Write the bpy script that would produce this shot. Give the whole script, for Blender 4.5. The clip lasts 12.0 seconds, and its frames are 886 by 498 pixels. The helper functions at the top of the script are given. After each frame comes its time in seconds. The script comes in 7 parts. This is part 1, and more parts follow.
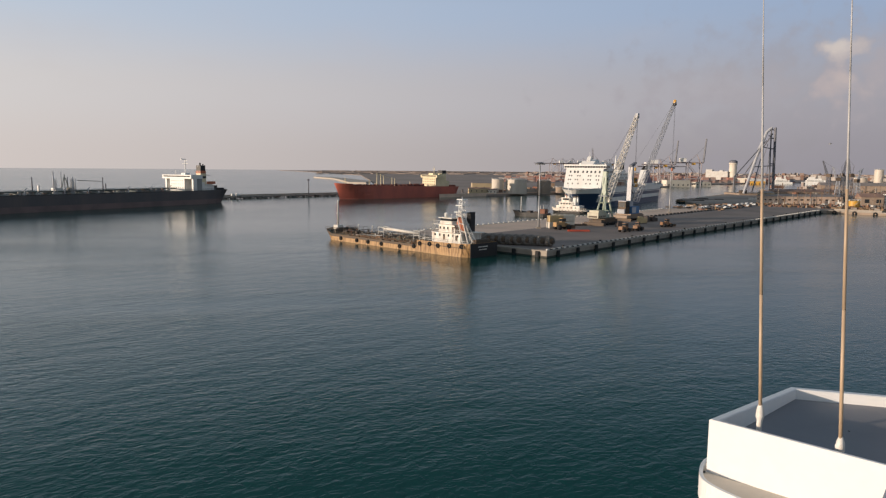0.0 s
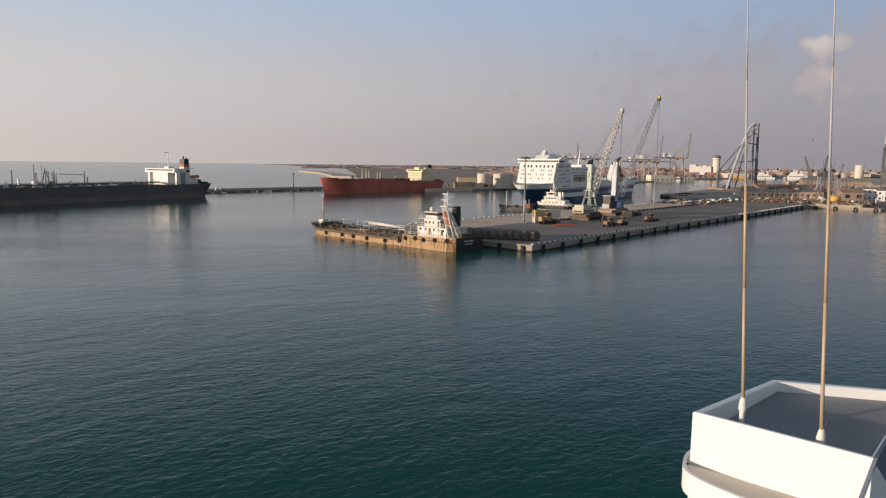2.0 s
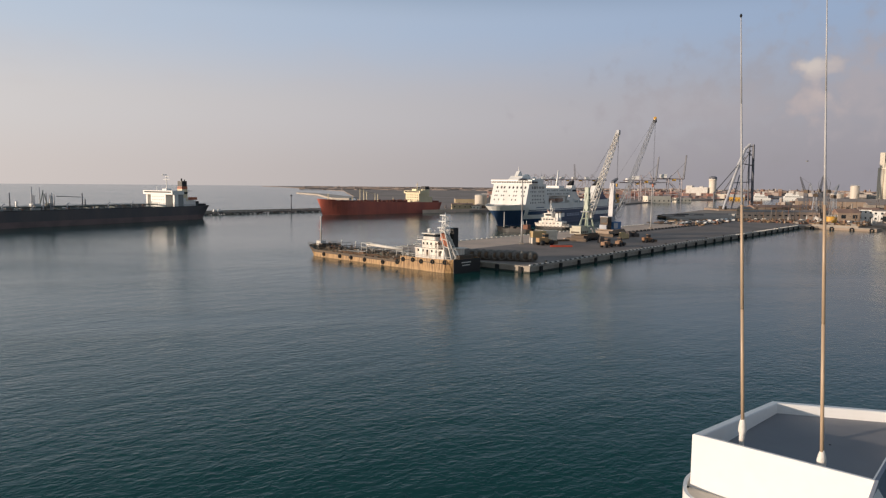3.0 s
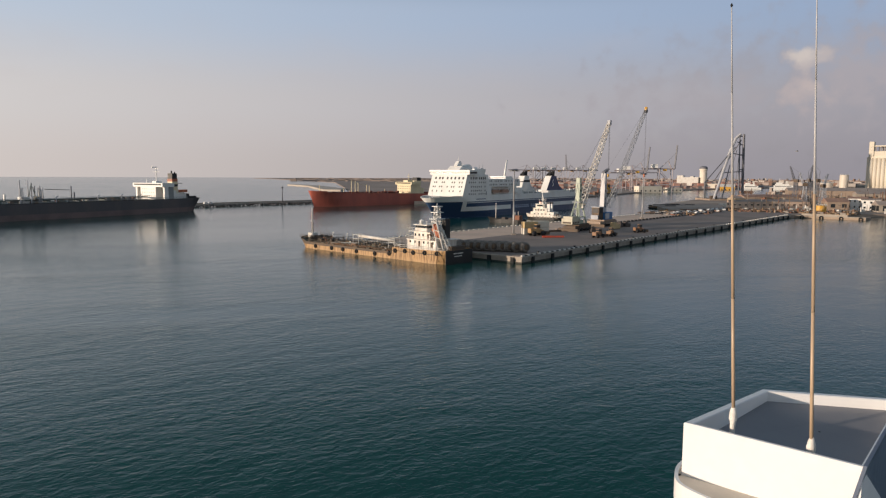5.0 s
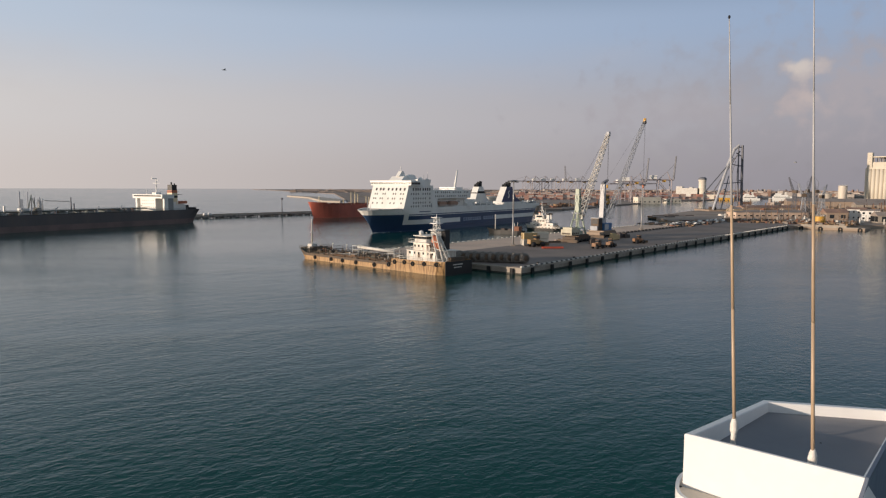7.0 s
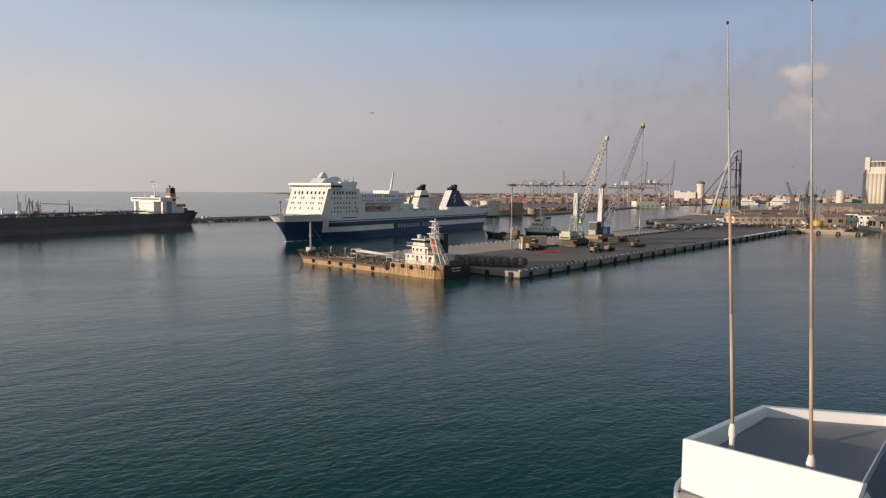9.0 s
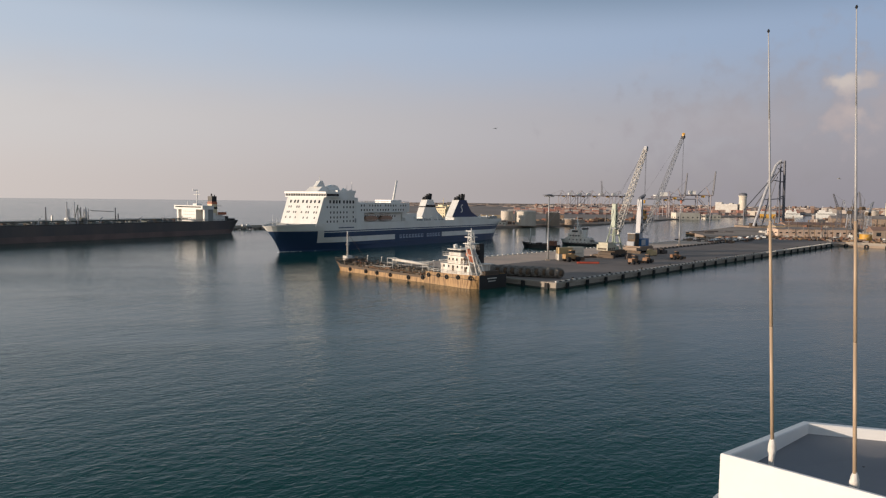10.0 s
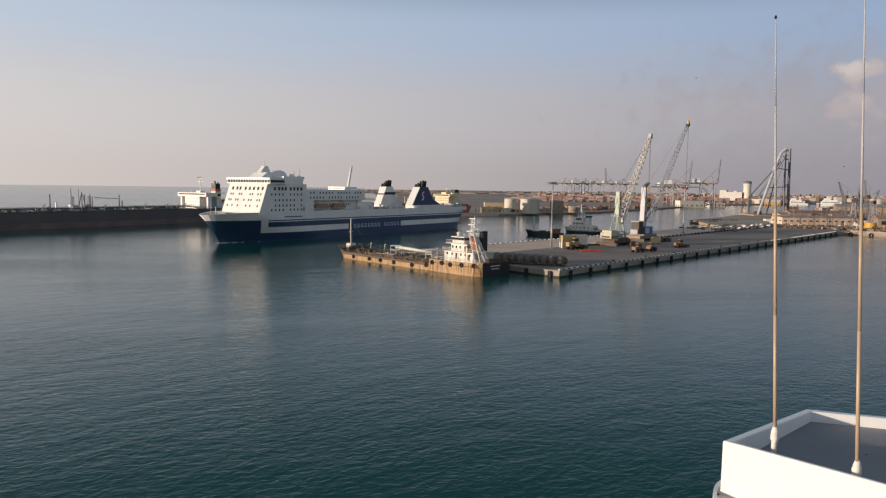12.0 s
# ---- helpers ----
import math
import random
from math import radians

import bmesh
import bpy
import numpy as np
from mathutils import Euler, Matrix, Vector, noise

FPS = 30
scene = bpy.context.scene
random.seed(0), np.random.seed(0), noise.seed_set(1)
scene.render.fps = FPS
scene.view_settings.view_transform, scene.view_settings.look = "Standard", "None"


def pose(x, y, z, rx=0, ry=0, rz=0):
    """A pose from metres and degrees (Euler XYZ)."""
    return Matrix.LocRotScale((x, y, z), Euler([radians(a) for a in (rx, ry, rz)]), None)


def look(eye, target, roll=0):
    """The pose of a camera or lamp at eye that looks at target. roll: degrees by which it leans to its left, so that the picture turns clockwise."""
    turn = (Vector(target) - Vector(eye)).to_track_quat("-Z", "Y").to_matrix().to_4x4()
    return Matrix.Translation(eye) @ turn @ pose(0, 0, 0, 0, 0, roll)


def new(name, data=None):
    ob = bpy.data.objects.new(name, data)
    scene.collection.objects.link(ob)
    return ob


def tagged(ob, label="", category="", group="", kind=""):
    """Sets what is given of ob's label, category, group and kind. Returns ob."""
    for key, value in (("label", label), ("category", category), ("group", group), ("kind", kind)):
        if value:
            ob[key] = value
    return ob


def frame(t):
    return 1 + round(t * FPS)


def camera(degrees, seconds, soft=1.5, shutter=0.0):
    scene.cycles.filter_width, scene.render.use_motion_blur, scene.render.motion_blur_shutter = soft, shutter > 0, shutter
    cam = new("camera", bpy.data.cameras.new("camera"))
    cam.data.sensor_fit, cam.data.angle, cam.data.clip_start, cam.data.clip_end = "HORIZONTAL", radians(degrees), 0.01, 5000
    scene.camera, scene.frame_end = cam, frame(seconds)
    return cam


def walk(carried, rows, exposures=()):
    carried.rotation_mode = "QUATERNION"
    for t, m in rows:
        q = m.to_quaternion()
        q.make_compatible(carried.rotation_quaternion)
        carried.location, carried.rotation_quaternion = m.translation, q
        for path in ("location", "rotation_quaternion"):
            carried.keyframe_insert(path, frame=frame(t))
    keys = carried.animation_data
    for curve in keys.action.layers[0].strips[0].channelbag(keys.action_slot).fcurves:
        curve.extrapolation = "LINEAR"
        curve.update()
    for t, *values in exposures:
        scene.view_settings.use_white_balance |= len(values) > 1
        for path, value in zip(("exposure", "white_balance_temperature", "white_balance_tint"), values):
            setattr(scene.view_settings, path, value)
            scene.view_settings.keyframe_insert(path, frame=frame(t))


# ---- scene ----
# ---------------------------------------------------------------- camera
EYE = (0.0, 0.0, 26.0)
cam = camera(65.88, 12.0, soft=1.25)


def gaze(yaw, pitch, roll, x, y, z):
    """The camera held in the hand at the rail, with its small sway."""
    return pose(EYE[0] + x, EYE[1] + y, EYE[2] + z, 0, 0, yaw) @ pose(0, 0, 0, 90 + pitch) @ pose(0, 0, 0, 0, 0, -roll)


GAZE = [
    (0, 1.229, -6.794, -0.527, 0.002, 0.005, 0.006),
    (0.5, 0.947, -7.368, -0.723, 0.001, 0.008, 0.002),
    (1, 0.021, -7.122, -0.772, -0.007, 0.012, -0.000),
    (1.5, 0.000, -7.265, -0.785, -0.005, 0.018, -0.005),
    (2, 0.009, -7.245, -0.692, -0.000, 0.018, -0.004),
    (2.5, 0.011, -7.308, -0.695, 0.001, 0.017, -0.005),
    (2.7, 0.005, -7.060, -0.680, 0.001, 0.015, -0.002),
    (2.9, -0.130, -5.720, -0.600, 0.000, 0.012, 0.003),
    (3, -0.167, -5.465, -0.565, -0.001, 0.010, 0.006),
    (3.2, -0.271, -6.344, -0.864, -0.004, 0.024, -0.023),
    (5, -0.847, -6.200, -0.296, -0.003, 0.010, 0.007),
    (5.5, -0.917, -5.845, -0.263, -0.010, 0.010, -0.002),
    (6, -0.905, -5.563, -0.292, -0.009, 0.002, 0.008),
    (6.5, -0.888, -5.449, -0.265, -0.004, 0.007, 0.011),
    (7, -0.882, -5.273, -0.244, -0.003, 0.011, 0.002),
    (9, -1.014, -4.963, -0.364, -0.007, 0.008, 0.011),
    (9.5, -1.030, -4.095, -0.389, -0.004, 0.004, 0.012),
    (10, 2.016, -4.170, -0.732, 0.010, -0.032, -0.005),
    (10.5, 2.013, -3.980, -0.920, 0.014, -0.033, -0.006),
    (11, 2.043, -4.036, -1.071, 0.014, -0.034, -0.003),
    (11.5, 2.009, -3.999, -1.010, 0.011, -0.034, -0.004),
    (12, 2.285, -5.210, -0.828, 0.004, -0.030, -0.007),
]
walk(cam, [(row[0], gaze(*row[1:])) for row in GAZE], [(0.0, -0.02), (7.0, -0.04), (9.5, -0.06), (10.2, -0.07), (10.5, -0.13), (11.0, -0.12), (11.4, -0.03), (12.0, 0.0)])

# ---------------------------------------------------------------- light
SUN_WAY = Vector((-0.94, -0.34, 0)).normalized()
SUN_EL = radians(5.5)
sun_data = bpy.data.lights.new("sun", "SUN")
sun_data.energy, sun_data.angle, sun_data.color = 4.6, radians(0.6), (1.0, 0.81, 0.635)
sun = new("sun", sun_data)
sun.matrix_world = look(Vector((SUN_WAY.x * math.cos(SUN_EL), SUN_WAY.y * math.cos(SUN_EL), math.sin(SUN_EL))) * 200, (0, 0, 0))


def sky():
    world = bpy.data.worlds.new("evening_sky")
    scene.world = world
    world.use_nodes = True
    nt = world.node_tree
    nt.nodes.clear()
    N, L = nt.nodes.new, nt.links.new

    def math_node(op, a, b=None, clamp=False):
        m = N("ShaderNodeMath")
        m.operation, m.use_clamp = op, clamp
        for i, v in enumerate((a, b)):
            if v is None:
                continue
            if isinstance(v, (int, float)):
                m.inputs[i].default_value = v
            else:
                L(v, m.inputs[i])
        return m.outputs[0]

    def mix(fac, a, b):
        m = N("ShaderNodeMix")
        m.data_type = "RGBA"
        for sock, v in ((m.inputs[0], fac), (m.inputs[6], a), (m.inputs[7], b)):
            if isinstance(v, (int, float)):
                sock.default_value = v
            elif isinstance(v, tuple):
                sock.default_value = (*v, 1)
            else:
                L(v, sock)
        return m.outputs[2]

    def ramp(fac, stops):
        r = N("ShaderNodeValToRGB")
        r.color_ramp.interpolation = "EASE"
        while len(r.color_ramp.elements) < len(stops):
            r.color_ramp.elements.new(0.5)
        for e, (p, c) in zip(r.color_ramp.elements, stops):
            e.position, e.color = p, (*c, 1)
        L(fac, r.inputs[0])
        return r.outputs[0]

    tex = N("ShaderNodeTexCoord")
    sep = N("ShaderNodeSeparateXYZ")
    L(tex.outputs["Generated"], sep.inputs[0])
    clear = N("ShaderNodeTexSky")
    clear.sky_type, clear.sun_disc = "NISHITA", False
    clear.sun_elevation, clear.sun_rotation = SUN_EL, radians(250.1)
    clear.air_density, clear.dust_density, clear.ozone_density = 1.2, 3.0, 2.0
    dim = N("ShaderNodeVectorMath")
    dim.operation = "SCALE"
    dim.inputs["Scale"].default_value = 0.11
    L(clear.outputs[0], dim.inputs[0])
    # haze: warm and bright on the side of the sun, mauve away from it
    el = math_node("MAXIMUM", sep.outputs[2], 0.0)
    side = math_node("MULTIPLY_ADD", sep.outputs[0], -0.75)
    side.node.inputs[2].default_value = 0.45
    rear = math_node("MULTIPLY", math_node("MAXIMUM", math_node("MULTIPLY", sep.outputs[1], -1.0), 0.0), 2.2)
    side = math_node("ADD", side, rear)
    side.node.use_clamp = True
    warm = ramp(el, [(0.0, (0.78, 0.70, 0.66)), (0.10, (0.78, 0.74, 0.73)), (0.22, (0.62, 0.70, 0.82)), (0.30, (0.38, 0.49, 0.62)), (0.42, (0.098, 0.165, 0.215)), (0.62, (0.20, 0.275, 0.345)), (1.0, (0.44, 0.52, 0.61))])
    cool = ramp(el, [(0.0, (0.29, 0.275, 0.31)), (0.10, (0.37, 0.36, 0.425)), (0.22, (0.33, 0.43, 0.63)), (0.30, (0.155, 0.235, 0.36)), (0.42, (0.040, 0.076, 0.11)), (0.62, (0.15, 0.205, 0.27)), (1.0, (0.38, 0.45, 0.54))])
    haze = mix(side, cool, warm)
    # thin cloud banks low down, and one tall cloud catching the sun
    noise_tex = N("ShaderNodeTexNoise")
    stretch = N("ShaderNodeVectorMath")
    stretch.operation = "MULTIPLY"
    stretch.inputs[1].default_value = (6.0, 6.0, 16.0)
    L(tex.outputs["Generated"], stretch.inputs[0])
    L(stretch.outputs[0], noise_tex.inputs["Vector"])
    noise_tex.inputs["Scale"].default_value, noise_tex.inputs["Detail"].default_value = 1.0, 5.0
    soft = ramp(noise_tex.outputs[0], [(0.45, (0, 0, 0)), (0.75, (1, 1, 1))])
    band = ramp(el, [(0.02, (0, 0, 0)), (0.13, (1, 1, 1)), (0.30, (0, 0, 0))])
    banks = math_node("MULTIPLY", math_node("MULTIPLY", soft, band), 0.16)
    total = mix(banks, haze, (0.62, 0.54, 0.53))
    puff = N("ShaderNodeTexNoise")
    puff.inputs["Scale"].default_value, puff.inputs["Detail"].default_value = 38.0, 8.0
    L(tex.outputs["Generated"], puff.inputs["Vector"])
    wob = math_node("MULTIPLY", math_node("SUBTRACT", puff.outputs[0], 0.5), 3.6)

    def blob(x, y, z, wide, tall):
        d = N("ShaderNodeVectorMath")
        d.operation = "SUBTRACT"
        L(tex.outputs["Generated"], d.inputs[0])
        d.inputs[1].default_value = Vector((x, y, z)).normalized()
        q = N("ShaderNodeVectorMath")
        q.operation = "MULTIPLY"
        L(d.outputs[0], q.inputs[0])
        q.inputs[1].default_value = (1 / wide, 1 / wide, 1 / tall)
        n = N("ShaderNodeVectorMath")
        n.operation = "LENGTH"
        L(q.outputs[0], n.inputs[0])
        a = math_node("ADD", n.outputs["Value"], wob)
        r = N("ShaderNodeMapRange")
        r.interpolation_type = "SMOOTHSTEP"
        r.inputs["From Min"].default_value, r.inputs["From Max"].default_value = 1.5, 0.2
        L(a, r.inputs["Value"])
        return r.outputs[0]

    for (x, y, z, wide, tall), strength, colour in (
            ((0.525, 0.849, 0.054, 0.24, 0.115), 0.5, (0.39, 0.365, 0.41)),
            ((0.341, 0.934, 0.106, 0.12, 0.022), 0.35, (0.47, 0.43, 0.47)),
            ((0.510, 0.852, 0.122, 0.062, 0.046), 0.50, (0.47, 0.42, 0.455)),
            ((0.560, 0.820, 0.128, 0.080, 0.030), 0.40, (0.47, 0.42, 0.46)),
            ((0.470, 0.876, 0.102, 0.030, 0.018), 0.45, (0.60, 0.49, 0.48)),
            ((0.478, 0.871, 0.110, 0.015, 0.009), 0.40, (0.66, 0.54, 0.51)),
            ((0.471, 0.869, 0.149, 0.024, 0.012), 0.55, (0.66, 0.56, 0.53)),
            ((0.465, 0.873, 0.153, 0.012, 0.008), 0.60, (0.80, 0.69, 0.62))):
        total = mix(math_node("MULTIPLY", blob(x, y, z, wide, tall), strength), total, colour)
    share = ramp(el, [(0.0, (0.88, 0.88, 0.88)), (0.35, (0.8, 0.8, 0.8)), (1.0, (0.55, 0.55, 0.55))])
    out = mix(share, dim.outputs[0], total)
    bg = N("ShaderNodeBackground")
    bg.inputs[1].default_value = 1.0
    L(out, bg.inputs[0])
    end = N("ShaderNodeOutputWorld")
    L(bg.outputs[0], end.inputs[0])


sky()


# ---------------------------------------------------------------- materials
def mat(name, colour, rough=0.6, metal=0.0, second=None, scale=1.0, amount=0.5, fine=0.15, bump=0.0, streak=1.0, spread=0.0, random_by="", clear_coat=0.0):
    """Two-scale varied paint, steel, stone. second: the colour of stains; streak > 1 draws them out downwards."""
    m = bpy.data.materials.new(name)
    m.use_nodes = True
    nt = m.node_tree
    N, L = nt.nodes.new, nt.links.new
    p = nt.nodes["Principled BSDF"]
    p.inputs["Metallic"].default_value = metal
    co = N("ShaderNodeTexCoord")
    mp = N("ShaderNodeMapping")
    mp.inputs["Scale"].default_value = (1, 1, 1 / streak)
    L(co.outputs["Object"], mp.inputs[0])
    big, small = N("ShaderNodeTexNoise"), N("ShaderNodeTexNoise")
    for n, s in ((big, 0.35 * scale), (small, 3.5 * scale)):
        n.inputs["Scale"].default_value, n.inputs["Detail"].default_value = s, 6
        L(mp.outputs[0], n.inputs["Vector"])
    r = N("ShaderNodeValToRGB")
    r.color_ramp.elements[0].position, r.color_ramp.elements[1].position = 0.42, 0.72
    L(big.outputs[0], r.inputs[0])
    f = N("ShaderNodeMath")
    f.operation = "MULTIPLY"
    f.inputs[1].default_value = amount
    L(r.outputs[0], f.inputs[0])
    mx = N("ShaderNodeMix")
    mx.data_type = "RGBA"
    second = second or tuple(c * 0.6 for c in colour)
    mx.inputs[6].default_value, mx.inputs[7].default_value = (*colour, 1), (*second, 1)
    L(f.outputs[0], mx.inputs[0])
    hs = N("ShaderNodeHueSaturation")
    L(mx.outputs[2], hs.inputs["Color"])
    v = N("ShaderNodeMath")
    v.operation = "MULTIPLY_ADD"
    v.inputs[1].default_value, v.inputs[2].default_value = 2 * fine, 1 - fine
    L(small.outputs[0], v.inputs[0])
    L(v.outputs[0], hs.inputs["Value"])
    last = hs.outputs[0]
    if random_by:
        src = N("ShaderNodeObjectInfo").outputs["Random"] if random_by == "object" else N("ShaderNodeNewGeometry").outputs["Random Per Island"]
        h2 = N("ShaderNodeHueSaturation")
        a = N("ShaderNodeMath")
        a.operation = "MULTIPLY_ADD"
        a.inputs[1].default_value, a.inputs[2].default_value = 2 * spread, 1 - spread
        L(src, a.inputs[0])
        L(a.outputs[0], h2.inputs["Value"])
        b = N("ShaderNodeMath")
        b.operation = "MULTIPLY_ADD"
        b.inputs[1].default_value, b.inputs[2].default_value = 0.12 * spread, 0.5 - 0.06 * spread
        L(src, b.inputs[0])
        L(b.outputs[0], h2.inputs["Hue"])
        L(last, h2.inputs["Color"])
        last = h2.outputs[0]
    L(last, p.inputs["Base Color"])
    rr = N("ShaderNodeMath")
    rr.operation = "MULTIPLY_ADD"
    rr.inputs[1].default_value, rr.inputs[2].default_value = 0.25, max(0.05, rough - 0.12)
    L(small.outputs[0], rr.inputs[0])
    L(rr.outputs[0], p.inputs["Roughness"])
    if bump:
        b = N("ShaderNodeBump")
        b.inputs["Strength"].default_value, b.inputs["Distance"].default_value = 0.6, bump
        L(small.outputs[0], b.inputs["Height"])
        L(b.outputs[0], p.inputs["Normal"])
    return m


def palette(name, colours, rough=0.6):
    """One of several colours for each loose piece of a mesh, with dirt over it."""
    m = mat(name, colours[0], rough, amount=0.4)
    nt = m.node_tree
    r = nt.nodes.new("ShaderNodeValToRGB")
    r.color_ramp.interpolation = "CONSTANT"
    while len(r.color_ramp.elements) < len(colours):
        r.color_ramp.elements.new(0.5)
    for i, (e, c) in enumerate(zip(r.color_ramp.elements, colours)):
        e.position, e.color = i / len(colours), (*c, 1)
    g = nt.nodes.new("ShaderNodeNewGeometry")
    nt.links.new(g.outputs["Random Per Island"], r.inputs[0])
    mx = [n for n in nt.nodes if n.bl_idname == "ShaderNodeMix"][0]
    nt.links.new(r.outputs[0], mx.inputs[6])
    dk = nt.nodes.new("ShaderNodeHueSaturation")
    dk.inputs["Value"].default_value = 0.6
    nt.links.new(r.outputs[0], dk.inputs["Color"])
    nt.links.new(dk.outputs[0], mx.inputs[7])
    return m


def water_material():
    m = bpy.data.materials.new("harbour_water")
    m.use_nodes = True
    nt = m.node_tree
    N, L = nt.nodes.new, nt.links.new
    p = nt.nodes["Principled BSDF"]
    p.inputs["IOR"].default_value = 1.333
    co = N("ShaderNodeTexCoord")

    def wave(scale, sx, sy, turn, detail, distort=0.0):
        mp = N("ShaderNodeMapping")
        mp.vector_type = "TEXTURE"
        mp.inputs["Rotation"].default_value = (0, 0, radians(turn))
        mp.inputs["Scale"].default_value = (1 / sx, 1 / sy, 1)
        L(co.outputs["Object"], mp.inputs[0])
        n = N("ShaderNodeTexNoise")
        n.inputs["Scale"].default_value, n.inputs["Detail"].default_value = scale, detail
        n.inputs["Distortion"].default_value = distort
        L(mp.outputs[0], n.inputs["Vector"])
        return n.outputs[0]

    def op(kind, a, b, c=None):
        q = N("ShaderNodeMath")
        q.operation = kind
        for i, v in enumerate((a, b, c)):
            if v is None:
                continue
            if isinstance(v, (int, float)):
                q.inputs[i].default_value = v
            else:
                L(v, q.inputs[i])
        return q.outputs[0]

    calm = wave(0.012, 0.5, 1.5, 14, 3, 0.6)          # wide calm and ruffled patches
    ramp = N("ShaderNodeValToRGB")
    ramp.color_ramp.elements[0].position, ramp.color_ramp.elements[1].position = 0.36, 0.64
    ramp.color_ramp.elements[0].color = (0.35, 0.35, 0.35, 1)
    L(calm, ramp.inputs[0])
    h = op("ADD", op("MULTIPLY", wave(0.17, 0.7, 1.4, 38, 3, 0.3), 1.0), op("MULTIPLY", wave(0.95, 0.8, 1.2, 24, 4, 0.5), 0.62))
    h = op("ADD", h, op("MULTIPLY", wave(2.3, 0.8, 1.2, 45, 2), 0.15))
    h = op("MULTIPLY", h, ramp.outputs[0])
    # livelier sea outside the breakwater
    sp = N("ShaderNodeSeparateXYZ")
    L(co.outputs["Object"], sp.inputs[0])
    out = op("ADD", op("MULTIPLY", op("ADD", sp.outputs[0], 190.0), -0.715), op("MULTIPLY", op("SUBTRACT", sp.outputs[1], 520.0), 0.70))
    sea = N("ShaderNodeMapRange")
    sea.inputs["From Min"].default_value, sea.inputs["From Max"].default_value = 10.0, 160.0
    sea.inputs["To Min"].default_value, sea.inputs["To Max"].default_value = 1.0, 3.8
    L(out, sea.inputs["Value"])
    h = op("MULTIPLY", h, sea.outputs[0])
    # the wind drops towards the sheltered water under the moored ships
    lee = N("ShaderNodeMapRange")
    lee.inputs["From Min"].default_value, lee.inputs["From Max"].default_value = 210.0, 340.0
    lee.inputs["To Min"].default_value, lee.inputs["To Max"].default_value = 1.0, 0.62
    L(sp.outputs[1], lee.inputs["Value"])
    h = op("MULTIPLY", h, lee.outputs[0])
    b = N("ShaderNodeBump")
    b.inputs["Strength"].default_value, b.inputs["Distance"].default_value = 1.0, 0.172
    L(h, b.inputs["Height"])
    L(b.outputs[0], p.inputs["Normal"])
    mx = N("ShaderNodeMix")
    mx.data_type = "RGBA"
    mx.inputs[6].default_value, mx.inputs[7].default_value = (0.001, 0.050, 0.042, 1), (0.002, 0.066, 0.055, 1)
    L(calm, mx.inputs[0])
    L(mx.outputs[2], p.inputs["Base Color"])
    p.inputs["Roughness"].default_value = 0.125
    return m


M_WATER = water_material()
M_WHITE = mat("white_ship_paint", (0.80, 0.79, 0.76), 0.45, second=(0.62, 0.57, 0.50), scale=0.5, amount=0.35, fine=0.05, streak=4)
M_OWNWHITE = mat("gloss_white_paint", (0.84, 0.84, 0.84), 0.35, second=(0.72, 0.70, 0.67), scale=2.5, amount=0.3, fine=0.03, bump=0.0015)
M_OWNDECK = mat("grey_deck_paint", (0.23, 0.23, 0.25), 0.55, second=(0.17, 0.17, 0.19), scale=2.2, amount=0.7, fine=0.08, bump=0.002)
M_RIM = mat("cream_deck_paint", (0.70, 0.62, 0.52), 0.5, second=(0.50, 0.40, 0.30), scale=4, amount=0.5, fine=0.08)
M_PANEL = mat("slate_blue_panel", (0.13, 0.16, 0.22), 0.4, scale=2, amount=0.4)
M_WHIP = mat("tan_fibreglass", (0.50, 0.37, 0.25), 0.4, second=(0.34, 0.24, 0.16), scale=6, amount=0.7, fine=0.15, streak=6)
M_WHIPTOP = mat("weathered_white_fibreglass", (0.50, 0.49, 0.49), 0.45, scale=4, amount=0.4)
M_TAPE = mat("white_wrapping", (0.78, 0.75, 0.70), 0.6, second=(0.50, 0.44, 0.38), scale=16, amount=0.8, fine=0.15, bump=0.012)
M_DUSTYTYRE = mat("dusty_rubber", (0.29, 0.26, 0.23), 0.9, second=(0.06, 0.053, 0.05), scale=2, amount=0.6)
M_BLACK = mat("black_rubber", (0.018, 0.018, 0.02), 0.7, scale=2)
M_BLUE = mat("navy_hull_paint", (0.030, 0.062, 0.135), 0.4, second=(0.03, 0.055, 0.115), scale=0.3, amount=0.6, fine=0.06, streak=3)
M_FUNNELBLUE = mat("funnel_blue", (0.018, 0.042, 0.13), 0.4, scale=0.5)
M_GLASS = mat("dark_window_glass", (0.02, 0.025, 0.03), 0.12, scale=1, fine=0.2)
M_CABINGLASS = mat("hazed_cabin_glass", (0.075, 0.072, 0.07), 0.25, scale=1, fine=0.25)
M_SHIPGREY = mat("grey_deck_steel", (0.30, 0.31, 0.31), 0.6, scale=0.6, amount=0.6)
M_LIFEBOAT = mat("faded_lifeboat", (0.40, 0.24, 0.17), 0.45)
M_TANKERHULL = mat("black_tanker_hull", (0.085, 0.08, 0.084), 0.5, second=(0.14, 0.11, 0.10), scale=0.25, amount=0.6, streak=4)
M_BOOTREFLECT = mat("boot_and_reflection_brown", (0.18, 0.125, 0.12), 0.6, second=(0.075, 0.065, 0.062), scale=0.3, amount=0.7)
M_TANKERDECK = mat("dull_green_deck", (0.10, 0.13, 0.115), 0.6, second=(0.16, 0.10, 0.07), scale=0.5, amount=0.6)
M_RED = mat("red_lead_hull", (0.48, 0.12, 0.08), 0.55, second=(0.25, 0.075, 0.06), scale=0.25, amount=0.7, streak=4)
M_REDDECK = mat("oxide_deck", (0.22, 0.065, 0.045), 0.65, scale=0.4)
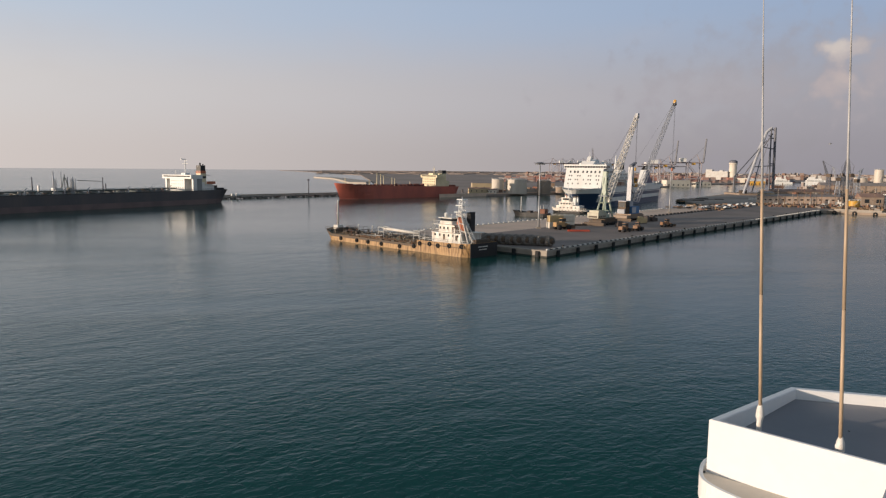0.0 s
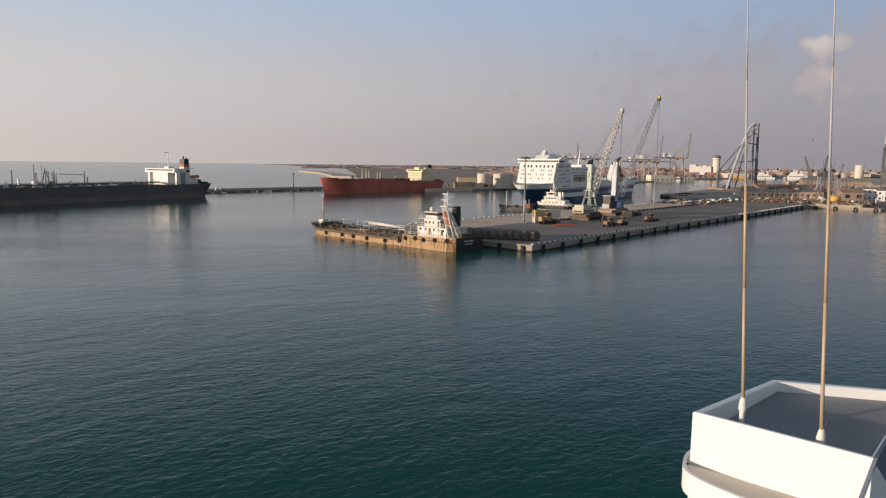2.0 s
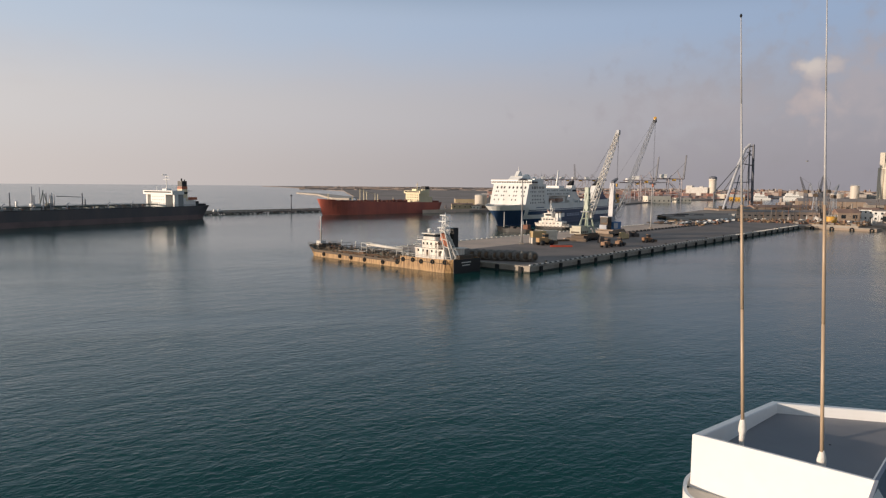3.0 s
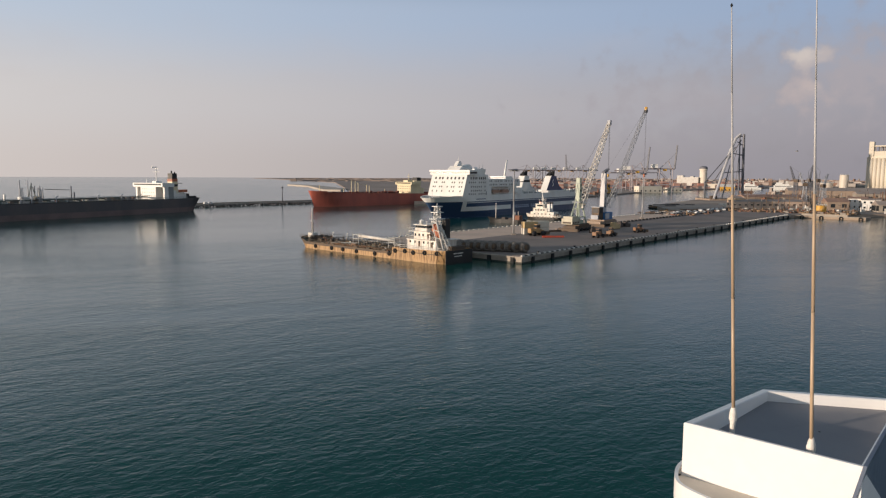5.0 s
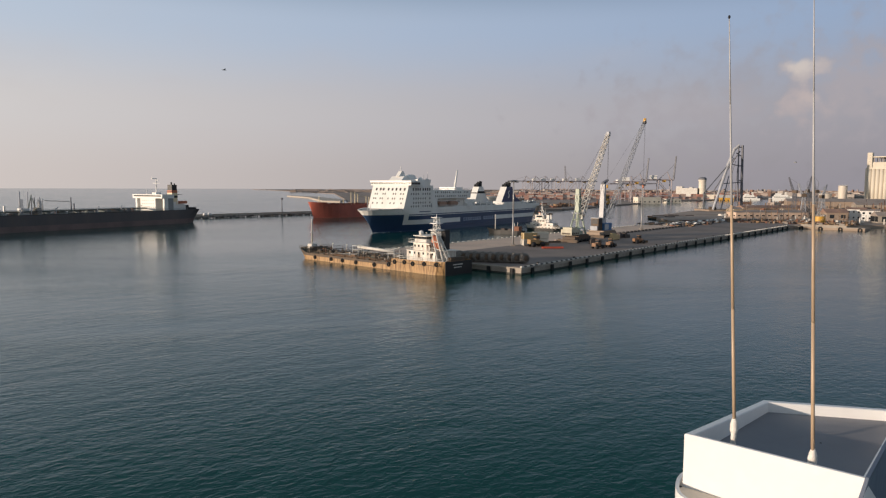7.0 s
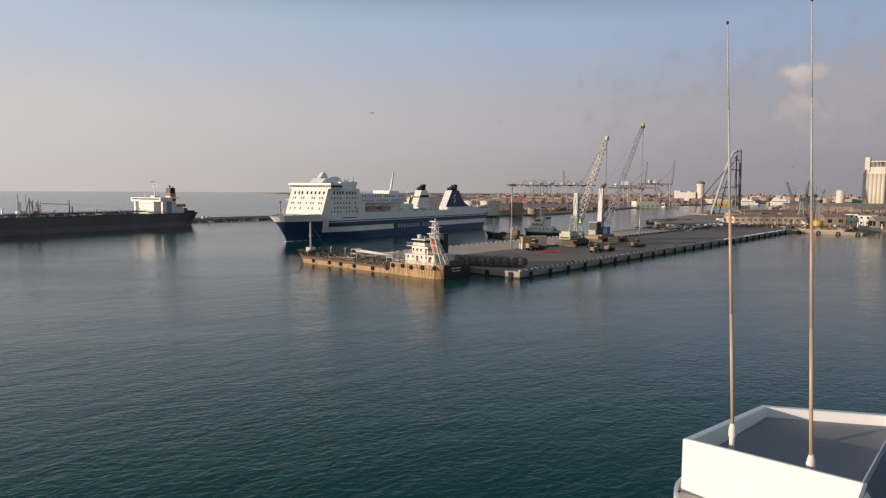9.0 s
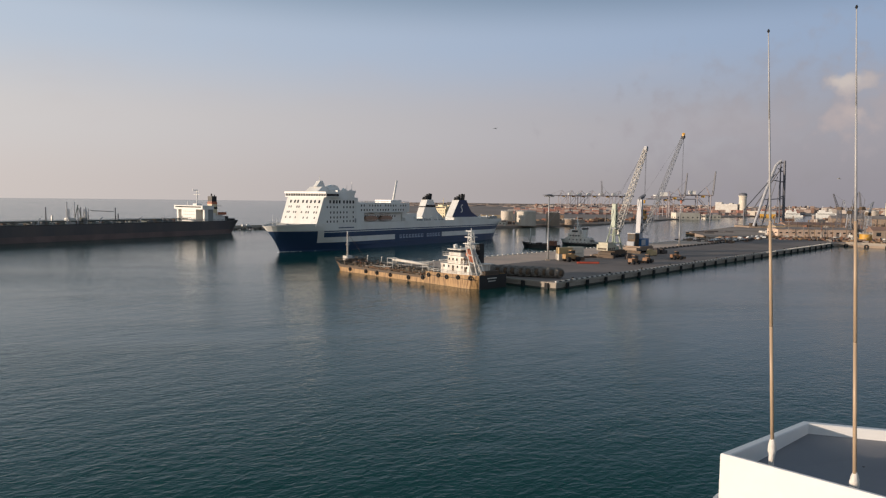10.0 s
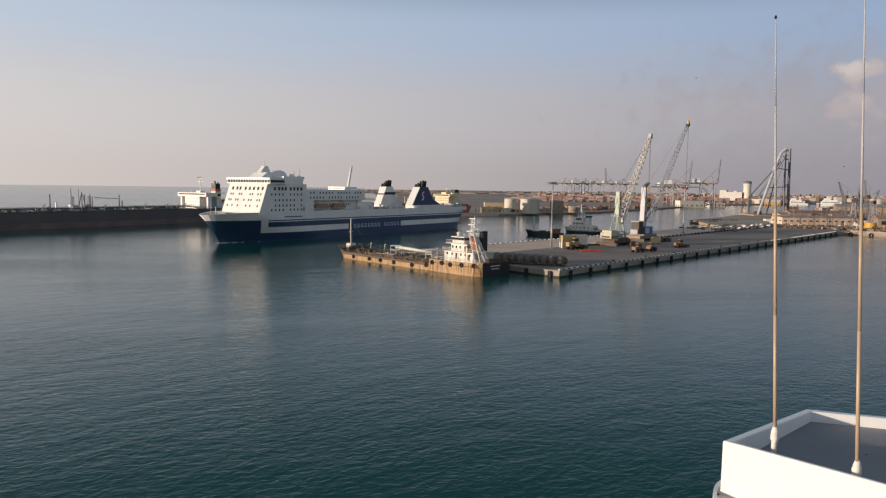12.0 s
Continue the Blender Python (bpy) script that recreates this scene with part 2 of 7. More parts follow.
M_CREAM = mat("cream_ship_paint", (0.74, 0.64, 0.42), 0.5, second=(0.58, 0.46, 0.30), scale=0.5, amount=0.4, streak=3)
M_RUST = mat("rust_streaked_hull", (0.45, 0.275, 0.125), 0.6, second=(0.13, 0.072, 0.036), scale=4.5, amount=1.0, fine=0.25, streak=6)
M_STAINEDWHITE = mat("rust_stained_white", (0.80, 0.77, 0.71), 0.5, second=(0.42, 0.28, 0.18), scale=2.2, amount=0.5, fine=0.15, streak=5)
M_RUSTDARK = mat("dark_rusty_steel", (0.085, 0.065, 0.05), 0.7, second=(0.17, 0.10, 0.05), scale=1.2, amount=0.7)
M_DECKGREEN = mat("worn_green_deck", (0.07, 0.08, 0.06), 0.65, second=(0.12, 0.075, 0.04), scale=1.2, amount=0.7)
M_HULLBLACK = mat("tar_black_steel", (0.022, 0.021, 0.022), 0.55, scale=0.8)
M_ORANGE = mat("faded_orange_paint", (0.50, 0.16, 0.08), 0.55, scale=1)
M_CONCRETE = mat("quay_concrete", (0.36, 0.315, 0.265), 0.8, second=(0.19, 0.165, 0.14), scale=0.6, amount=0.7, fine=0.15, bump=0.03, streak=2)
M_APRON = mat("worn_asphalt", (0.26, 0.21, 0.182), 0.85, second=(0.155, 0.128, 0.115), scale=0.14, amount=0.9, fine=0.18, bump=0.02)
M_PALE = mat("pale_concrete_strip", (0.70, 0.52, 0.40), 0.85, second=(0.52, 0.39, 0.30), scale=0.2, amount=0.8, fine=0.12)
M_UNDERSHADE = mat("undercut_shade_dark", (0.030, 0.030, 0.024), 0.7, second=(0.06, 0.05, 0.035), scale=1.2, amount=0.6)
M_KERB = mat("whitewashed_kerb", (0.68, 0.65, 0.60), 0.7, second=(0.42, 0.38, 0.33), scale=1.5, amount=0.6)
M_KERBDARK = mat("dark_kerb", (0.10, 0.095, 0.09), 0.8)
M_STEEL = mat("galvanised_steel", (0.42, 0.42, 0.42), 0.45, metal=0.3, scale=0.8)
M_CRANEGREEN = mat("pale_green_crane_paint", (0.40, 0.46, 0.37), 0.5, second=(0.30, 0.30, 0.21), scale=0.7, amount=0.6, streak=3)
M_CRANECREAM = mat("cream_machine_paint", (0.50, 0.47, 0.36), 0.55, second=(0.30, 0.26, 0.18), scale=1.4, amount=0.7, streak=2)
M_CRANEWHITE = mat("crane_white", (0.66, 0.64, 0.60), 0.5, second=(0.45, 0.38, 0.30), scale=0.8, amount=0.5)
M_CRANEPALE = mat("pale_grey_crane_paint", (0.50, 0.50, 0.52), 0.5, scale=0.7, amount=0.5)
M_CRANEGREY = mat("crane_grey", (0.34, 0.36, 0.40), 0.5, scale=0.6)
M_CRANEBLUE = mat("crane_blue", (0.05, 0.17, 0.38), 0.45, scale=0.6)
M_YELLOW = mat("machine_yellow", (0.62, 0.34, 0.045), 0.5, second=(0.36, 0.20, 0.06), scale=1, amount=0.6)
M_SAND = mat("sand_yellow_paint", (0.58, 0.43, 0.22), 0.55, second=(0.36, 0.26, 0.15), scale=1, amount=0.6)
M_OCHREMACHINE = mat("ochre_machine_paint", (0.42, 0.26, 0.12), 0.6, second=(0.20, 0.12, 0.07), scale=1.2, amount=0.8)
M_BROWN = mat("brown_machine_paint", (0.26, 0.14, 0.075), 0.6, second=(0.14, 0.08, 0.05), scale=1.5, amount=0.6)
M_REDBAR = mat("red_steel", (0.50, 0.09, 0.05), 0.5, scale=1)
M_FAROFFSTEEL = mat("dark_crane_steel", (0.16, 0.165, 0.19), 0.6, scale=0.4)
M_FARCRANE = mat("weathered_crane_steel", (0.34, 0.30, 0.31), 0.6, second=(0.22, 0.19, 0.20), scale=0.2, amount=0.6)
# dry brown raised in tone to paint in the distance haze
M_LAND = mat("haze_lightened_dry_land", (0.31, 0.245, 0.21), 0.95, second=(0.20, 0.165, 0.14), scale=0.02, amount=0.9, fine=0.3)
M_YARD = mat("dusty_port_yard", (0.40, 0.31, 0.25), 0.9, second=(0.24, 0.19, 0.155), scale=0.06, amount=0.9, fine=0.25)
M_ROCK = mat("breakwater_rock", (0.20, 0.18, 0.16), 0.9, second=(0.10, 0.09, 0.085), scale=0.4, amount=0.8, fine=0.3, bump=0.1, spread=0.35, random_by="island")
M_SANDSPIT = mat("pale_sand", (0.48, 0.42, 0.36), 0.95, second=(0.34, 0.28, 0.23), scale=0.05)
M_TANK = mat("storage_tank_white", (0.62, 0.56, 0.48), 0.55, second=(0.46, 0.36, 0.27), scale=0.25, amount=0.6, streak=4)
M_SILO = mat("silo_concrete", (0.64, 0.58, 0.48), 0.75, second=(0.50, 0.44, 0.36), scale=0.12, amount=0.6, streak=5)
M_PLASTER = mat("pale_plaster", (0.72, 0.66, 0.56), 0.8, second=(0.52, 0.45, 0.36), scale=0.3, amount=0.6)
M_OCHRE = mat("ochre_plaster", (0.54, 0.43, 0.27), 0.8, second=(0.40, 0.31, 0.20), scale=0.3, amount=0.6)
M_BROWNWALL = mat("brown_shed_wall", (0.34, 0.26, 0.20), 0.8, scale=0.3)
M_ROOF = mat("rusty_roof_sheet", (0.32, 0.20, 0.15), 0.7, second=(0.19, 0.13, 0.105), scale=0.4, amount=0.8)
M_ROOFGREY = mat("grey_roof_sheet", (0.34, 0.28, 0.245), 0.7, scale=0.4)
# container reds paled towards pink, haze mixed into the paint
M_BOXES = palette("haze_paled_containers", [(0.46, 0.22, 0.17), (0.42, 0.24, 0.19), (0.52, 0.30, 0.24), (0.38, 0.20, 0.17), (0.50, 0.37, 0.31), (0.27, 0.26, 0.29), (0.56, 0.49, 0.44), (0.46, 0.28, 0.23)])
M_CLUTTER = palette("mixed_scrap", [(0.16, 0.10, 0.07), (0.22, 0.15, 0.10), (0.08, 0.065, 0.06), (0.28, 0.18, 0.10), (0.13, 0.12, 0.12), (0.24, 0.11, 0.07), (0.34, 0.30, 0.26)], 0.8)
M_TOWN = palette("mixed_walls", [(0.34, 0.28, 0.25), (0.28, 0.21, 0.18), (0.44, 0.39, 0.35), (0.25, 0.15, 0.11), (0.21, 0.19, 0.19)], 0.8)
M_LETTER = mat("pale_blue_lettering", (0.42, 0.50, 0.62), 0.5, scale=0.5)
M_PIPEDARK = mat("grimy_deck_pipes", (0.10, 0.088, 0.072), 0.6, second=(0.22, 0.14, 0.07), scale=1.6, amount=0.8, fine=0.25)
# gull white is darkened here, so the birds' shade sits in the colour
M_FEATHER = mat("shaded_white_feather", (0.46, 0.45, 0.44), 0.8)
M_WINGTIP = mat("grey_feather", (0.16, 0.15, 0.15), 0.8)
M_FOAM = mat("foam_white", (0.75, 0.78, 0.78), 0.8, scale=3)


# ---------------------------------------------------------------- small builders
def box(bm, x0, x1, y0, y1, z0, z1):
    v = [bm.verts.new((x, y, z)) for z in (z0, z1) for x, y in ((x0, y0), (x1, y0), (x1, y1), (x0, y1))]
    for f in ((3, 2, 1, 0), (4, 5, 6, 7), (0, 1, 5, 4), (1, 2, 6, 5), (2, 3, 7, 6), (3, 0, 4, 7)):
        bm.faces.new([v[i] for i in f])


def prism(bm, pts, y0, y1):
    """A profile of (x, z) points, drawn out from y0 to y1."""
    a = [bm.verts.new((x, y0, z)) for x, z in pts]
    b = [bm.verts.new((x, y1, z)) for x, z in pts]
    n = len(pts)
    bm.faces.new(a), bm.faces.new(b[::-1])
    for i in range(n):
        bm.faces.new((a[i], b[i], b[(i + 1) % n], a[(i + 1) % n]))


def slab(bm, pts, z0, z1):
    """A plan of (x, y) points with thickness."""
    a = [bm.verts.new((x, y, z0)) for x, y in pts]
    b = [bm.verts.new((x, y, z1)) for x, y in pts]
    n = len(pts)
    bm.faces.new(a[::-1]), bm.faces.new(b)
    for i in range(n):
        bm.faces.new((a[i], a[(i + 1) % n], b[(i + 1) % n], b[i]))


def rod(bm, p0, p1, r0, r1=None, n=8):
    p0, p1 = Vector(p0), Vector(p1)
    r1 = r0 if r1 is None else r1
    d = (p1 - p0).normalized()
    a = d.orthogonal().normalized()
    b = d.cross(a)
    rings = []
    for p, r in ((p0, r0), (p1, r1)):
        rings.append([bm.verts.new(p + (a * math.cos(k) + b * math.sin(k)) * r) for k in (2 * math.pi * (i + 0.5) / n for i in range(n))])
    for i in range(n):
        bm.faces.new((rings[0][i], rings[0][(i + 1) % n], rings[1][(i + 1) % n], rings[1][i]))
    bm.faces.new(rings[0][::-1]), bm.faces.new(rings[1])


def turned(bm, prof, n=24, at=(0, 0, 0)):
    """A turned body from (radius, height) pairs."""
    rings = [[bm.verts.new((at[0] + r * math.cos(2 * math.pi * i / n), at[1] + r * math.sin(2 * math.pi * i / n), at[2] + z)) for i in range(n)] for r, z in prof]
    for a, b in zip(rings, rings[1:]):
        for i in range(n):
            bm.faces.new((a[i], a[(i + 1) % n], b[(i + 1) % n], b[i]))
    bm.faces.new(rings[0][::-1]), bm.faces.new(rings[-1])


def lattice(bm, p0, p1, w0, w1, bays, r, up=(0, 0, 1)):
    """A square lattice boom from p0 to p1."""
    p0, p1 = Vector(p0), Vector(p1)
    d = (p1 - p0).normalized()
    a = d.cross(Vector(up)).normalized()
    if a.length < 0.5:
        a = d.orthogonal().normalized()
    b = d.cross(a)

    def corner(k, i):
        t = k / bays
        w = (w0 + (w1 - w0) * t) / 2
        sx, sy = ((-1, -1), (1, -1), (1, 1), (-1, 1))[i % 4]
        return p0.lerp(p1, t) + a * w * sx + b * w * sy

    for i in range(4):
        rod(bm, corner(0, i), corner(bays, i), r, n=4)
        for k in range(bays):
            rod(bm, corner(k, i), corner(k + 1, i + 1), r * 0.6, n=4)
            rod(bm, corner(k, i), corner(k, i + 1), r * 0.6, n=4)


def mesh(name, bm, material, smooth=False):
    bmesh.ops.recalc_face_normals(bm, faces=bm.faces)
    me = bpy.data.meshes.new(name)
    bm.to_mesh(me)
    bm.free()
    for m in material if isinstance(material, (list, tuple)) else [material]:
        me.materials.append(m)
    if smooth:
        for f in me.polygons:
            f.use_smooth = True
    return me


def part(name, bm, material, parent, label="", smooth=False):
    ob = new(name, mesh(name, bm, material, smooth))
    ob.parent = parent
    return tagged(ob, label)


def thing(name, m, label, category, group="", kind=""):
    ob = new(name)
    ob.matrix_basis = m
    ob.empty_display_size = 0.5
    return tagged(ob, label, category, group, kind)


def boxed(name, parent, material, *boxes, label=""):
    bm = bmesh.new()
    for b in boxes:
        box(bm, *b)
    return part(name, bm, material, parent, label)


def rods(name, parent, material, *items, label="", n=8):
    bm = bmesh.new()
    for it in items:
        rod(bm, *it, n=n)
    return part(name, bm, material, parent, label, smooth=n > 6)


def pieces(name, me, parent, spots):
    """Alike pieces, each an object of its own on one mesh. spots: poses in the parent's space."""
    out = []
    for m in spots:
        ob = new(name, me)
        ob.parent = parent
        ob.matrix_basis = m
        out.append(ob)
    return out


def along(x, y, dx, dy):
    """A pose whose x axis runs along (dx, dy)."""
    return pose(x, y, 0, 0, 0, math.degrees(math.atan2(dy, dx)))


def hull(bm, length, beam, levels, tops, bow, stern, paint, stations, entry=(0.16, 0.24), rake=0.0, counter=0.0, sharp=0.8):
    """Ship's sides: x from the stem (0) aft, z up. levels: heights below the deck edge; tops: (x, height) of the edge;
    entry: how much of the length the bow takes at the deck and at the water; paint(x, z) gives the material's index."""
    def top(x):
        for (xa, za), (xb, zb) in zip(tops, tops[1:]):
            if x <= xb:
                return za + (zb - za) * max(0, (x - xa)) / (xb - xa)
        return tops[-1][1]

    def half(x, z):
        k = min(1, max(0, z / tops[0][1]))
        stem = -rake * k ** 1.2
        run = length * (entry[1] + (entry[0] - entry[1]) * k)
        s = min(1, max(0, (x - stem) / (run - stem)))
        w = math.sin(s * math.pi / 2) ** (sharp + 0.5 * (1 - k))
        aft = max(0, (x - length * (1 - stern)) / (length * stern))
        return beam / 2 * w * (1 - (0.10 + 0.45 * (1 - k)) * aft ** 2)

    grid = []
    for x in stations:
        row = []
        t = top(max(0, x))
        for z in [q for q in levels] + [None]:
            zz = t if z is None else min(z, t - 0.02 * (len(levels) - levels.index(z)))
            k = min(1, max(0, zz / tops[0][1]))
            xs = x
            if x < length * 0.2:
                xs = x - rake * k ** 1.2 * (1 - max(0, x) / (length * 0.2))
            if x > length * 0.9:
                xs = x - counter * (1 - k) * (x - length * 0.9) / (length * 0.1)
            row.append((xs, half(xs, zz), zz))
        grid.append(row)
    for sgn in (1, -1):
        vs = [[bm.verts.new((x, sgn * w, z)) for x, w, z in row] for row in grid]
        for i in range(len(vs) - 1):
            for j in range(len(vs[0]) - 1):
                f = bm.faces.new((vs[i][j], vs[i + 1][j], vs[i + 1][j + 1], vs[i][j + 1]))
                f.material_index = paint((grid[i][j][0] + grid[i + 1][j][0]) / 2 if stations[i] > length * 0.2 else (stations[i] + stations[i + 1]) / 2, (grid[i][j][2] + grid[i][j + 1][2]) / 2)
        if sgn == 1:
            left = vs
    # deck, set a little below the edge, and the transom
    for i in range(len(left) - 1):
        q = [(grid[i][-1], 1), (grid[i + 1][-1], 1), (grid[i + 1][-1], -1), (grid[i][-1], -1)]
        f = bm.faces.new([bm.verts.new((p[0], s * p[1] * 0.995, p[2] - 0.35)) for p, s in q])
        f.material_index = bow
    last = grid[-1]
    for j in range(len(last) - 1):
        f = bm.faces.new([bm.verts.new(p) for p in ((last[j][0], last[j][1], last[j][2]), (last[j][0], -last[j][1], last[j][2]), (last[j + 1][0], -last[j + 1][1], last[j + 1][2]), (last[j + 1][0], last[j + 1][1], last[j + 1][2]))])
        f.material_index = paint(last[j][0], (last[j][2] + last[j + 1][2]) / 2)
    bmesh.ops.remove_doubles(bm, verts=bm.verts, dist=0.001)


def railing(name, parent, material, x0, x1, y, z, step=2.5, h=1.1, r=0.05, label=""):
    bm = bmesh.new()
    for k in (0.5, 1.0):
        rod(bm, (x0, y, z + h * k), (x1, y, z + h * k), r, n=4)
    n = max(1, int(abs(x1 - x0) / step))
    for i in range(n + 1):
        x = x0 + (x1 - x0) * i / n
        rod(bm, (x, y, z), (x, y, z + h), r, n=4)
    return part(name, bm, material, parent, label)


# ---------------------------------------------------------------- water and land
def ground_sheets():
    bm = bmesh.new()
    n = 96
    rim = [bm.verts.new((4950 * math.sin(2 * math.pi * i / n), 4950 * math.cos(2 * math.pi * i / n), 0)) for i in range(n)]
    bm.faces.new(rim[::-1])
    ob = new("water", mesh("water", bm, M_WATER))
    tagged(ob, "dark teal harbour water with light ripples", "water", kind="structure")

    def land(name, pts, z, material, label):
        bm = bmesh.new()
        slab(bm, pts, -1.0, z)
        tagged(new(name, mesh(name, bm, material)), label, "ground", kind="structure")

    land("ground", [(-60, 640), (28, 637), (142, 744), (238, 902), (300, 1010), (424, 1204), (760, 1500), (1700, 2200), (3400, 3300), (2300, 4250), (0, 4880), (-1020, 3900), (-820, 3500), (-300, 2100), (-160, 1250), (-90, 800)],
         1.6, M_LAND, "dry brown flat land beyond the harbour basin")
    land("ground_port", [(226, 429), (236, 436), (296, 443), (420, 436), (2600, 700), (2800, 1500), (980, 1160), (560, 900), (420, 800), (330, 760), (262, 690), (180, 560), (171, 492)],
         1.9, M_YARD, "dusty brown port yard along the basin")
    # sand spit
    land("ground_spit", [(-170, 1060), (-140, 1040), (-148, 1150), (-235, 1420), (-300, 1560), (-330, 1560), (-250, 1380)], 2.6, M_SANDSPIT, "pale sand spit reaching into the sea")


ground_sheets()

QUAY = along(26.1, 199.3, 0.657, 0.754)       # x along the long edge, y towards the rear edge
QL, QW, QZ = 304.0, 72.0, 2.0


def quay():
    q = thing("quay", QUAY, "concrete quay with worn asphalt top and whitewashed kerb", "quay", kind="structure")
    boxed("quay_wall", q, M_CONCRETE, (0, QL, 0, QW, -3, QZ))
    boxed("coping", q, M_CONCRETE, (-0.25, QL, -0.25, 0.9, QZ - 0.55, QZ + 0.06), (-0.25, 0.9, 0.904, QW, QZ - 0.55, QZ + 0.06))
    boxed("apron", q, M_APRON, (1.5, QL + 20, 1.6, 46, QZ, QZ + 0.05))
    boxed("rear_apron", q, M_PALE, (1.5, QL + 10, 46.01, QW - 1.2, QZ, QZ + 0.045))
    # dark band stands in for the shaded gap under the quay wall
    boxed("undercut_shade", q, M_UNDERSHADE, (-0.19, QL, -0.19, 0.0, -0.6, 0.42), (-0.19, 0.0, 0.004, QW, -0.6, 0.42))
    # kerb blocks along both long edges, and a chequered kerb between the two surfaces
    bm = bmesh.new()
    prism(bm, [(0, 0), (1.5, 0), (1.42, 0.38), (0.08, 0.38)], -0.25, 0.25)
    light = mesh("kerb_block", bm, M_KERB)
    bm = bmesh.new()
    prism(bm, [(0, 0), (1.5, 0), (1.45, 0.34), (0.05, 0.34)], -0.25, 0.25)
    dark = mesh("kerb_block", bm, M_KERBDARK)
    pieces("kerb_block", light, q, [pose(0.6 + 3.0 * i, 0.55, QZ + 0.06) for i in range(100)])
    pieces("kerb_block", dark, q, [pose(2.1 + 3.0 * i, 0.55, QZ + 0.06) for i in range(60)])
    pieces("kerb_block", light, q, [pose(-10 + 3.6 * i, QW - 0.6, QZ + 0.04) for i in range(3, 80)])
    boxed("dividing_kerb", q, M_PALE, (96, QL + 8, 45.7, 46.3, QZ + 0.046, QZ + 0.42))
    bm = bmesh.new()
    turned(bm, [(0.75, 0), (0.8, 0.25), (0.7, 0.75), (0.4, 0.8)], 10)
    stop = mesh("tyre_stop", bm, M_BLACK, True)
    pieces("tyre_stop", stop, q, [pose(98 + 4.6 * i, 45.0, QZ + 0.05) for i in range(44)])
    # fender pads hung on the faces: dark rubber on a recessed frame
    bm = bmesh.new()
    box(bm, -0.65, 0.65, -0.45, 0.0, -1.2, 0.75)
    for k in (-0.35, 0.35):
        box(bm, k - 0.1, k + 0.1, -0.6, -0.45, -1.1, 0.65)
    bmesh.ops.bevel(bm, geom=bm.edges[:], offset=0.08, segments=1, affect="EDGES")
    pad = mesh("fender", bm, M_BLACK)
    pieces("fender", pad, q, [pose(5.5 + 11.2 * i, -0.22, QZ - 0.95) for i in range(27)])
    pieces("fender", pad, q, [pose(-0.22, 3.0 + 8.6 * i, QZ - 0.95, 0, 0, -90) for i in range(8)])
    # concrete front panels between the fenders
    bm = bmesh.new()
    box(bm, 0, 8.6, -0.16, 0.0, -0.5, 1.3)
    panel = mesh("face_panel", bm, M_CONCRETE)
    pieces("face_panel", panel, q, [pose(6.8 + 11.2 * i, 0.0, 0.1) for i in range(26)])
    # bollards
    bm = bmesh.new()
    turned(bm, [(0.35, 0), (0.3, 0.35), (0.28, 0.5), (0.45, 0.62), (0.4, 0.8)], 10)
    b = mesh("bollard", bm, M_HULLBLACK, True)
    pieces("bollard", b, q, [pose(11 + 22.4 * i, 1.35, QZ + 0.05) for i in range(13)])


quay()


def low_pier():
    p = thing("low_pier", along(229, 433, 0.72, -0.69), "low concrete jetty with tyre fenders", "jetty", kind="structure")
    boxed("deck", p, M_BROWNWALL, (-4, 41, 0, 14, -2, 1.5))
    boxed("coping", p, M_CONCRETE, (-4.2, 41.2, -0.2, 0.8, 1.2, 1.75))
    boxed("low_wall", p, M_CONCRETE, (4, 30, 6, 6.6, 1.5, 2.6))
    bm = bmesh.new()
    for i in range(16):
        a, b = 2 * math.pi * i / 16, 2 * math.pi * (i + 1) / 16
        rod(bm, (0.9 * math.cos(a), 0, 0.9 * math.sin(a)), (0.9 * math.cos(b), 0, 0.9 * math.sin(b)), 0.35, n=6)
    tyre = mesh("tyre", bm, M_BLACK, True)
    pieces("tyre", tyre, p, [pose(x, -0.5, 0.6) for x in (6, 17, 28, 38.5)])


low_pier()


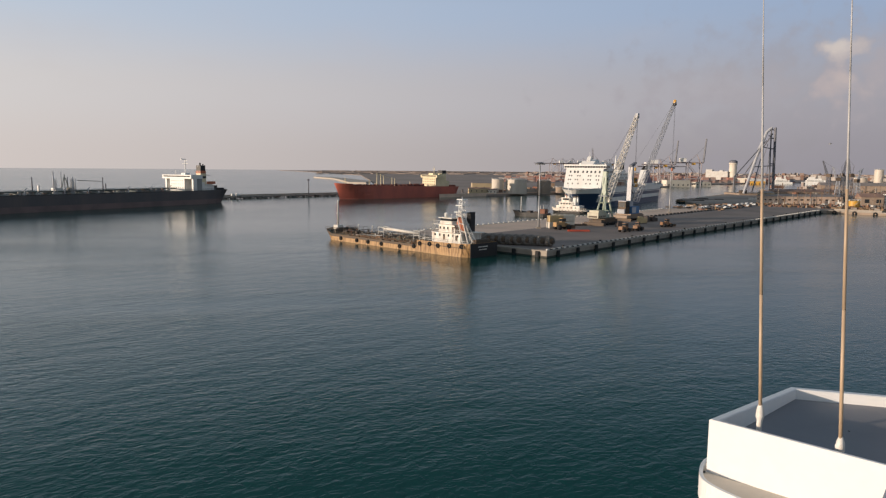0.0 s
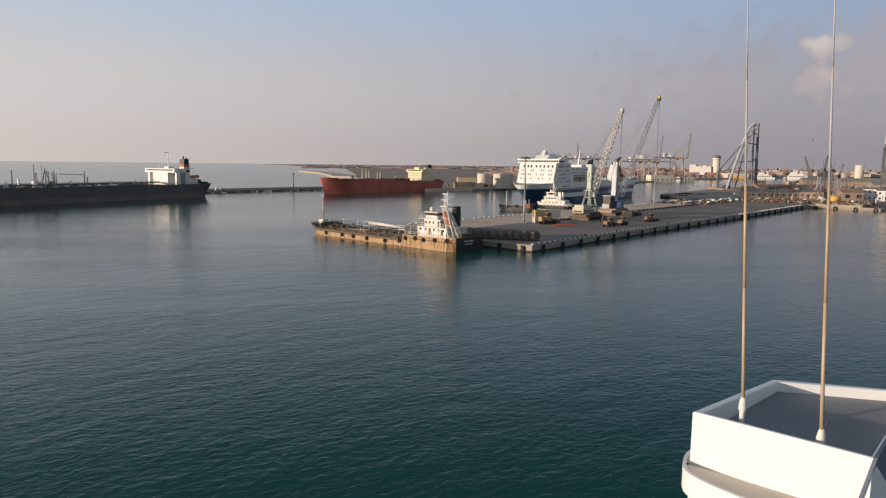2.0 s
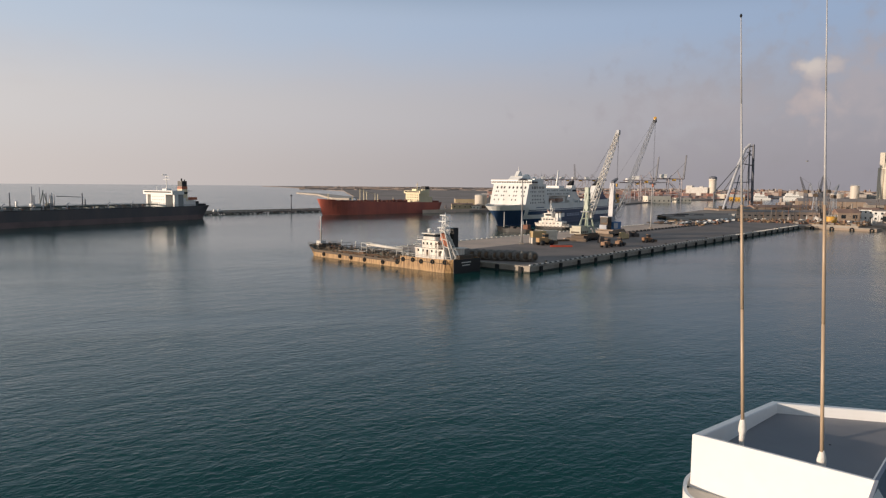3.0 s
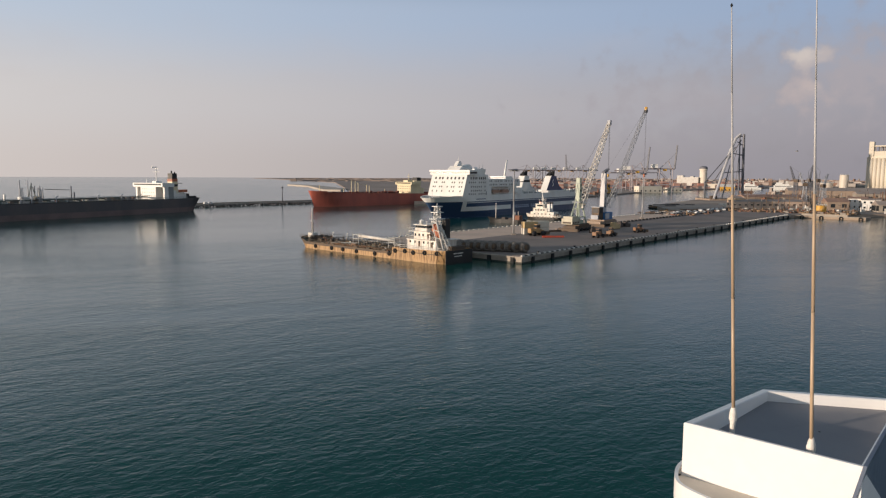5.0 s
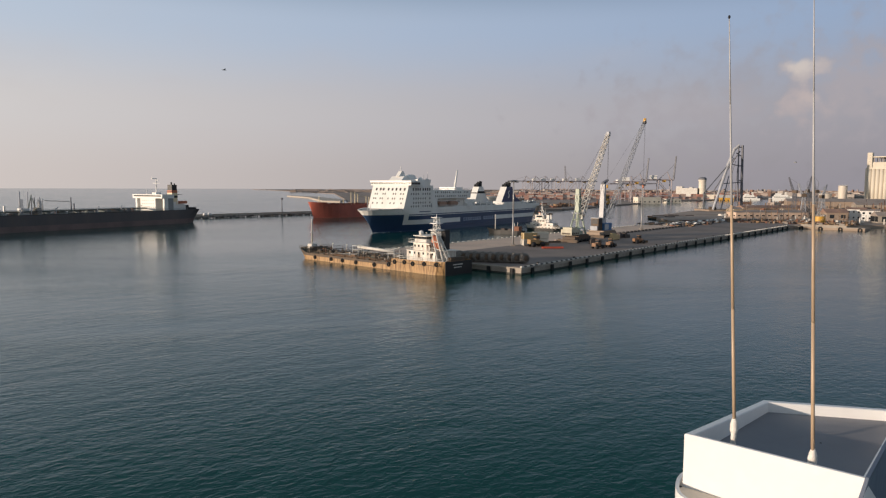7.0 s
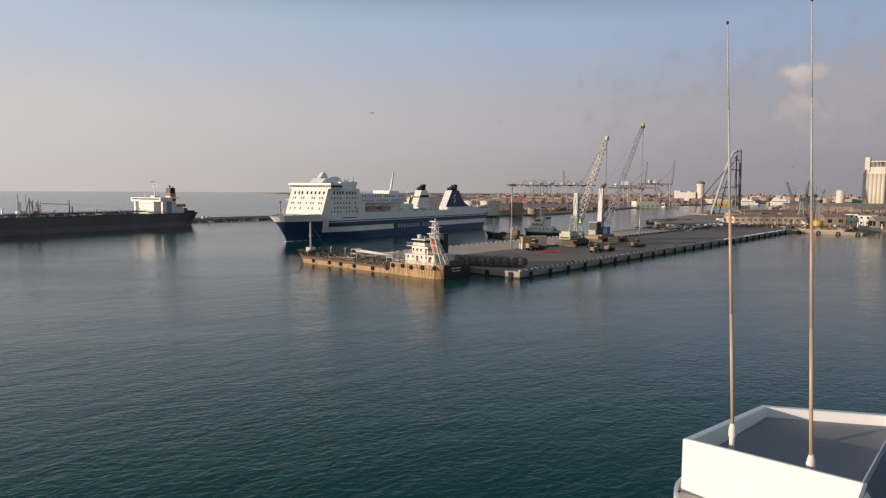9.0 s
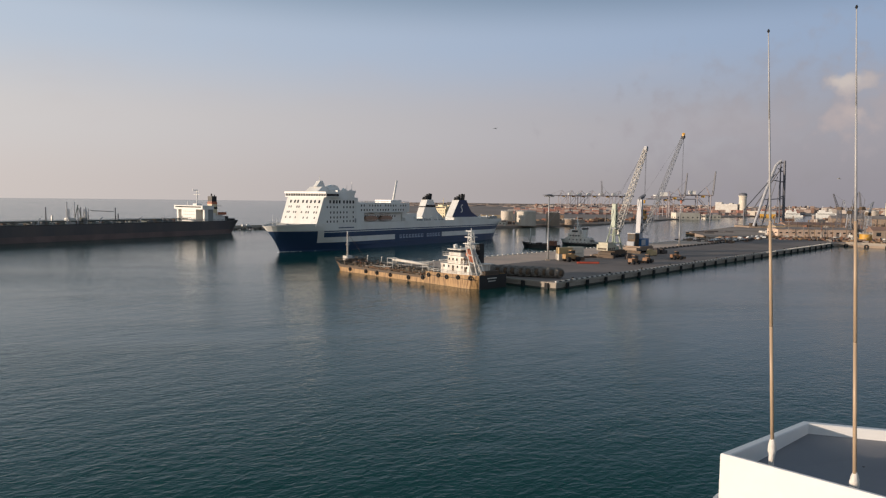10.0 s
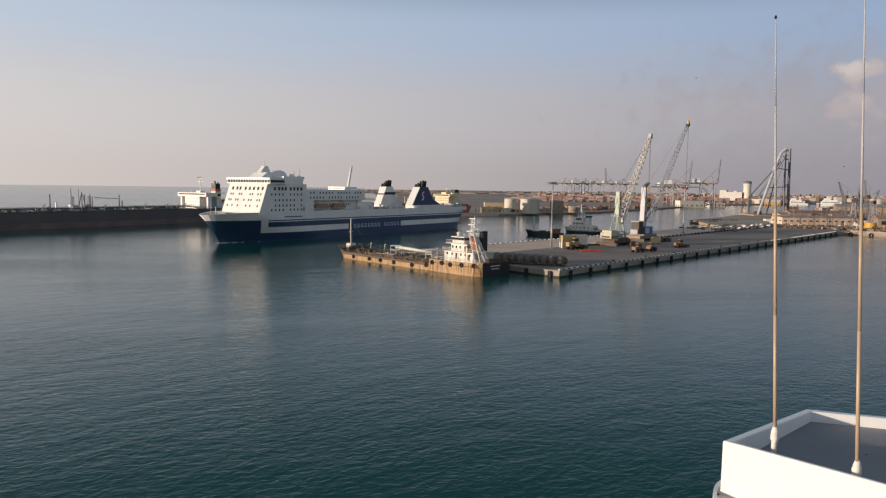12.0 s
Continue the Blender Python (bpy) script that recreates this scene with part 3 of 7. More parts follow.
def jetty():
    """The long low oil jetty between the two moored tankers."""
    j = thing("breakwater", along(-190, 520, 0.70, 0.715), "long low dark breakwater with a service road", "breakwater", kind="structure")
    boxed("road_deck", j, M_CONCRETE, (-60, 150, 2, 9, 0.9, 2.0))
    bm = bmesh.new()
    rng = random.Random(5)
    for i in range(700):
        x, y, s = rng.uniform(-60, 150), rng.choice((rng.uniform(-1.5, 2.5), rng.uniform(8, 13))), rng.uniform(0.5, 1.3)
        z = 1.0 if 0.5 < y < 10.5 else 0.2
        c = Vector((x, y, z))
        v = [c + Vector((rng.uniform(-1, 1), rng.uniform(-1, 1), rng.uniform(-1, 1))).normalized() * s for _ in range(7)]
        bmesh.ops.convex_hull(bm, input=[bm.verts.new(p) for p in v])
    tagged(part("armour_stone", bm, M_ROCK, j), kind="stuff")
    boxed("parapet", j, M_CONCRETE, (-60, 150, 9.0, 9.5, 2.0, 3.0))
    rods("beacon_post", j, M_FAROFFSTEEL, ((92, 5, 2), (92, 5, 15), 0.45, 0.35), ((92, 5, 13.8), (92, 5, 15.2), 1.0, 1.0))
    for x in (25, 29):
        c = thing("van", along(-190, 520, 0.70, 0.715) @ pose(x - 3, 5, 2.0), "small white service van on the breakwater", "van", "vans on the breakwater")
        boxed("body", c, M_WHITE, (-1.6, 1.6, -0.8, 0.8, 0.3, 1.2), (-1.4, 0.7, -0.75, 0.75, 1.2, 1.9))
        rods("wheel", c, M_BLACK, ((-1.0, -0.85, 0.33), (-1.0, 0.85, 0.33), 0.33))
        rods("wheel", c, M_BLACK, ((1.0, -0.85, 0.33), (1.0, 0.85, 0.33), 0.33))


jetty()


# ---------------------------------------------------------------- the ship the camera stands on
def own_ship():
    s = thing("cruise_ship", pose(0, 0, 0), "white upper works of the cruise ship underfoot", "ship", kind="structure")
    boxed("upper_deck", s, M_OWNDECK, (-5, 5, -40, 0.4, 24.1, 24.38))
    boxed("deck_side", s, M_OWNWHITE, (-4.8, 4.8, -39, 0.1, 21.004, 24.1))
    boxed("deck_house", s, M_OWNWHITE, (-4, 3, -38, -4, 24.39, 29.5))
    bm = bmesh.new()
    slab(bm, [(3.45, 7.95), (4.45, 6.95), (8, 8), (8, 8.3), (4.7, 9.1)], 0.0, 21.2)
    slab(bm, [(-5, -40), (9, -40), (9, 7.6), (4.6, 6.6), (1.5, 0.3), (-5, 0.3)], -1.0, 21.0)
    part("side_plating", bm, M_OWNWHITE, s)


own_ship()

FL, BL, BR, FR = Vector((3.085, 8.085)), Vector((4.690, 9.400)), Vector((5.730, 9.130)), Vector((4.49, 6.79))


def wing_station():
    w = thing("bridge_wing_enclosure", pose(0, 0, 0), "white steel enclosure with grey floor on the ship's wing", "enclosure")
    zt, zb, zf, th = 23.0, 20.6, 22.86, 0.10
    # the end wall runs from the front corner to where it meets the rear wall's line
    u, v = Vector((0.93, 1.06)), BR - BL
    k = ((BL.x - FR.x) * v.y - (BL.y - FR.y) * v.x) / (u.x * v.y - u.y * v.x)
    ring = [FL, FR, FR + u * k, BL]

    thin = (0.5, 0.22, 1.0, 1.0)          # how thick each wall is against the thickest

    def inset(k, off):
        p, a, b = ring[k], ring[k - 1], ring[(k + 1) % 4]
        u, v = (p - a).normalized(), (b - p).normalized()
        n1, n2 = Vector((-u.y, u.x)), Vector((-v.y, v.x))
        o1, o2, d = off * thin[k - 1], off * thin[k], n1.x * n2.y - n1.y * n2.x
        return p + Vector(((o1 * n2.y - o2 * n1.y) / d, (o2 * n1.x - o1 * n2.x) / d))

    bm = bmesh.new()
    lv = [[bm.verts.new((*q, z)) for q in pts] for pts, z in (
        (ring, zb), (ring, zt - 0.012), ([inset(k, 0.012) for k in range(4)], zt), ([inset(k, th - 0.012) for k in range(4)], zt), ([inset(k, th) for k in range(4)], zt - 0.012), ([inset(k, th) for k in range(4)], zf - 0.24))]
    for r0, r1 in zip(lv, lv[1:]):
        for i in range(4):
            bm.faces.new((r0[i], r0[(i + 1) % 4], r1[(i + 1) % 4], r1[i]))
    part("parapet", bm, M_OWNWHITE, w, "white painted steel parapet")
    bm = bmesh.new()
    c = [inset(k, th - 0.02) for k in range(4)]
    fall = (zf - 0.13, zf - 0.13, zf, zf)
    lo_v, hi_v = [bm.verts.new((*q, z - 0.08)) for q, z in zip(c, fall)], [bm.verts.new((*q, z)) for q, z in zip(c, fall)]
    bm.faces.new(lo_v[::-1]), bm.faces.new(hi_v)
    for i in range(4):
        bm.faces.new((lo_v[i], lo_v[(i + 1) % 4], hi_v[(i + 1) % 4], hi_v[i]))
    part("floor_plate", bm, M_OWNDECK, w, "grey painted floor with a small drain")
    rods("drain", w, M_BLACK, ((4.9, 8.3, zf - 0.12), (4.9, 8.3, zf - 0.064), 0.014), n=12)
    # dark screen running off from the enclosure's corner
    d = (Vector((5.42, 7.85)) - FR).normalized()
    bm = bmesh.new()
    lo = Vector((4.30, 6.95))
    a = [(FR.x - 0.01, FR.y - 0.02, 23.02), (FR.x + d.x * 3, FR.y + d.y * 3, 23.02), (FR.x + d.x * 3 - 0.5, FR.y + d.y * 3 - 0.6, 21.8), (lo.x - 0.02, lo.y - 0.02, 21.8)]
    off = Vector((0.03, -0.02, 0.0))
    v0, v1 = [bm.verts.new(p) for p in a], [bm.verts.new(Vector(p) + off) for p in a]
    bm.faces.new(v0), bm.faces.new(v1[::-1])
    for i in range(4):
        bm.faces.new((v0[i], v1[i], v1[(i + 1) % 4], v0[(i + 1) % 4]))
    part("side_screen", bm, M_PANEL, w, "slate blue sloping side screen")
    # rounded ledge round the foot, with a raised rim
    path = [(3.75, 9.0), (3.26, 8.46), (3.08, 8.27), (2.98, 8.08), (2.915, 7.9), (2.90, 7.74), (2.95, 7.60), (3.04, 7.44), (3.17, 7.26), (3.45, 6.92), (3.9, 6.4)]
    path = [(x + 0.045, y + 0.02) for x, y in path]
    for _ in range(2):
        path = path[:1] + [(p[0] * s + q[0] * (1 - s), p[1] * s + q[1] * (1 - s)) for p, q in zip(path, path[1:]) for s in (0.75, 0.25)] + path[-1:]
    bm = bmesh.new()
    slab(bm, path + [(4.6, 6.9), (3.2, 8.1), (4.4, 9.2)], 22.19, 22.33)
    slab(bm, [(x + 0.10, y + 0.05) for x, y in path] + [(4.6, 6.9), (3.2, 8.1), (4.4, 9.2)], 21.2, 22.12)
    part("ledge", bm, M_RIM, w, "cream rounded ledge")
    bm = bmesh.new()
    for a, b in zip(path, path[1:]):
        p, q = Vector(a), Vector(b)
        n = Vector((p.y - q.y, q.x - p.x)).normalized() * 0.022
        slab(bm, [p - n, q - n, q + n, p + n], 22.10, 22.375)
    part("ledge_rim", bm, M_OWNWHITE, w)
    # scupper by the corner
    h0 = FL + Vector((-0.035, -0.01))
    rods("scupper", w, M_BLACK, ((*h0, 22.325), (*h0, 22.336), 0.022), n=12)


wing_station()


def antenna(base, tip, lift, group="whip antennas on the wing"):
    base, tip = Vector(base), Vector(tip)
    a = thing("whip_antenna", Matrix.Translation(base), "tall tan whip antenna with white taped foot", "antenna", group)
    foot = Vector((0, 0, lift + 0.15))
    d = (tip - base) - foot
    rods("rod", a, M_WHIP, (foot, foot + d * 0.30, 0.021, 0.019), (foot + d * 0.30, foot + d * 0.56, 0.019, 0.016), n=10)
    rods("tip_section", a, M_WHIPTOP, (foot + d * 0.56, foot + d * 0.8, 0.0135, 0.0095), (foot + d * 0.8, foot + d, 0.009, 0.005), n=8)
    bm = bmesh.new()
    turned(bm, [(0.006, -0.02), (0.016, 0.0), (0.006, 0.02)], 8, tuple(foot + d))
    part("end_ball", bm, M_BLACK, a)
    bm = bmesh.new()
    turned(bm, [(0.030, -0.22), (0.031, lift - 0.05), (0.033, lift + 0.0), (0.036, lift + 0.03), (0.045, lift + 0.06), (0.047, lift + 0.10), (0.044, lift + 0.13), (0.043, lift + 0.145), (0.034, lift + 0.175), (0.027, lift + 0.20), (0.021, lift + 0.22)], 14)
    rnd = random.Random(int(base.x * 1000))
    for q in bm.verts:
        k = 1 + rnd.uniform(-0.10, 0.10)
        q.co.x, q.co.y, q.co.z = q.co.x * k, q.co.y * k, q.co.z + rnd.uniform(-0.008, 0.008)
    part("foot", bm, M_TAPE, a, "white taped antenna foot", True)
    bm = bmesh.new()
    box(bm, -0.06, 0.22, -0.16, 0.06, -0.215, -0.16)
    part("foot_plate", bm, M_OWNWHITE, a)


antenna((3.620, 7.930, 23.000), (3.228, 7.625, 27.85), 0.04)
antenna((4.220, 7.290, 23.000), (3.935, 7.235, 28.0), -0.10)


# ---------------------------------------------------------------- the ferry under way
def ferry():
    f = thing("ferry", pose(76.44, 448.65, 0, 0, 0, 60.30), "white and navy ferry with two funnels, under way", "ship")
    L_ = 180.0
    tops = [(0, 12.5), (11, 13.5), (40, 13.3), (41, 12.3), (60, 12.3), (120, 12.2), (180, 11.6)]
    st = [-0.0, 0.8, 2, 4, 6, 8, 10, 12, 14, 17, 20, 24, 28, 33, 38, 44, 52, 60, 69, 80, 96, 112, 128, 144, 160, 170, 176, 180]

    def paint(x, z):
        if x < 17:
            return 0 if z > 9.9 else 1
        if x < 20:
            return 0 if z > 4.0 else 1
        if z > 9.9:
            return 0
        if z > 9.4:
            return 1
        if z > 9.0:
            return 0
        if z > 6.7:
            return 1
        if z > 4.0:
            return 1 if 69 < x < 112 or x > 176 else 0
        return 1
    bm = bmesh.new()
    hull(bm, L_, 26.4, [-0.8, 0.6, 2.2, 4.0, 5.4, 6.7, 9.0, 9.4, 9.9, 10.7], tops, 2, 0.10, paint, st, entry=(0.105, 0.30), rake=8.7, counter=4, sharp=0.48)
    h = part("hull", bm, [M_WHITE, M_BLUE, M_SHIPGREY], f, "navy hull with white stripes")
    # line lettering as plain blocks, on both sides
    bm = bmesh.new()
    box(bm, 0, 0.5, -0.035, 0.035, 0, 1.9)
    box(bm, 0.5, 1.75, -0.03, 0.03, 1.5, 1.9)
    box(bm, 0.5, 1.75, -0.03, 0.03, 0, 0.4)
    box(bm, 1.35, 1.75, -0.03, 0.03, 0.4, 1.1)
    blk = mesh("letter_block", bm, M_LETTER)
    xs = [73 + 2.75 * i for i in range(8)] + [97.5 + 2.75 * i for i in range(5)]
    for sy in (-13.22, 13.22):
        pieces("letter_block", blk, h, [pose(x, sy, 4.35) for x in xs])
    boxed("name_bar", h, M_BLUE, (26, 37, -13.30, -13.2, 11.0, 11.45))
    bm = bmesh.new()
    box(bm, -0.75, 0.75, -0.12, 0.12, -0.3, 0.3)
    port = mesh("bow_opening", bm, M_BLACK)
    for sg in (-1, 1):
        pieces("bow_opening", port, h, [pose(x, sg * y, 11.55, 0, 0, sg * 22.8) for x, y in ((1.2, 7.95), (3.6, 9.1), (8.4, 10.95))])

    # forward block with raked front
    bm = bmesh.new()
    prism(bm, [(11.2, 12.2), (16.4, 26.2), (40, 26.2), (40, 12.2)], -12.9, 12.9)
    sup = part("superstructure", bm, M_WHITE, f)
    bm = bmesh.new()
    box(bm, -0.36, 0.36, -0.06, 0.06, -0.5, 0.5)
    win = mesh("window", bm, M_CABINGLASS)
    bm = bmesh.new()
    box(bm, -0.55, 0.55, -0.06, 0.06, -0.75, 0.75)
    tall_win = mesh("window", bm, M_GLASS)
    lean = math.degrees(math.atan2(5.2, 14))
    spots, tall = [], []

    def on_front(y, z):
        return pose(11.19 + (z - 12.2) * 5.2 / 14, y, z, 0, 0, 90) @ pose(0, 0, 0, lean, 0, 0)
    for y in (-10.6, -7.6, -4.8, -2.0, 0.8, 4.4, 6.6, 9.6):
        tall.append(on_front(y, 24.0))
    for z, ys in ((21.4, (-10.4, -8.6, -4.9, -3.3, 2.6, 4.1, 8.4, 9.9)), (18.8, (-10.6, -9.0, -5.0, -3.4, -0.2, 4.0, 5.5, 8.8, 10.2)), (16.2, (-10.2, -5.2, -2.4, 3.2, 7.0, 10.2))):
        spots += [on_front(y, z) for y in ys]
    for sy in (-12.91, 12.91):
        tall += [pose(x, sy, 24.0) for x in (20.5, 23.0, 25.0, 27.0, 30.0, 32.2, 34.4, 36.6)]
    for sy in (-12.91, 12.91):
        for z, n in ((21.4, 9), (18.8, 9), (16.4, 9), (14.4, 9)):
            for i in range(n):
                if (i * 5 + int(z * 3)) % 7 == 0:
                    continue
                spots.append(pose(18.6 + 2.25 * i, sy, z))
    pieces("window", win, sup, spots)
    pieces("window", tall_win, sup, tall)
    boxed("side_door", sup, M_SHIPGREY, (37.6, 38.8, -12.97, -12.86, 13.6, 15.8))
    # thin deck lines standing proud of the plating
    bm = bmesh.new()
    box(bm, 17.5, 39.9, -0.04, 0.04, 0, 0.14)
    line = mesh("deck_line", bm, M_WHITE)
    pieces("deck_line", line, sup, [pose(0, sy, z) for sy in (-12.945, 12.945) for z in (15.3, 17.7, 20.2, 22.7)])
    # bridge: band of glass, roof with wings
    b = boxed("bridge", f, M_WHITE, (16.2, 27, -14.6, 14.6, 26.2, 26.7), (17.3, 39.5, -11.4, 11.4, 27.9, 28.5), (15.9, 26, -14.8, 14.8, 27.9, 28.9))
    bm = bmesh.new()
    box(bm, 16.5, 16.62, -0.1, 0.1, 26.7, 27.9)
    pieces("window_post", mesh("window_post", bm, M_WHITE), b, [pose(0, -14.3 + 1.8 * k, 0) for k in range(17)])
    boxed("bridge_glass", b, M_GLASS, (16.6, 25, -14.4, 14.4, 26.7, 27.9))
    boxed("wheelhouse_rear", b, M_WHITE, (25.01, 39.4, -11.2, 11.2, 26.2, 27.9))
    bm = bmesh.new()
    prism(bm, [(19.5, 28.5), (23.5, 31.4), (27, 31.4), (30, 28.5)], -4.5, 4.5)
    prism(bm, [(22.4, 31.4), (25.2, 34.4), (26.8, 34.4), (28.6, 31.4)], -1.2, 1.2)
    for p in (((25.8, 0, 34.4), (25.8, 0, 37), 0.16), ((26.6, -2.4, 33.2), (26.6, 2.4, 33.2), 0.13), ((29, 6, 28.5), (29, 6, 31), 0.12)):
        rod(bm, *p, n=6)
    part("radar_mast", bm, M_WHITE, b)
    for x, y, r in ((38, -5, 1.3), (41, 4, 1.1), (39, -9, 0.9)):
        bm = bmesh.new()
        turned(bm, [(r * 0.5, 0), (r * 0.95, 0.5 * r), (r, r), (r * 0.8, 1.6 * r), (r * 0.3, 1.95 * r)], 14, (x, y, 28.5 if x < 40 else 26.2))
        part("satellite_dome", bm, M_WHITE, b, smooth=True)
    bm = bmesh.new()
    prism(bm, [(28.2, 28.5)] + [(32.6 - 4.4 * math.cos(k * math.pi / 12), 28.5 + 4.0 * math.sin(k * math.pi / 12)) for k in range(1, 12)] + [(37, 28.5)], -3.4, 3.4)
    part("roof_dome", bm, M_WHITE, b, "rounded white housing behind the bridge")
    rods("roof_aerial", b, M_WHITE, *[((x, y, 28.5), (x, y, 28.5 + h), 0.14, 0.08) for x, y, h in ((36, -9, 3.8), (38.5, -10, 5.6), (33, -10.5, 2.6), (39, 6, 4.5))], n=5)
    boxed("upper_house", f, M_WHITE, (28, 41, -10.5, -3, 28.5, 29.7), (30, 41, 1, 9, 28.5, 29.9))

    # mid block with boat recesses
    m = boxed("mid_block", f, M_WHITE, (40.01, 79, -12.6, 12.6, 12.2, 13.6), (44, 76, -9.6, 9.6, 13.6, 18.6), (40.01, 45, -12.6, 12.6, 13.6, 18.6), (40.01, 82, -12.6, 12.6, 18.6, 23.6), (76, 84, -9, 9, 12.2, 18.6), (74, 83, -6, 6, 23.6, 25.2))
    pieces("window", win, m, [pose(43 + 2.1 * i, sy, z) for sy in (-12.61, 12.61) for z in (22.2, 19.9) for i in range(18) if (i + int(z)) % 6])
    boxed("roof_rail", m, M_WHITE, (40.1, 82, -12.5, -12.42, 24.3, 24.5), (40.1, 82, 12.42, 12.5, 24.3, 24.5), *[(40.3 + 2.6 * k, 40.42 + 2.6 * k, y, y + 0.08, 23.6, 24.3) for k in range(17) for y in (-12.5, 12.42)])
    bm = bmesh.new()
    prism(bm, [(0, 1.0), (1.0, 0.0), (8.6, 0.0), (9.6, 1.0), (9.2, 1.9), (7.5, 2.5), (2.0, 2.5), (0.4, 1.9)], -1.3, 1.3)
    bmesh.ops.bevel(bm, geom=bm.edges[:], offset=0.3, segments=2, affect="EDGES")
    lb = mesh("lifeboat", bm, M_LIFEBOAT)
    pieces("lifeboat", lb, m, [pose(x, sy, 14.2) for sy in (-11.2, 11.2) for x in (46.5, 58.5)])
    pieces("window", win, m, [pose(47 + 2.0 * i, sy, 16.4) for sy in (-9.63, 9.63) for i in range(14)])
    railing("boat_deck_rail", m, M_WHITE, 45, 76, -12.4, 18.7, 2.4, 1.0, 0.05)
    boxed("davit", m, M_WHITE, *[(x, x + 0.4, y, y + 2.6, 17.6, 18.1) for x in (48, 54, 60, 66) for y in (-12.4, 9.8)])
    bm = bmesh.new()
    rod(bm, (82.4, 0, 23.4), (85.8, 0, 36.2), 0.75, 0.55, n=12)
    part("vent_mast", bm, M_WHITE, m, "slanted white exhaust mast", True)
    boxed("aft_house", f, M_WHITE, (79.01, 92, -10, 10, 12.2, 17.5), (79.01, 86, -12, 12, 12.2, 15.2))
    boxed("deck_plant", f, M_SHIPGREY, (93, 100, -11.5, -7, 12.0, 14.6), (101, 104.5, -11, -8, 12, 13.9), (94, 102, 2, 8, 12, 14.4))
    boxed("aft_bulwark", f, M_WHITE, (80, 180, -13.12, -12.9, 11.5, 13.6), (80, 180, 12.9, 13.12, 11.5, 13.6), (179.2, 179.5, -12, 12, 11.4, 13.2))
    boxed("aft_deckhouse", f, M_WHITE, (152, 166, -11, 11, 12.0, 14.8))
    # funnels
    for y, x0, x1, colour, name in ((7.3, 115.8, 137, M_WHITE, "white funnel with dark cap"), (-8.4, 125.5, 154.5, M_FUNNELBLUE, "navy funnel with a pale emblem")):
        g = boxed("funnel_base", f, M_WHITE, (x0 + 1, x1 - 1, y - 3.2, y + 3.2, 12.0, 15.0))
        w = x1 - x0
        bm = bmesh.new()
        prism(bm, [(x0, 15.0), (x0 + w * 0.26, 25.6), (x0 + w * 0.54, 25.6), (x0 + w * 0.62, 22), (x0 + w * 0.74, 18.2), (x1, 15.0)], y - 2.4, y + 2.4)
        tagged(part("funnel", bm, colour, g), name)
        if colour is M_WHITE:
            bm = bmesh.new()
            prism(bm, [(x0 + w * 0.142, 20.9), (x0 + w * 0.185, 22.4), (x0 + w * 0.615, 22.4), (x0 + w * 0.66, 20.9)], y - 2.44, y + 2.44)
            part("dark_band", bm, M_BLACK, g)
        else:
            bm = bmesh.new()
            prism(bm, [(x0 - 0.1, 15.0), (x0 + w * 0.26 - 0.1, 25.6), (x0 + w * 0.26 + 0.1, 25.6), (x0 + 0.4, 15.0)], y - 2.45, y + 2.45)
            part("white_edge", bm, M_WHITE, g)
            bm = bmesh.new()
            prism(bm, [(x0 + 9.3, 18.3), (x0 + 10.1, 17.7), (x0 + 11.6, 18.6), (x0 + 11.6, 20), (x0 + 10.3, 21), (x0 + 10.5, 22), (x0 + 11.8, 22.3), (x0 + 11.6, 23), (x0 + 10.0, 22.6), (x0 + 9.4, 21.2), (x0 + 10.7, 19.7), (x0 + 10.5, 18.7)], y - 2.45, y - 2.40)
            part("emblem", bm, M_WHITE, g, "pale curved emblem")
        bm = bmesh.new()
        for k, top, r in ((0.27, 27.4, 1.0), (0.335, 28.4, 0.6), (0.42, 29.4, 0.75), (0.50, 29.2, 0.7)):
            rod(bm, (x0 + w * k, y - 0.8, 25.4), (x0 + w * k + 0.7, y - 0.8, top), r, r * 0.92, n=10)
            rod(bm, (x0 + w * k, y + 1.0, 25.4), (x0 + w * k + 0.7, y + 1.0, top - 0.4), r * 0.9, r * 0.85, n=10)
        part("exhaust_pipe", bm, M_BLACK, g)
    # small gear on the roofs and along the open deck
    rng = random.Random(9)
    for x, y, z in [(rng.uniform(94, 118), rng.uniform(-11.5, -7), 12.2) for _ in range(9)] + [(rng.uniform(150, 178), rng.uniform(-11.5, -8), 12.0) for _ in range(7)]:
        l, h = rng.uniform(1.0, 3.4), rng.uniform(0.9, 2.6)
        boxed("deck_box", f, rng.choice((M_SHIPGREY, M_WHITE, M_RUSTDARK)), (x, x + l, y, y + rng.uniform(0.8, 2.0), z, z + h))
    # ventilators and rails along the open deck, a low stern house
    for x in (88, 96, 104, 110, 156, 164, 172):
        rods("deck_vent", f, M_WHITE, ((x, -11.6, 12.0), (x, -11.6, 15.4), 0.45), ((x, -11.6, 15.2), (x, -11.6, 15.9), 0.75, 0.6), n=8)
    railing("deck_rail", f, M_WHITE, 84, 179, -13.0, 13.6, 3.0, 1.1, 0.07)
    railing("bow_rail", f, M_WHITE, 41, 81, -12.6, 13.6, 2.4, 1.1, 0.05)
    boxed("stern_house", f, M_SHIPGREY, (166.5, 176, -12.2, -6, 12, 15.2), (168, 174, 4, 11, 12, 15))
    rods("rubbing_strake", f, M_BLUE, ((40, -13.2, 2.6), (176, -13.0, 2.6), 0.22), n=6)
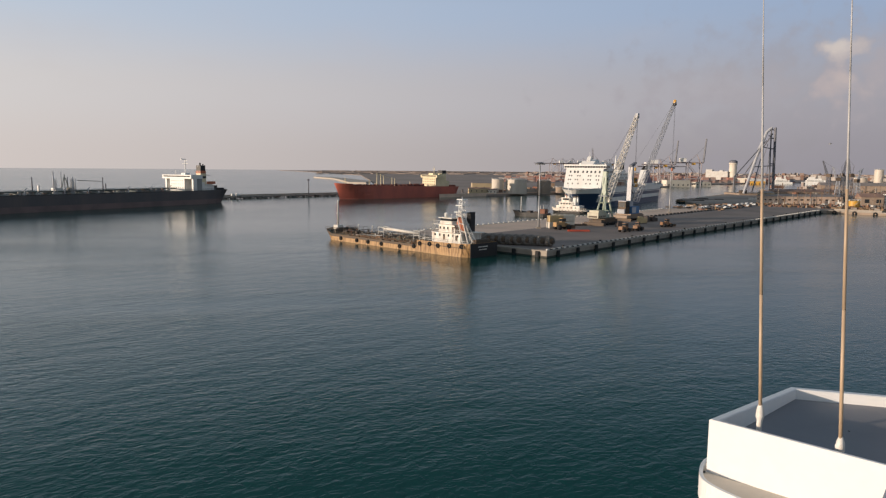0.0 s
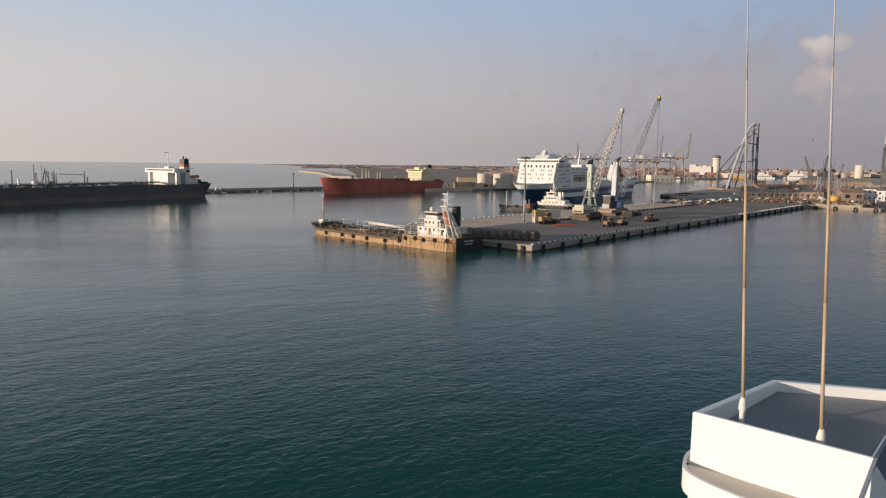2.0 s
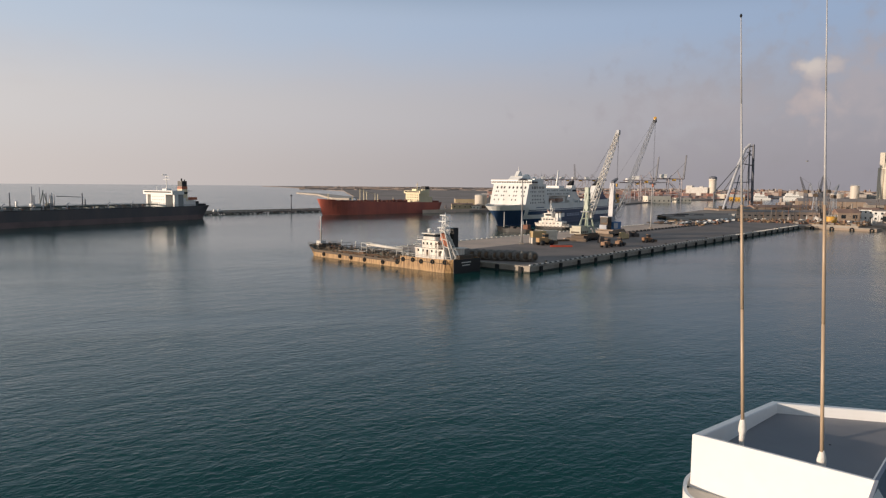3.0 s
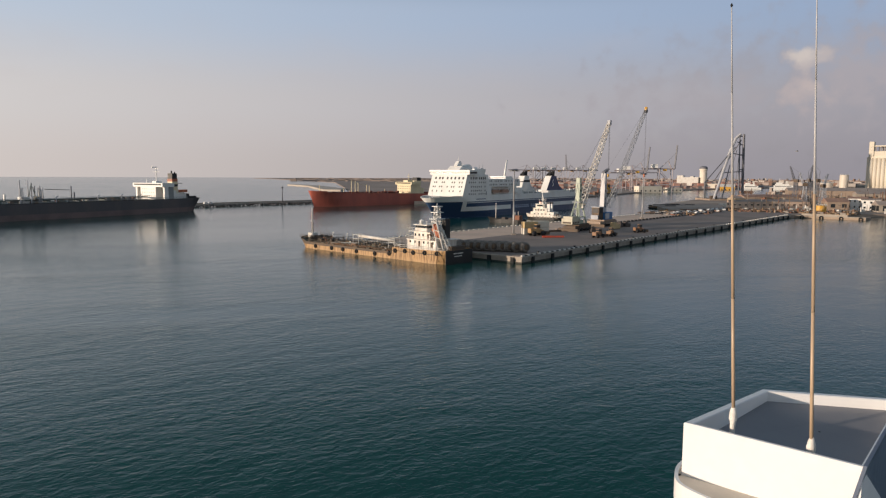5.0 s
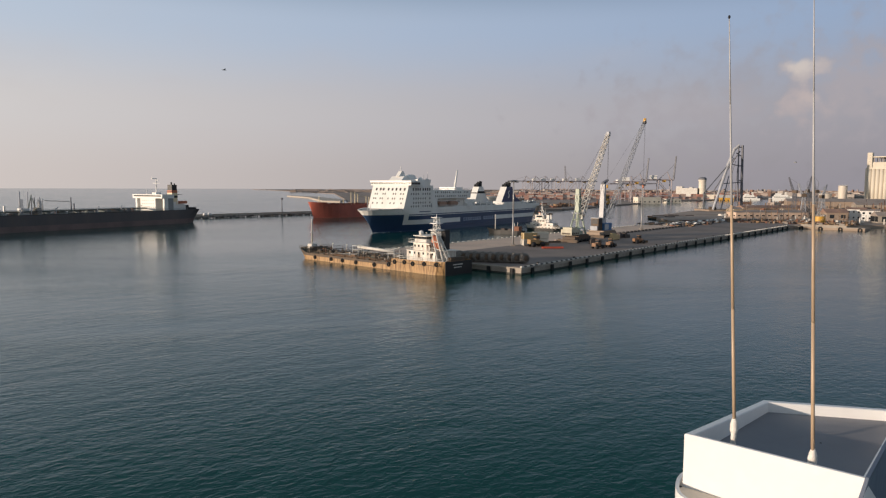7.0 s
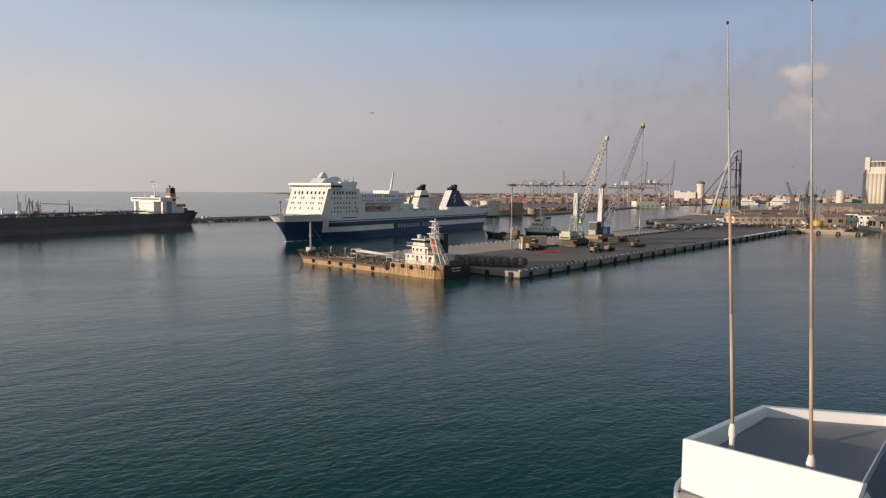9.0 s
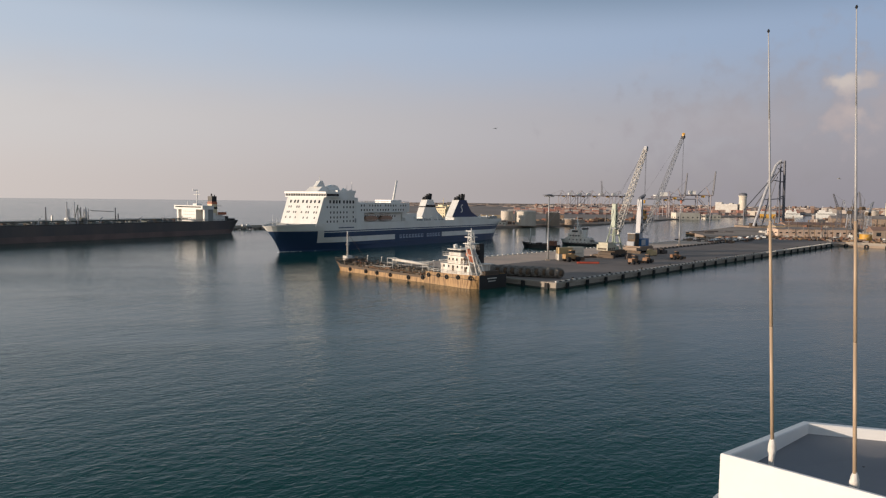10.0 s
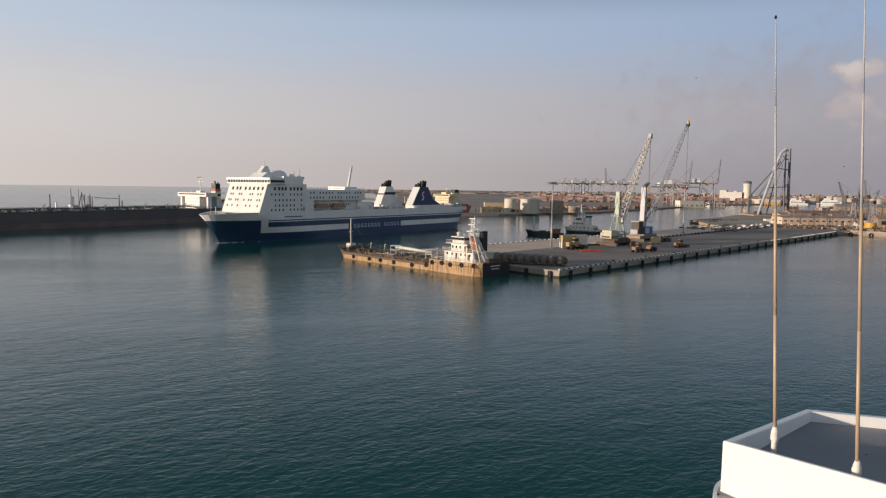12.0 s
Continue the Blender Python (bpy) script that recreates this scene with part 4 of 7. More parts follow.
    # bow gear
    rods("jackstaff", f, M_WHITE, ((-4, 0, 12.4), (-4, 0, 18), 0.12, 0.06), ((-1.5, 0, 12.4), (-1.5, 0, 16), 0.2, 0.15))
    boxed("windlass", f, M_SHIPGREY, (1.5, 4.5, -3, 3, 12.2, 13.3))
    boxed("bow_bulwark", f, M_WHITE, (9, 11.6, -11.2, 11.2, 12.2, 13.3))
    # foam at the stem
    bm = bmesh.new()
    rng = random.Random(2)
    for i in range(70):
        x = rng.uniform(-1, 34) if i > 25 else rng.uniform(-1.5, 6)
        y = -(0.4 + x * 0.30 + rng.uniform(-0.5, 0.9))
        r = rng.uniform(0.15, 0.5)
        turned(bm, [(r, 0.03), (r * 0.8, 0.10), (r * 0.3, 0.15)], 7, (x, y, 0))
    tagged(part("bow_foam", bm, M_FOAM, f), kind="stuff")
    return f


FERRY = ferry()


# ---------------------------------------------------------------- moored ships
def bunker_ship():
    s = thing("bunker_tanker", along(-46.6 + 4.5, 243.3 + 4.7, 0.722, -0.692), "small rust-streaked bunker tanker moored at the quay end", "ship")
    # x from 5 m abaft the stem, near side at negative y
    L_, B = 74.0, 13.0
    bm = bmesh.new()
    hull(bm, L_, B, [-0.6, 0.4, 1.0, 1.6, 1.9], [(0, 3.6), (5.5, 3.2), (8, 2.4), (51.9, 2.2), (52.0, 3.7), (63, 3.8), (74, 4.1)], 2, 0.06,
         lambda x, z: 1 if z < -0.2 or (x < 51.9 and z > 1.55) else 0, [0, 0.5, 1.2, 2.2, 3.8, 5.5, 8, 11, 15, 22, 30, 38, 46, 51.9, 52.0, 57, 63, 68, 71, 73, 74], entry=(0.075, 0.12), rake=0.6, counter=0.8, sharp=0.5)
    h = part("hull", bm, [M_RUST, M_RUSTDARK, M_DECKGREEN], s, "rust-streaked ochre hull")
    h.matrix_basis = pose(-5, 0, 0)
    # black sheet puts the shade of the stern's unlit end into its colour
    boxed("transom", h, M_HULLBLACK, (74.0, 74.12, -5.9, 5.9, -0.4, 4.05))
    boxed("stern_marking", h, M_KERB, (74.13, 74.17, -2.6, 1.6, 2.9, 3.2), (74.13, 74.17, -2.2, 1.2, 2.1, 2.35))
    boxed("rubbing_strake", h, M_RUSTDARK, (7, 51.8, -6.60, -6.45, 1.45, 2.24), (52, 73, -6.6, -6.4, 2.6, 2.8))
    bm = bmesh.new()
    for i in range(20):
        box(bm, 52.6 + i * 1.02, 52.68 + i * 1.02, -6.56, -6.46, 0.8, 3.6)
    part("hull_rib", bm, M_RUST, h)
    bm = bmesh.new()
    for i in range(12):
        a, b = 2 * math.pi * i / 12, 2 * math.pi * (i + 1) / 12
        rod(bm, (0.5 * math.cos(a), 0, 0.5 * math.sin(a)), (0.5 * math.cos(b), 0, 0.5 * math.sin(b)), 0.24, n=6)
    tyre = mesh("tyre", bm, M_BLACK, True)
    pieces("tyre", tyre, h, [pose(x + 5, -6.75, z) for x, z in ((8, 1.1), (17, 1.1), (23, 1.1), (30, 1.0), (39, 1.0), (45.8, 1.6), (48.5, 2.7), (52.8, 2.9), (56.4, 2.7), (61.2, 3.0), (66.2, 3.2))])
    # foredeck mast and house
    fm = rods("foremast", s, M_CRANEWHITE, ((-2.6, 0, 3), (-2.6, 0, 13.8), 0.42, 0.22), ((-2.6, -0.9, 9), (-2.6, 0.9, 9), 0.12))
    boxed("forecastle_house", s, M_CRANEWHITE, (-3.8, -1.2, -1.2, 1.2, 2.8, 4.8))
    boxed("windlass", s, M_RUSTDARK, (-0.9, 0.6, -2, 2, 2.8, 3.9))
    # cargo deck
    boxed("deck_trunk", s, M_DECKGREEN, (3.5, 45, -4.2, 4.2, 1.4, 2.4))
    bm = bmesh.new()
    for y, z in ((-2.4, 2.8), (-1.6, 2.8), (-0.4, 3.0), (0.8, 2.9), (2.2, 2.8)):
        rod(bm, (3.5, y, z), (45, y, z), 0.16, n=6)
    for x in range(4, 45, 4):
        box(bm, x, x + 0.25, -3, 3, 2.4, 2.75)
    part("cargo_pipe", bm, M_PIPEDARK, s)
    rng = random.Random(9)
    bm = bmesh.new()
    for i in range(90):
        x, y = rng.uniform(3.5, 45), rng.uniform(-5.2, 5)
        a, b, c = rng.uniform(0.15, 0.6), rng.uniform(0.15, 0.6), rng.uniform(0.3, 1.3)
        z = 2.4 if abs(y) < 4.2 else 1.5
        box(bm, x, x + a, y, y + b, z, z + c)
    tagged(part("valve_gear", bm, M_CLUTTER, s, "rusty valves and deck gear"), kind="stuff")
    # white gangway pipe bridge
    bm = bmesh.new()
    rod(bm, (26.0, -2.2, 5.6), (43.5, -2.2, 5.1), 0.5, n=10)
    part("hose_boom", bm, M_CRANEWHITE, s, "white horizontal hose boom", True)
    for x0 in (24.5, 42):
        bm = bmesh.new()
        for x in (x0, x0 + 2.8):
            for y in (-3.4, -1.0):
                rod(bm, (x, y, 2.3), (x, y, 6.0), 0.12, n=4)
        for z in (4.6, 6.0):
            for y in (-3.4, -1.0):
                rod(bm, (x0, y, z), (x0 + 2.8, y, z), 0.1, n=4)
            for x in (x0, x0 + 2.8):
                rod(bm, (x, -3.4, z), (x, -1.0, z), 0.1, n=4)
        part("hose_rack", bm, M_CRANEWHITE, s)
    # stores, lockers and tank hatches along the deck
    for x, y, r in ((7, -3.2, 0.7), (12.5, -3.0, 0.6), (19, -3.2, 0.7), (24.5, -3.0, 0.6), (36, -3.4, 0.7)):
        bm = bmesh.new()
        turned(bm, [(r, 0), (r, 0.9), (r * 1.15, 0.95), (r * 1.15, 1.1), (r * 0.4, 1.25)], 12, (x, y, 2.4))
        part("tank_hatch", bm, M_RUSTDARK, s)
    for x, y, l in ((9.5, -5.4, 1.6), (15, -5.3, 1.2), (27, -5.4, 1.8), (33.5, -5.4, 1.4), (41, -5.3, 1.6)):
        boxed("deck_locker", s, M_PIPEDARK, (x, x + l, y, y + 0.8, 1.5, 2.5))
    for x in (6, 14, 22, 30, 38):
        rods("vent_post", s, M_CRANEWHITE, ((x, 2.6, 2.4), (x, 2.6, 5.2), 0.12), ((x, 2.6, 5.2), (x + 0.5, 2.6, 5.3), 0.18))
    railing("side_rail", s, M_PIPEDARK, 3, 46, -6.2, 2.1, 2.0, 1.0, 0.06)
    railing("side_rail", s, M_PIPEDARK, 3, 46, 6.2, 2.1, 2.0, 1.0, 0.06)
    railing("poop_rail", s, M_CRANEWHITE, 48, 68, -6.1, 3.7, 2.0, 1.0, 0.06)
    bm = bmesh.new()
    rod(bm, (12, -4.5, 2.6), (28, -4.5, 3.4), 0.14, n=5)
    rod(bm, (14, 3.5, 3.2), (40, 3.5, 3.6), 0.14, n=5)
    part("catwalk", bm, M_SHIPGREY, s)
    # forecastle: rails, bitts and a dark breakwater
    railing("bow_rail", s, M_PIPEDARK, -4, 3, -4.6, 3.2, 1.2, 1.1, 0.07)
    railing("bow_rail", s, M_PIPEDARK, -4, 3, 4.6, 3.2, 1.2, 1.1, 0.07)
    boxed("breakwater_plate", s, M_RUSTDARK, (2.6, 2.9, -5.2, 5.2, 2.2, 3.6))
    for x in (-1.8, 1.2):
        for y in (-3.6, 3.2):
            rods("bitt", s, M_HULLBLACK, ((x, y, 2.8), (x, y, 3.9), 0.28), ((x + 0.8, y, 2.8), (x + 0.8, y, 3.9), 0.28), n=8)
    rods("mast_stay", s, M_RUSTDARK, ((-2.6, 0, 13.2), (3.2, -4.8, 2.6), 0.05), ((-2.6, 0, 13.2), (3.2, 4.8, 2.6), 0.05), n=4)
    # transverse walkways over the cargo deck
    for x in (8, 18, 31, 39):
        bm = bmesh.new()
        box(bm, x, x + 0.9, -5.6, 5.6, 3.5, 3.6)
        for y in (-5.5, -2.7, 0, 2.7, 5.5):
            rod(bm, (x, y, 2.0), (x, y, 4.6), 0.07, n=4)
            rod(bm, (x + 0.9, y, 2.0), (x + 0.9, y, 4.6), 0.07, n=4)
        rod(bm, (x, -5.5, 4.6), (x, 5.5, 4.6), 0.06, n=4)
        part("walkway", bm, M_PIPEDARK, s)
    # deck house, three tiers
    d = boxed("deck_house", s, M_STAINEDWHITE, (48.6, 60.6, -4.6, 4.6, 3.2, 6.6), (50.6, 57.4, -3.7, 3.7, 6.6, 8.9), (49.6, 57.6, -5.0, 5.0, 8.9, 9.05), (48.8, 61.6, -5.3, 5.3, 6.5, 6.62))
    w = boxed("wheelhouse", s, M_STAINEDWHITE, (50.9, 55.8, -3.4, 3.4, 9.05, 9.9), (50.5, 56.2, -3.8, 3.8, 10.8, 11.0), (51.0, 55.7, -3.3, 3.3, 9.9, 10.8))
    d.matrix_basis = w.matrix_basis = pose(3.2, 0, 0)
    boxed("door", d, M_RUSTDARK, (53.4, 54.2, -4.64, -4.58, 4.3, 6.0))
    boxed("door", d, M_RUSTDARK, (58.6, 59.5, -4.64, -4.58, 4.3, 6.0))
    boxed("door", d, M_RUSTDARK, (56.2, 57.0, -3.74, -3.68, 6.7, 8.4))
    railing("bridge_rail", s, M_CRANEWHITE, 52.9, 60.7, -4.9, 9.05, 1.3, 1.0, 0.05)
    for k in range(5):
        rods("stanchion", d, M_CRANEWHITE, ((49.2 + 3.0 * k, -5.15, 3.7), (49.2 + 3.0 * k, -5.15, 6.5), 0.09), n=5)
    for x, y, h in ((52.0, -2.6, 1.3), (53.4, 1.2, 1.9), (54.6, -2.2, 1.0), (55.2, 2.4, 2.6)):
        rods("roof_aerial", w, M_CRANEWHITE, ((x, y, 11.0), (x, y, 11.0 + h), 0.09), ((x - 0.4, y, 11.0 + h * 0.8), (x + 0.4, y, 11.0 + h * 0.8), 0.06), n=5)
    for x, y in ((57.8, -3.6), (59.2, -3.8), (60.2, -2.6)):
        rods("vent_cowl", d, M_RUSTDARK, ((x, y, 6.6), (x, y, 8.0), 0.22), ((x, y, 8.0), (x - 0.5, y, 8.3), 0.32), n=8)
    boxed("wheelhouse_glass", w, M_GLASS, (50.96, 55.74, -3.34, 3.34, 9.98, 10.72))
    bm = bmesh.new()
    box(bm, -0.3, 0.3, -0.04, 0.04, -0.35, 0.35)
    win = mesh("window", bm, M_GLASS)
    pieces("window", win, d, [pose(50 + 1.9 * i, -4.62, 5.8) for i in range(6)] + [pose(51.3 + 1.6 * i, -3.72, 7.9) for i in range(3)] + [pose(49.38, y, 5.8, 0, 0, 90) for y in (-3, -1, 1, 3)] + [pose(50.58, y, 7.9, 0, 0, 90) for y in (-3, -1, 1, 3)])
    bm = bmesh.new()
    turned(bm, [(0.3, 0), (0.65, 0.3), (0.75, 0.75), (0.5, 1.2), (0.2, 1.4)], 12, (51.8, -1.5, 11.0))
    part("radome", bm, M_WHITE, w, smooth=True)
    bm = bmesh.new()
    lattice(bm, (60.0, 0, 9.3), (60.0, 0, 16.6), 2.0, 1.1, 6, 0.13, up=(1, 0, 0))
    for z, k in ((12.6, 1.7), (14.6, 1.4), (16.4, 1.2)):
        box(bm, 60.0 - k, 60.0 + k, -k, k, z, z + 0.2)
    rod(bm, (60.0, 0, 16.6), (60.0, 0, 17.4), 0.1, n=5)
    part("lattice_mast", bm, M_WHITE, s, "white lattice radar mast")
    boxed("funnel", s, M_HULLBLACK, (59.6, 61.2, 2.6, 4.6, 3.6, 12.6), label="black funnel")
    bm = bmesh.new()
    lattice(bm, (66.8, -2.5, 3.9), (61.5, -2.5, 13.2), 1.6, 1.0, 5, 0.15, up=(0, 1, 0))
    part("stores_crane", bm, M_CRANEWHITE, s, "white lattice crane arm")
    bm = bmesh.new()
    prism(bm, [(61.6, 9.6), (62.4, 11.6), (63.4, 11.2), (65.0, 7.6), (64.0, 7.4)], -4.2, -3.2)
    bmesh.ops.bevel(bm, geom=bm.edges[:], offset=0.2, segments=1, affect="EDGES")
    part("rescue_boat", bm, M_ORANGE, s, "faded orange rescue boat")
    boxed("engine_casing", s, M_RUSTDARK, (66.7, 68.2, -2.5, 3.8, 3.7, 5.0))
    rods("davit_frame", s, M_CRANEWHITE, ((67.6, -5.2, 3.9), (64.2, -4.6, 12.0), 0.2), ((65.4, -5.2, 3.9), (62.2, -4.6, 12.4), 0.2), ((64.2, -4.6, 12.0), (62.2, -4.6, 12.4), 0.18), ((66.6, -5.0, 7.2), (64.4, -5.0, 7.6), 0.14), ((65.6, -4.8, 9.4), (63.4, -4.8, 9.8), 0.14), n=5)
    railing("house_rail", s, M_CRANEWHITE, 52.2, 64.6, -5.1, 6.65, 1.6, 1.0, 0.05)
    rng = random.Random(41)
    for k in range(7):
        y = -4.6 + 1.5 * k
        rods("deck_pipe", s, rng.choice((M_RUSTDARK, M_SHIPGREY, M_HULLBLACK, M_BROWN)), ((9 + rng.uniform(0, 6), y, 2.35), (50 - rng.uniform(0, 5), y + 0.2, 2.35), rng.uniform(0.14, 0.26)), n=8)
    for k in range(34):
        x, y = rng.uniform(9, 50), rng.uniform(-5.2, 4.5)
        h = rng.uniform(0.5, 1.7)
        if rng.random() < 0.5:
            rods("deck_valve", s, rng.choice((M_RUSTDARK, M_HULLBLACK, M_BROWN, M_CRANEWHITE)), ((x, y, 1.7), (x, y, 1.9 + h), 0.16), ((x - 0.35, y, 1.9 + h), (x + 0.35, y, 1.9 + h), 0.12), n=6)
        else:
            boxed("deck_fitting", s, rng.choice((M_RUSTDARK, M_HULLBLACK, M_DECKGREEN, M_BROWN)), (x, x + rng.uniform(0.7, 2.4), y, y + rng.uniform(0.5, 1.4), 1.7, 1.9 + h * 0.8))


bunker_ship()


def crude_tanker():
    s = thing("crude_tanker", along(-164 - 0.5 * 235, 473 - 0.866 * 235, 0.5, 0.866) @ pose(0, 15, 0), "large black crude tanker moored at the jetty", "ship")
    L_, B = 242.0, 30.0
    bm = bmesh.new()
    # brown below 3.2 m paints the hull's reflection onto its own side
    hull(bm, L_, B, [-0.8, 1.0, 3.2, 6.0], [(0, 10.5), (60, 9.3), (200, 9.0), (242, 9.4)], 2, 0.08, lambda x, z: 1 if z < 3.2 else 0,
         [0, 1, 2, 4, 7, 11, 16, 24, 34, 48, 70, 100, 130, 160, 190, 210, 222, 232, 238, 242], entry=(0.12, 0.2), rake=2, counter=3.5, sharp=0.6)
    part("hull", bm, [M_TANKERHULL, M_BOOTREFLECT, M_TANKERDECK], s, "black hull with a brown reflection painted along its foot")
    # accommodation: T-shaped front
    a = boxed("accommodation", s, M_WHITE, (210, 220, -7.5, 7.5, 8.8, 17.2), (209.6, 219, -14.8, 14.8, 17.0, 19.6), (220.01, 227, -7, 7, 8.8, 14.5))
    boxed("wing_prop", a, M_WHITE, (211.5, 214.5, -14.4, -12.8, 8.8, 17.0))
    boxed("wing_prop", a, M_WHITE, (211.5, 214.5, 12.8, 14.4, 8.8, 17.0))
    boxed("side_block", a, M_SHIPGREY, (215.5, 220, -12.7, -7.6, 8.8, 17.0))
    boxed("side_block", a, M_SHIPGREY, (215.5, 220, 7.6, 12.7, 8.8, 17.0))
    boxed("bridge_glass", a, M_GLASS, (209.52, 209.58, -13.5, 13.5, 18.2, 19.0))
    bm = bmesh.new()
    box(bm, -0.06, 0.06, -0.28, 0.28, -0.26, 0.26)
    win = mesh("window", bm, M_CABINGLASS)
    pieces("window", win, a, [pose(209.98, y, z) for z in (11, 13.4, 15.6) for y in (-5.5, -3.3, -1.1, 1.1, 3.3, 5.5)])
    bm = bmesh.new()
    rod(bm, (217, 0, 19.6), (217, 0, 30), 0.4, 0.25, n=8)
    rod(bm, (217, -3.4, 27), (217, 3.4, 27), 0.18, n=5)
    rod(bm, (217, -2.4, 29), (217, 1.0, 29), 0.16, n=5)
    rod(bm, (213.6, 0, 30), (217.4, 0, 30), 0.3, n=5)
    rod(bm, (213.8, 0, 29.2), (213.8, 0, 31), 0.14, n=5)
    rod(bm, (211.5, 3, 19.6), (211.5, 3, 22.4), 0.16, n=5)
    box(bm, 215, 219, -2, 2, 19.6, 20.8)
    part("radar_mast", bm, M_WHITE, a)
    f = boxed("funnel", s, M_CREAM, (227.5, 232, -2.4, 2.4, 9, 22.0), label="cream funnel with black top")
    boxed("funnel_top", f, M_HULLBLACK, (227.7, 231.8, -2.2, 2.2, 22.0, 26.0))
    boxed("funnel_band", f, M_HULLBLACK, (227.4, 232.1, -2.5, 2.5, 17.0, 18.6))
    boxed("funnel_band", f, M_ORANGE, (227.45, 232.05, -2.45, 2.45, 20.4, 22.2))
    boxed("funnel_platform", f, M_HULLBLACK, (231.9, 235.5, -2.8, 2.8, 19.0, 19.3), (226.8, 227.4, -2.8, 2.8, 21.4, 21.7))
    for x, y, top, r in ((228.6, -0.9, 27.4, 0.4), (229.8, 0.8, 27.8, 0.5), (231.0, -0.8, 27.0, 0.4)):
        rods("exhaust_pipe", f, M_HULLBLACK, ((x, y, 26.0), (x, y, top), r), n=8)
    boxed("lifeboat_frame", s, M_ORANGE, (228, 234, -9.6, -7.6, 13.2, 15.0))
    boxed("aft_house", s, M_WHITE, (223.01, 234, -8, 8, 8.8, 12.5), (233, 236, -4, 4, 12.5, 13.2))
    boxed("mooring_gear", s, M_HULLBLACK, (236, 243, -8, 8, 9.0, 10.4), (239, 241, -3, 3, 10.4, 12))
    # deck pipes, manifold posts, hose cranes
    bm = bmesh.new()
    for y in (-3, -1.5, 0, 1.5, 3):
        rod(bm, (20, y, 10.5), (207, y, 10.5), 0.4, n=6)
    for x in range(24, 194, 9):
        box(bm, x, x + 0.5, -4.5, 4.5, 9, 10.2)
    part("deck_pipe", bm, M_TANKERDECK, s)
    # pale lattice supports, foam monitors and a walkway along the deck
    for x in (60, 84, 108, 124, 130, 144, 170, 186, 200):
        rods("foam_monitor", s, M_CRANEPALE, ((x, -5.5, 8.9), (x, -5.5, 12.0), 0.3), ((x, -5.5, 12.0), (x + 1.4, -5.5, 12.7), 0.25), n=6)
    boxed("walkway", s, M_SHIPGREY, (22, 208, -5.0, -4.2, 11.4, 11.6))
    for x in (126, 136):
        bm = bmesh.new()
        lattice(bm, (x, -3, 8.8), (x, -3, 17.5), 1.6, 1.0, 6, 0.14, up=(1, 0, 0))
        part("hose_tower", bm, M_CRANEPALE, s, "pale lattice hose tower")
    rods("deck_line", s, M_HULLBLACK, ((12, -14.9, 9.15), (228, -14.9, 9.05), 0.16), n=5)
    railing("deck_rail", s, M_SHIPGREY, 10, 230, -14.4, 9.0, 3.5, 1.3, 0.09)
    rng = random.Random(4)
    bm = bmesh.new()
    for i in range(110):
        x, y = rng.uniform(30, 194), rng.uniform(-12, 12)
        w, h = rng.uniform(0.6, 3.0), rng.uniform(0.5, 1.9)
        box(bm, x, x + w, y, y + w * rng.uniform(0.4, 1), 8.9, 9.0 + h)
    tagged(part("deck_gear", bm, M_CLUTTER, s, "hatches and valves on deck"), kind="stuff")
    for x, h, r in ((116, 18.6, 0.4), (128, 21.8, 0.42), (132.5, 21.6, 0.3), (134.5, 20, 0.3), (136.2, 18.5, 0.35), (139.2, 18.6, 0.5), (140.8, 17.6, 0.4), (158, 18.2, 0.42), (159.8, 14.5, 0.5)):
        rods("king_post", s, M_CRANEPALE if x in (128, 132.5, 139.2, 140.8) else M_FAROFFSTEEL, ((x, 2, 8.8), (x, 2, h), r, r * 0.7))
    boxed("manifold_house", s, M_WHITE, (127, 131, -2, 3, 8.8, 12.4))
    boxed("crane_house", s, M_WHITE, (137.2, 138.6, -1.0, 1.0, 8.8, 16.0))
    boxed("vent_house", s, M_WHITE, (117.2, 118, -2, -1, 8.8, 14.0))
    bm = bmesh.new()
    rod(bm, (141, 0, 16.5), (156, 0, 15.8), 0.22, 0.16, n=6)
    rod(bm, (131, 0, 10), (133.5, 0, 20), 0.25, n=6)
    rod(bm, (136, 0, 10), (134.5, 1, 18), 0.25, n=6)
    box(bm, 135, 138, -1.5, 1.5, 9, 12.5)
    part("hose_crane", bm, M_TANKERDECK, s)


crude_tanker()


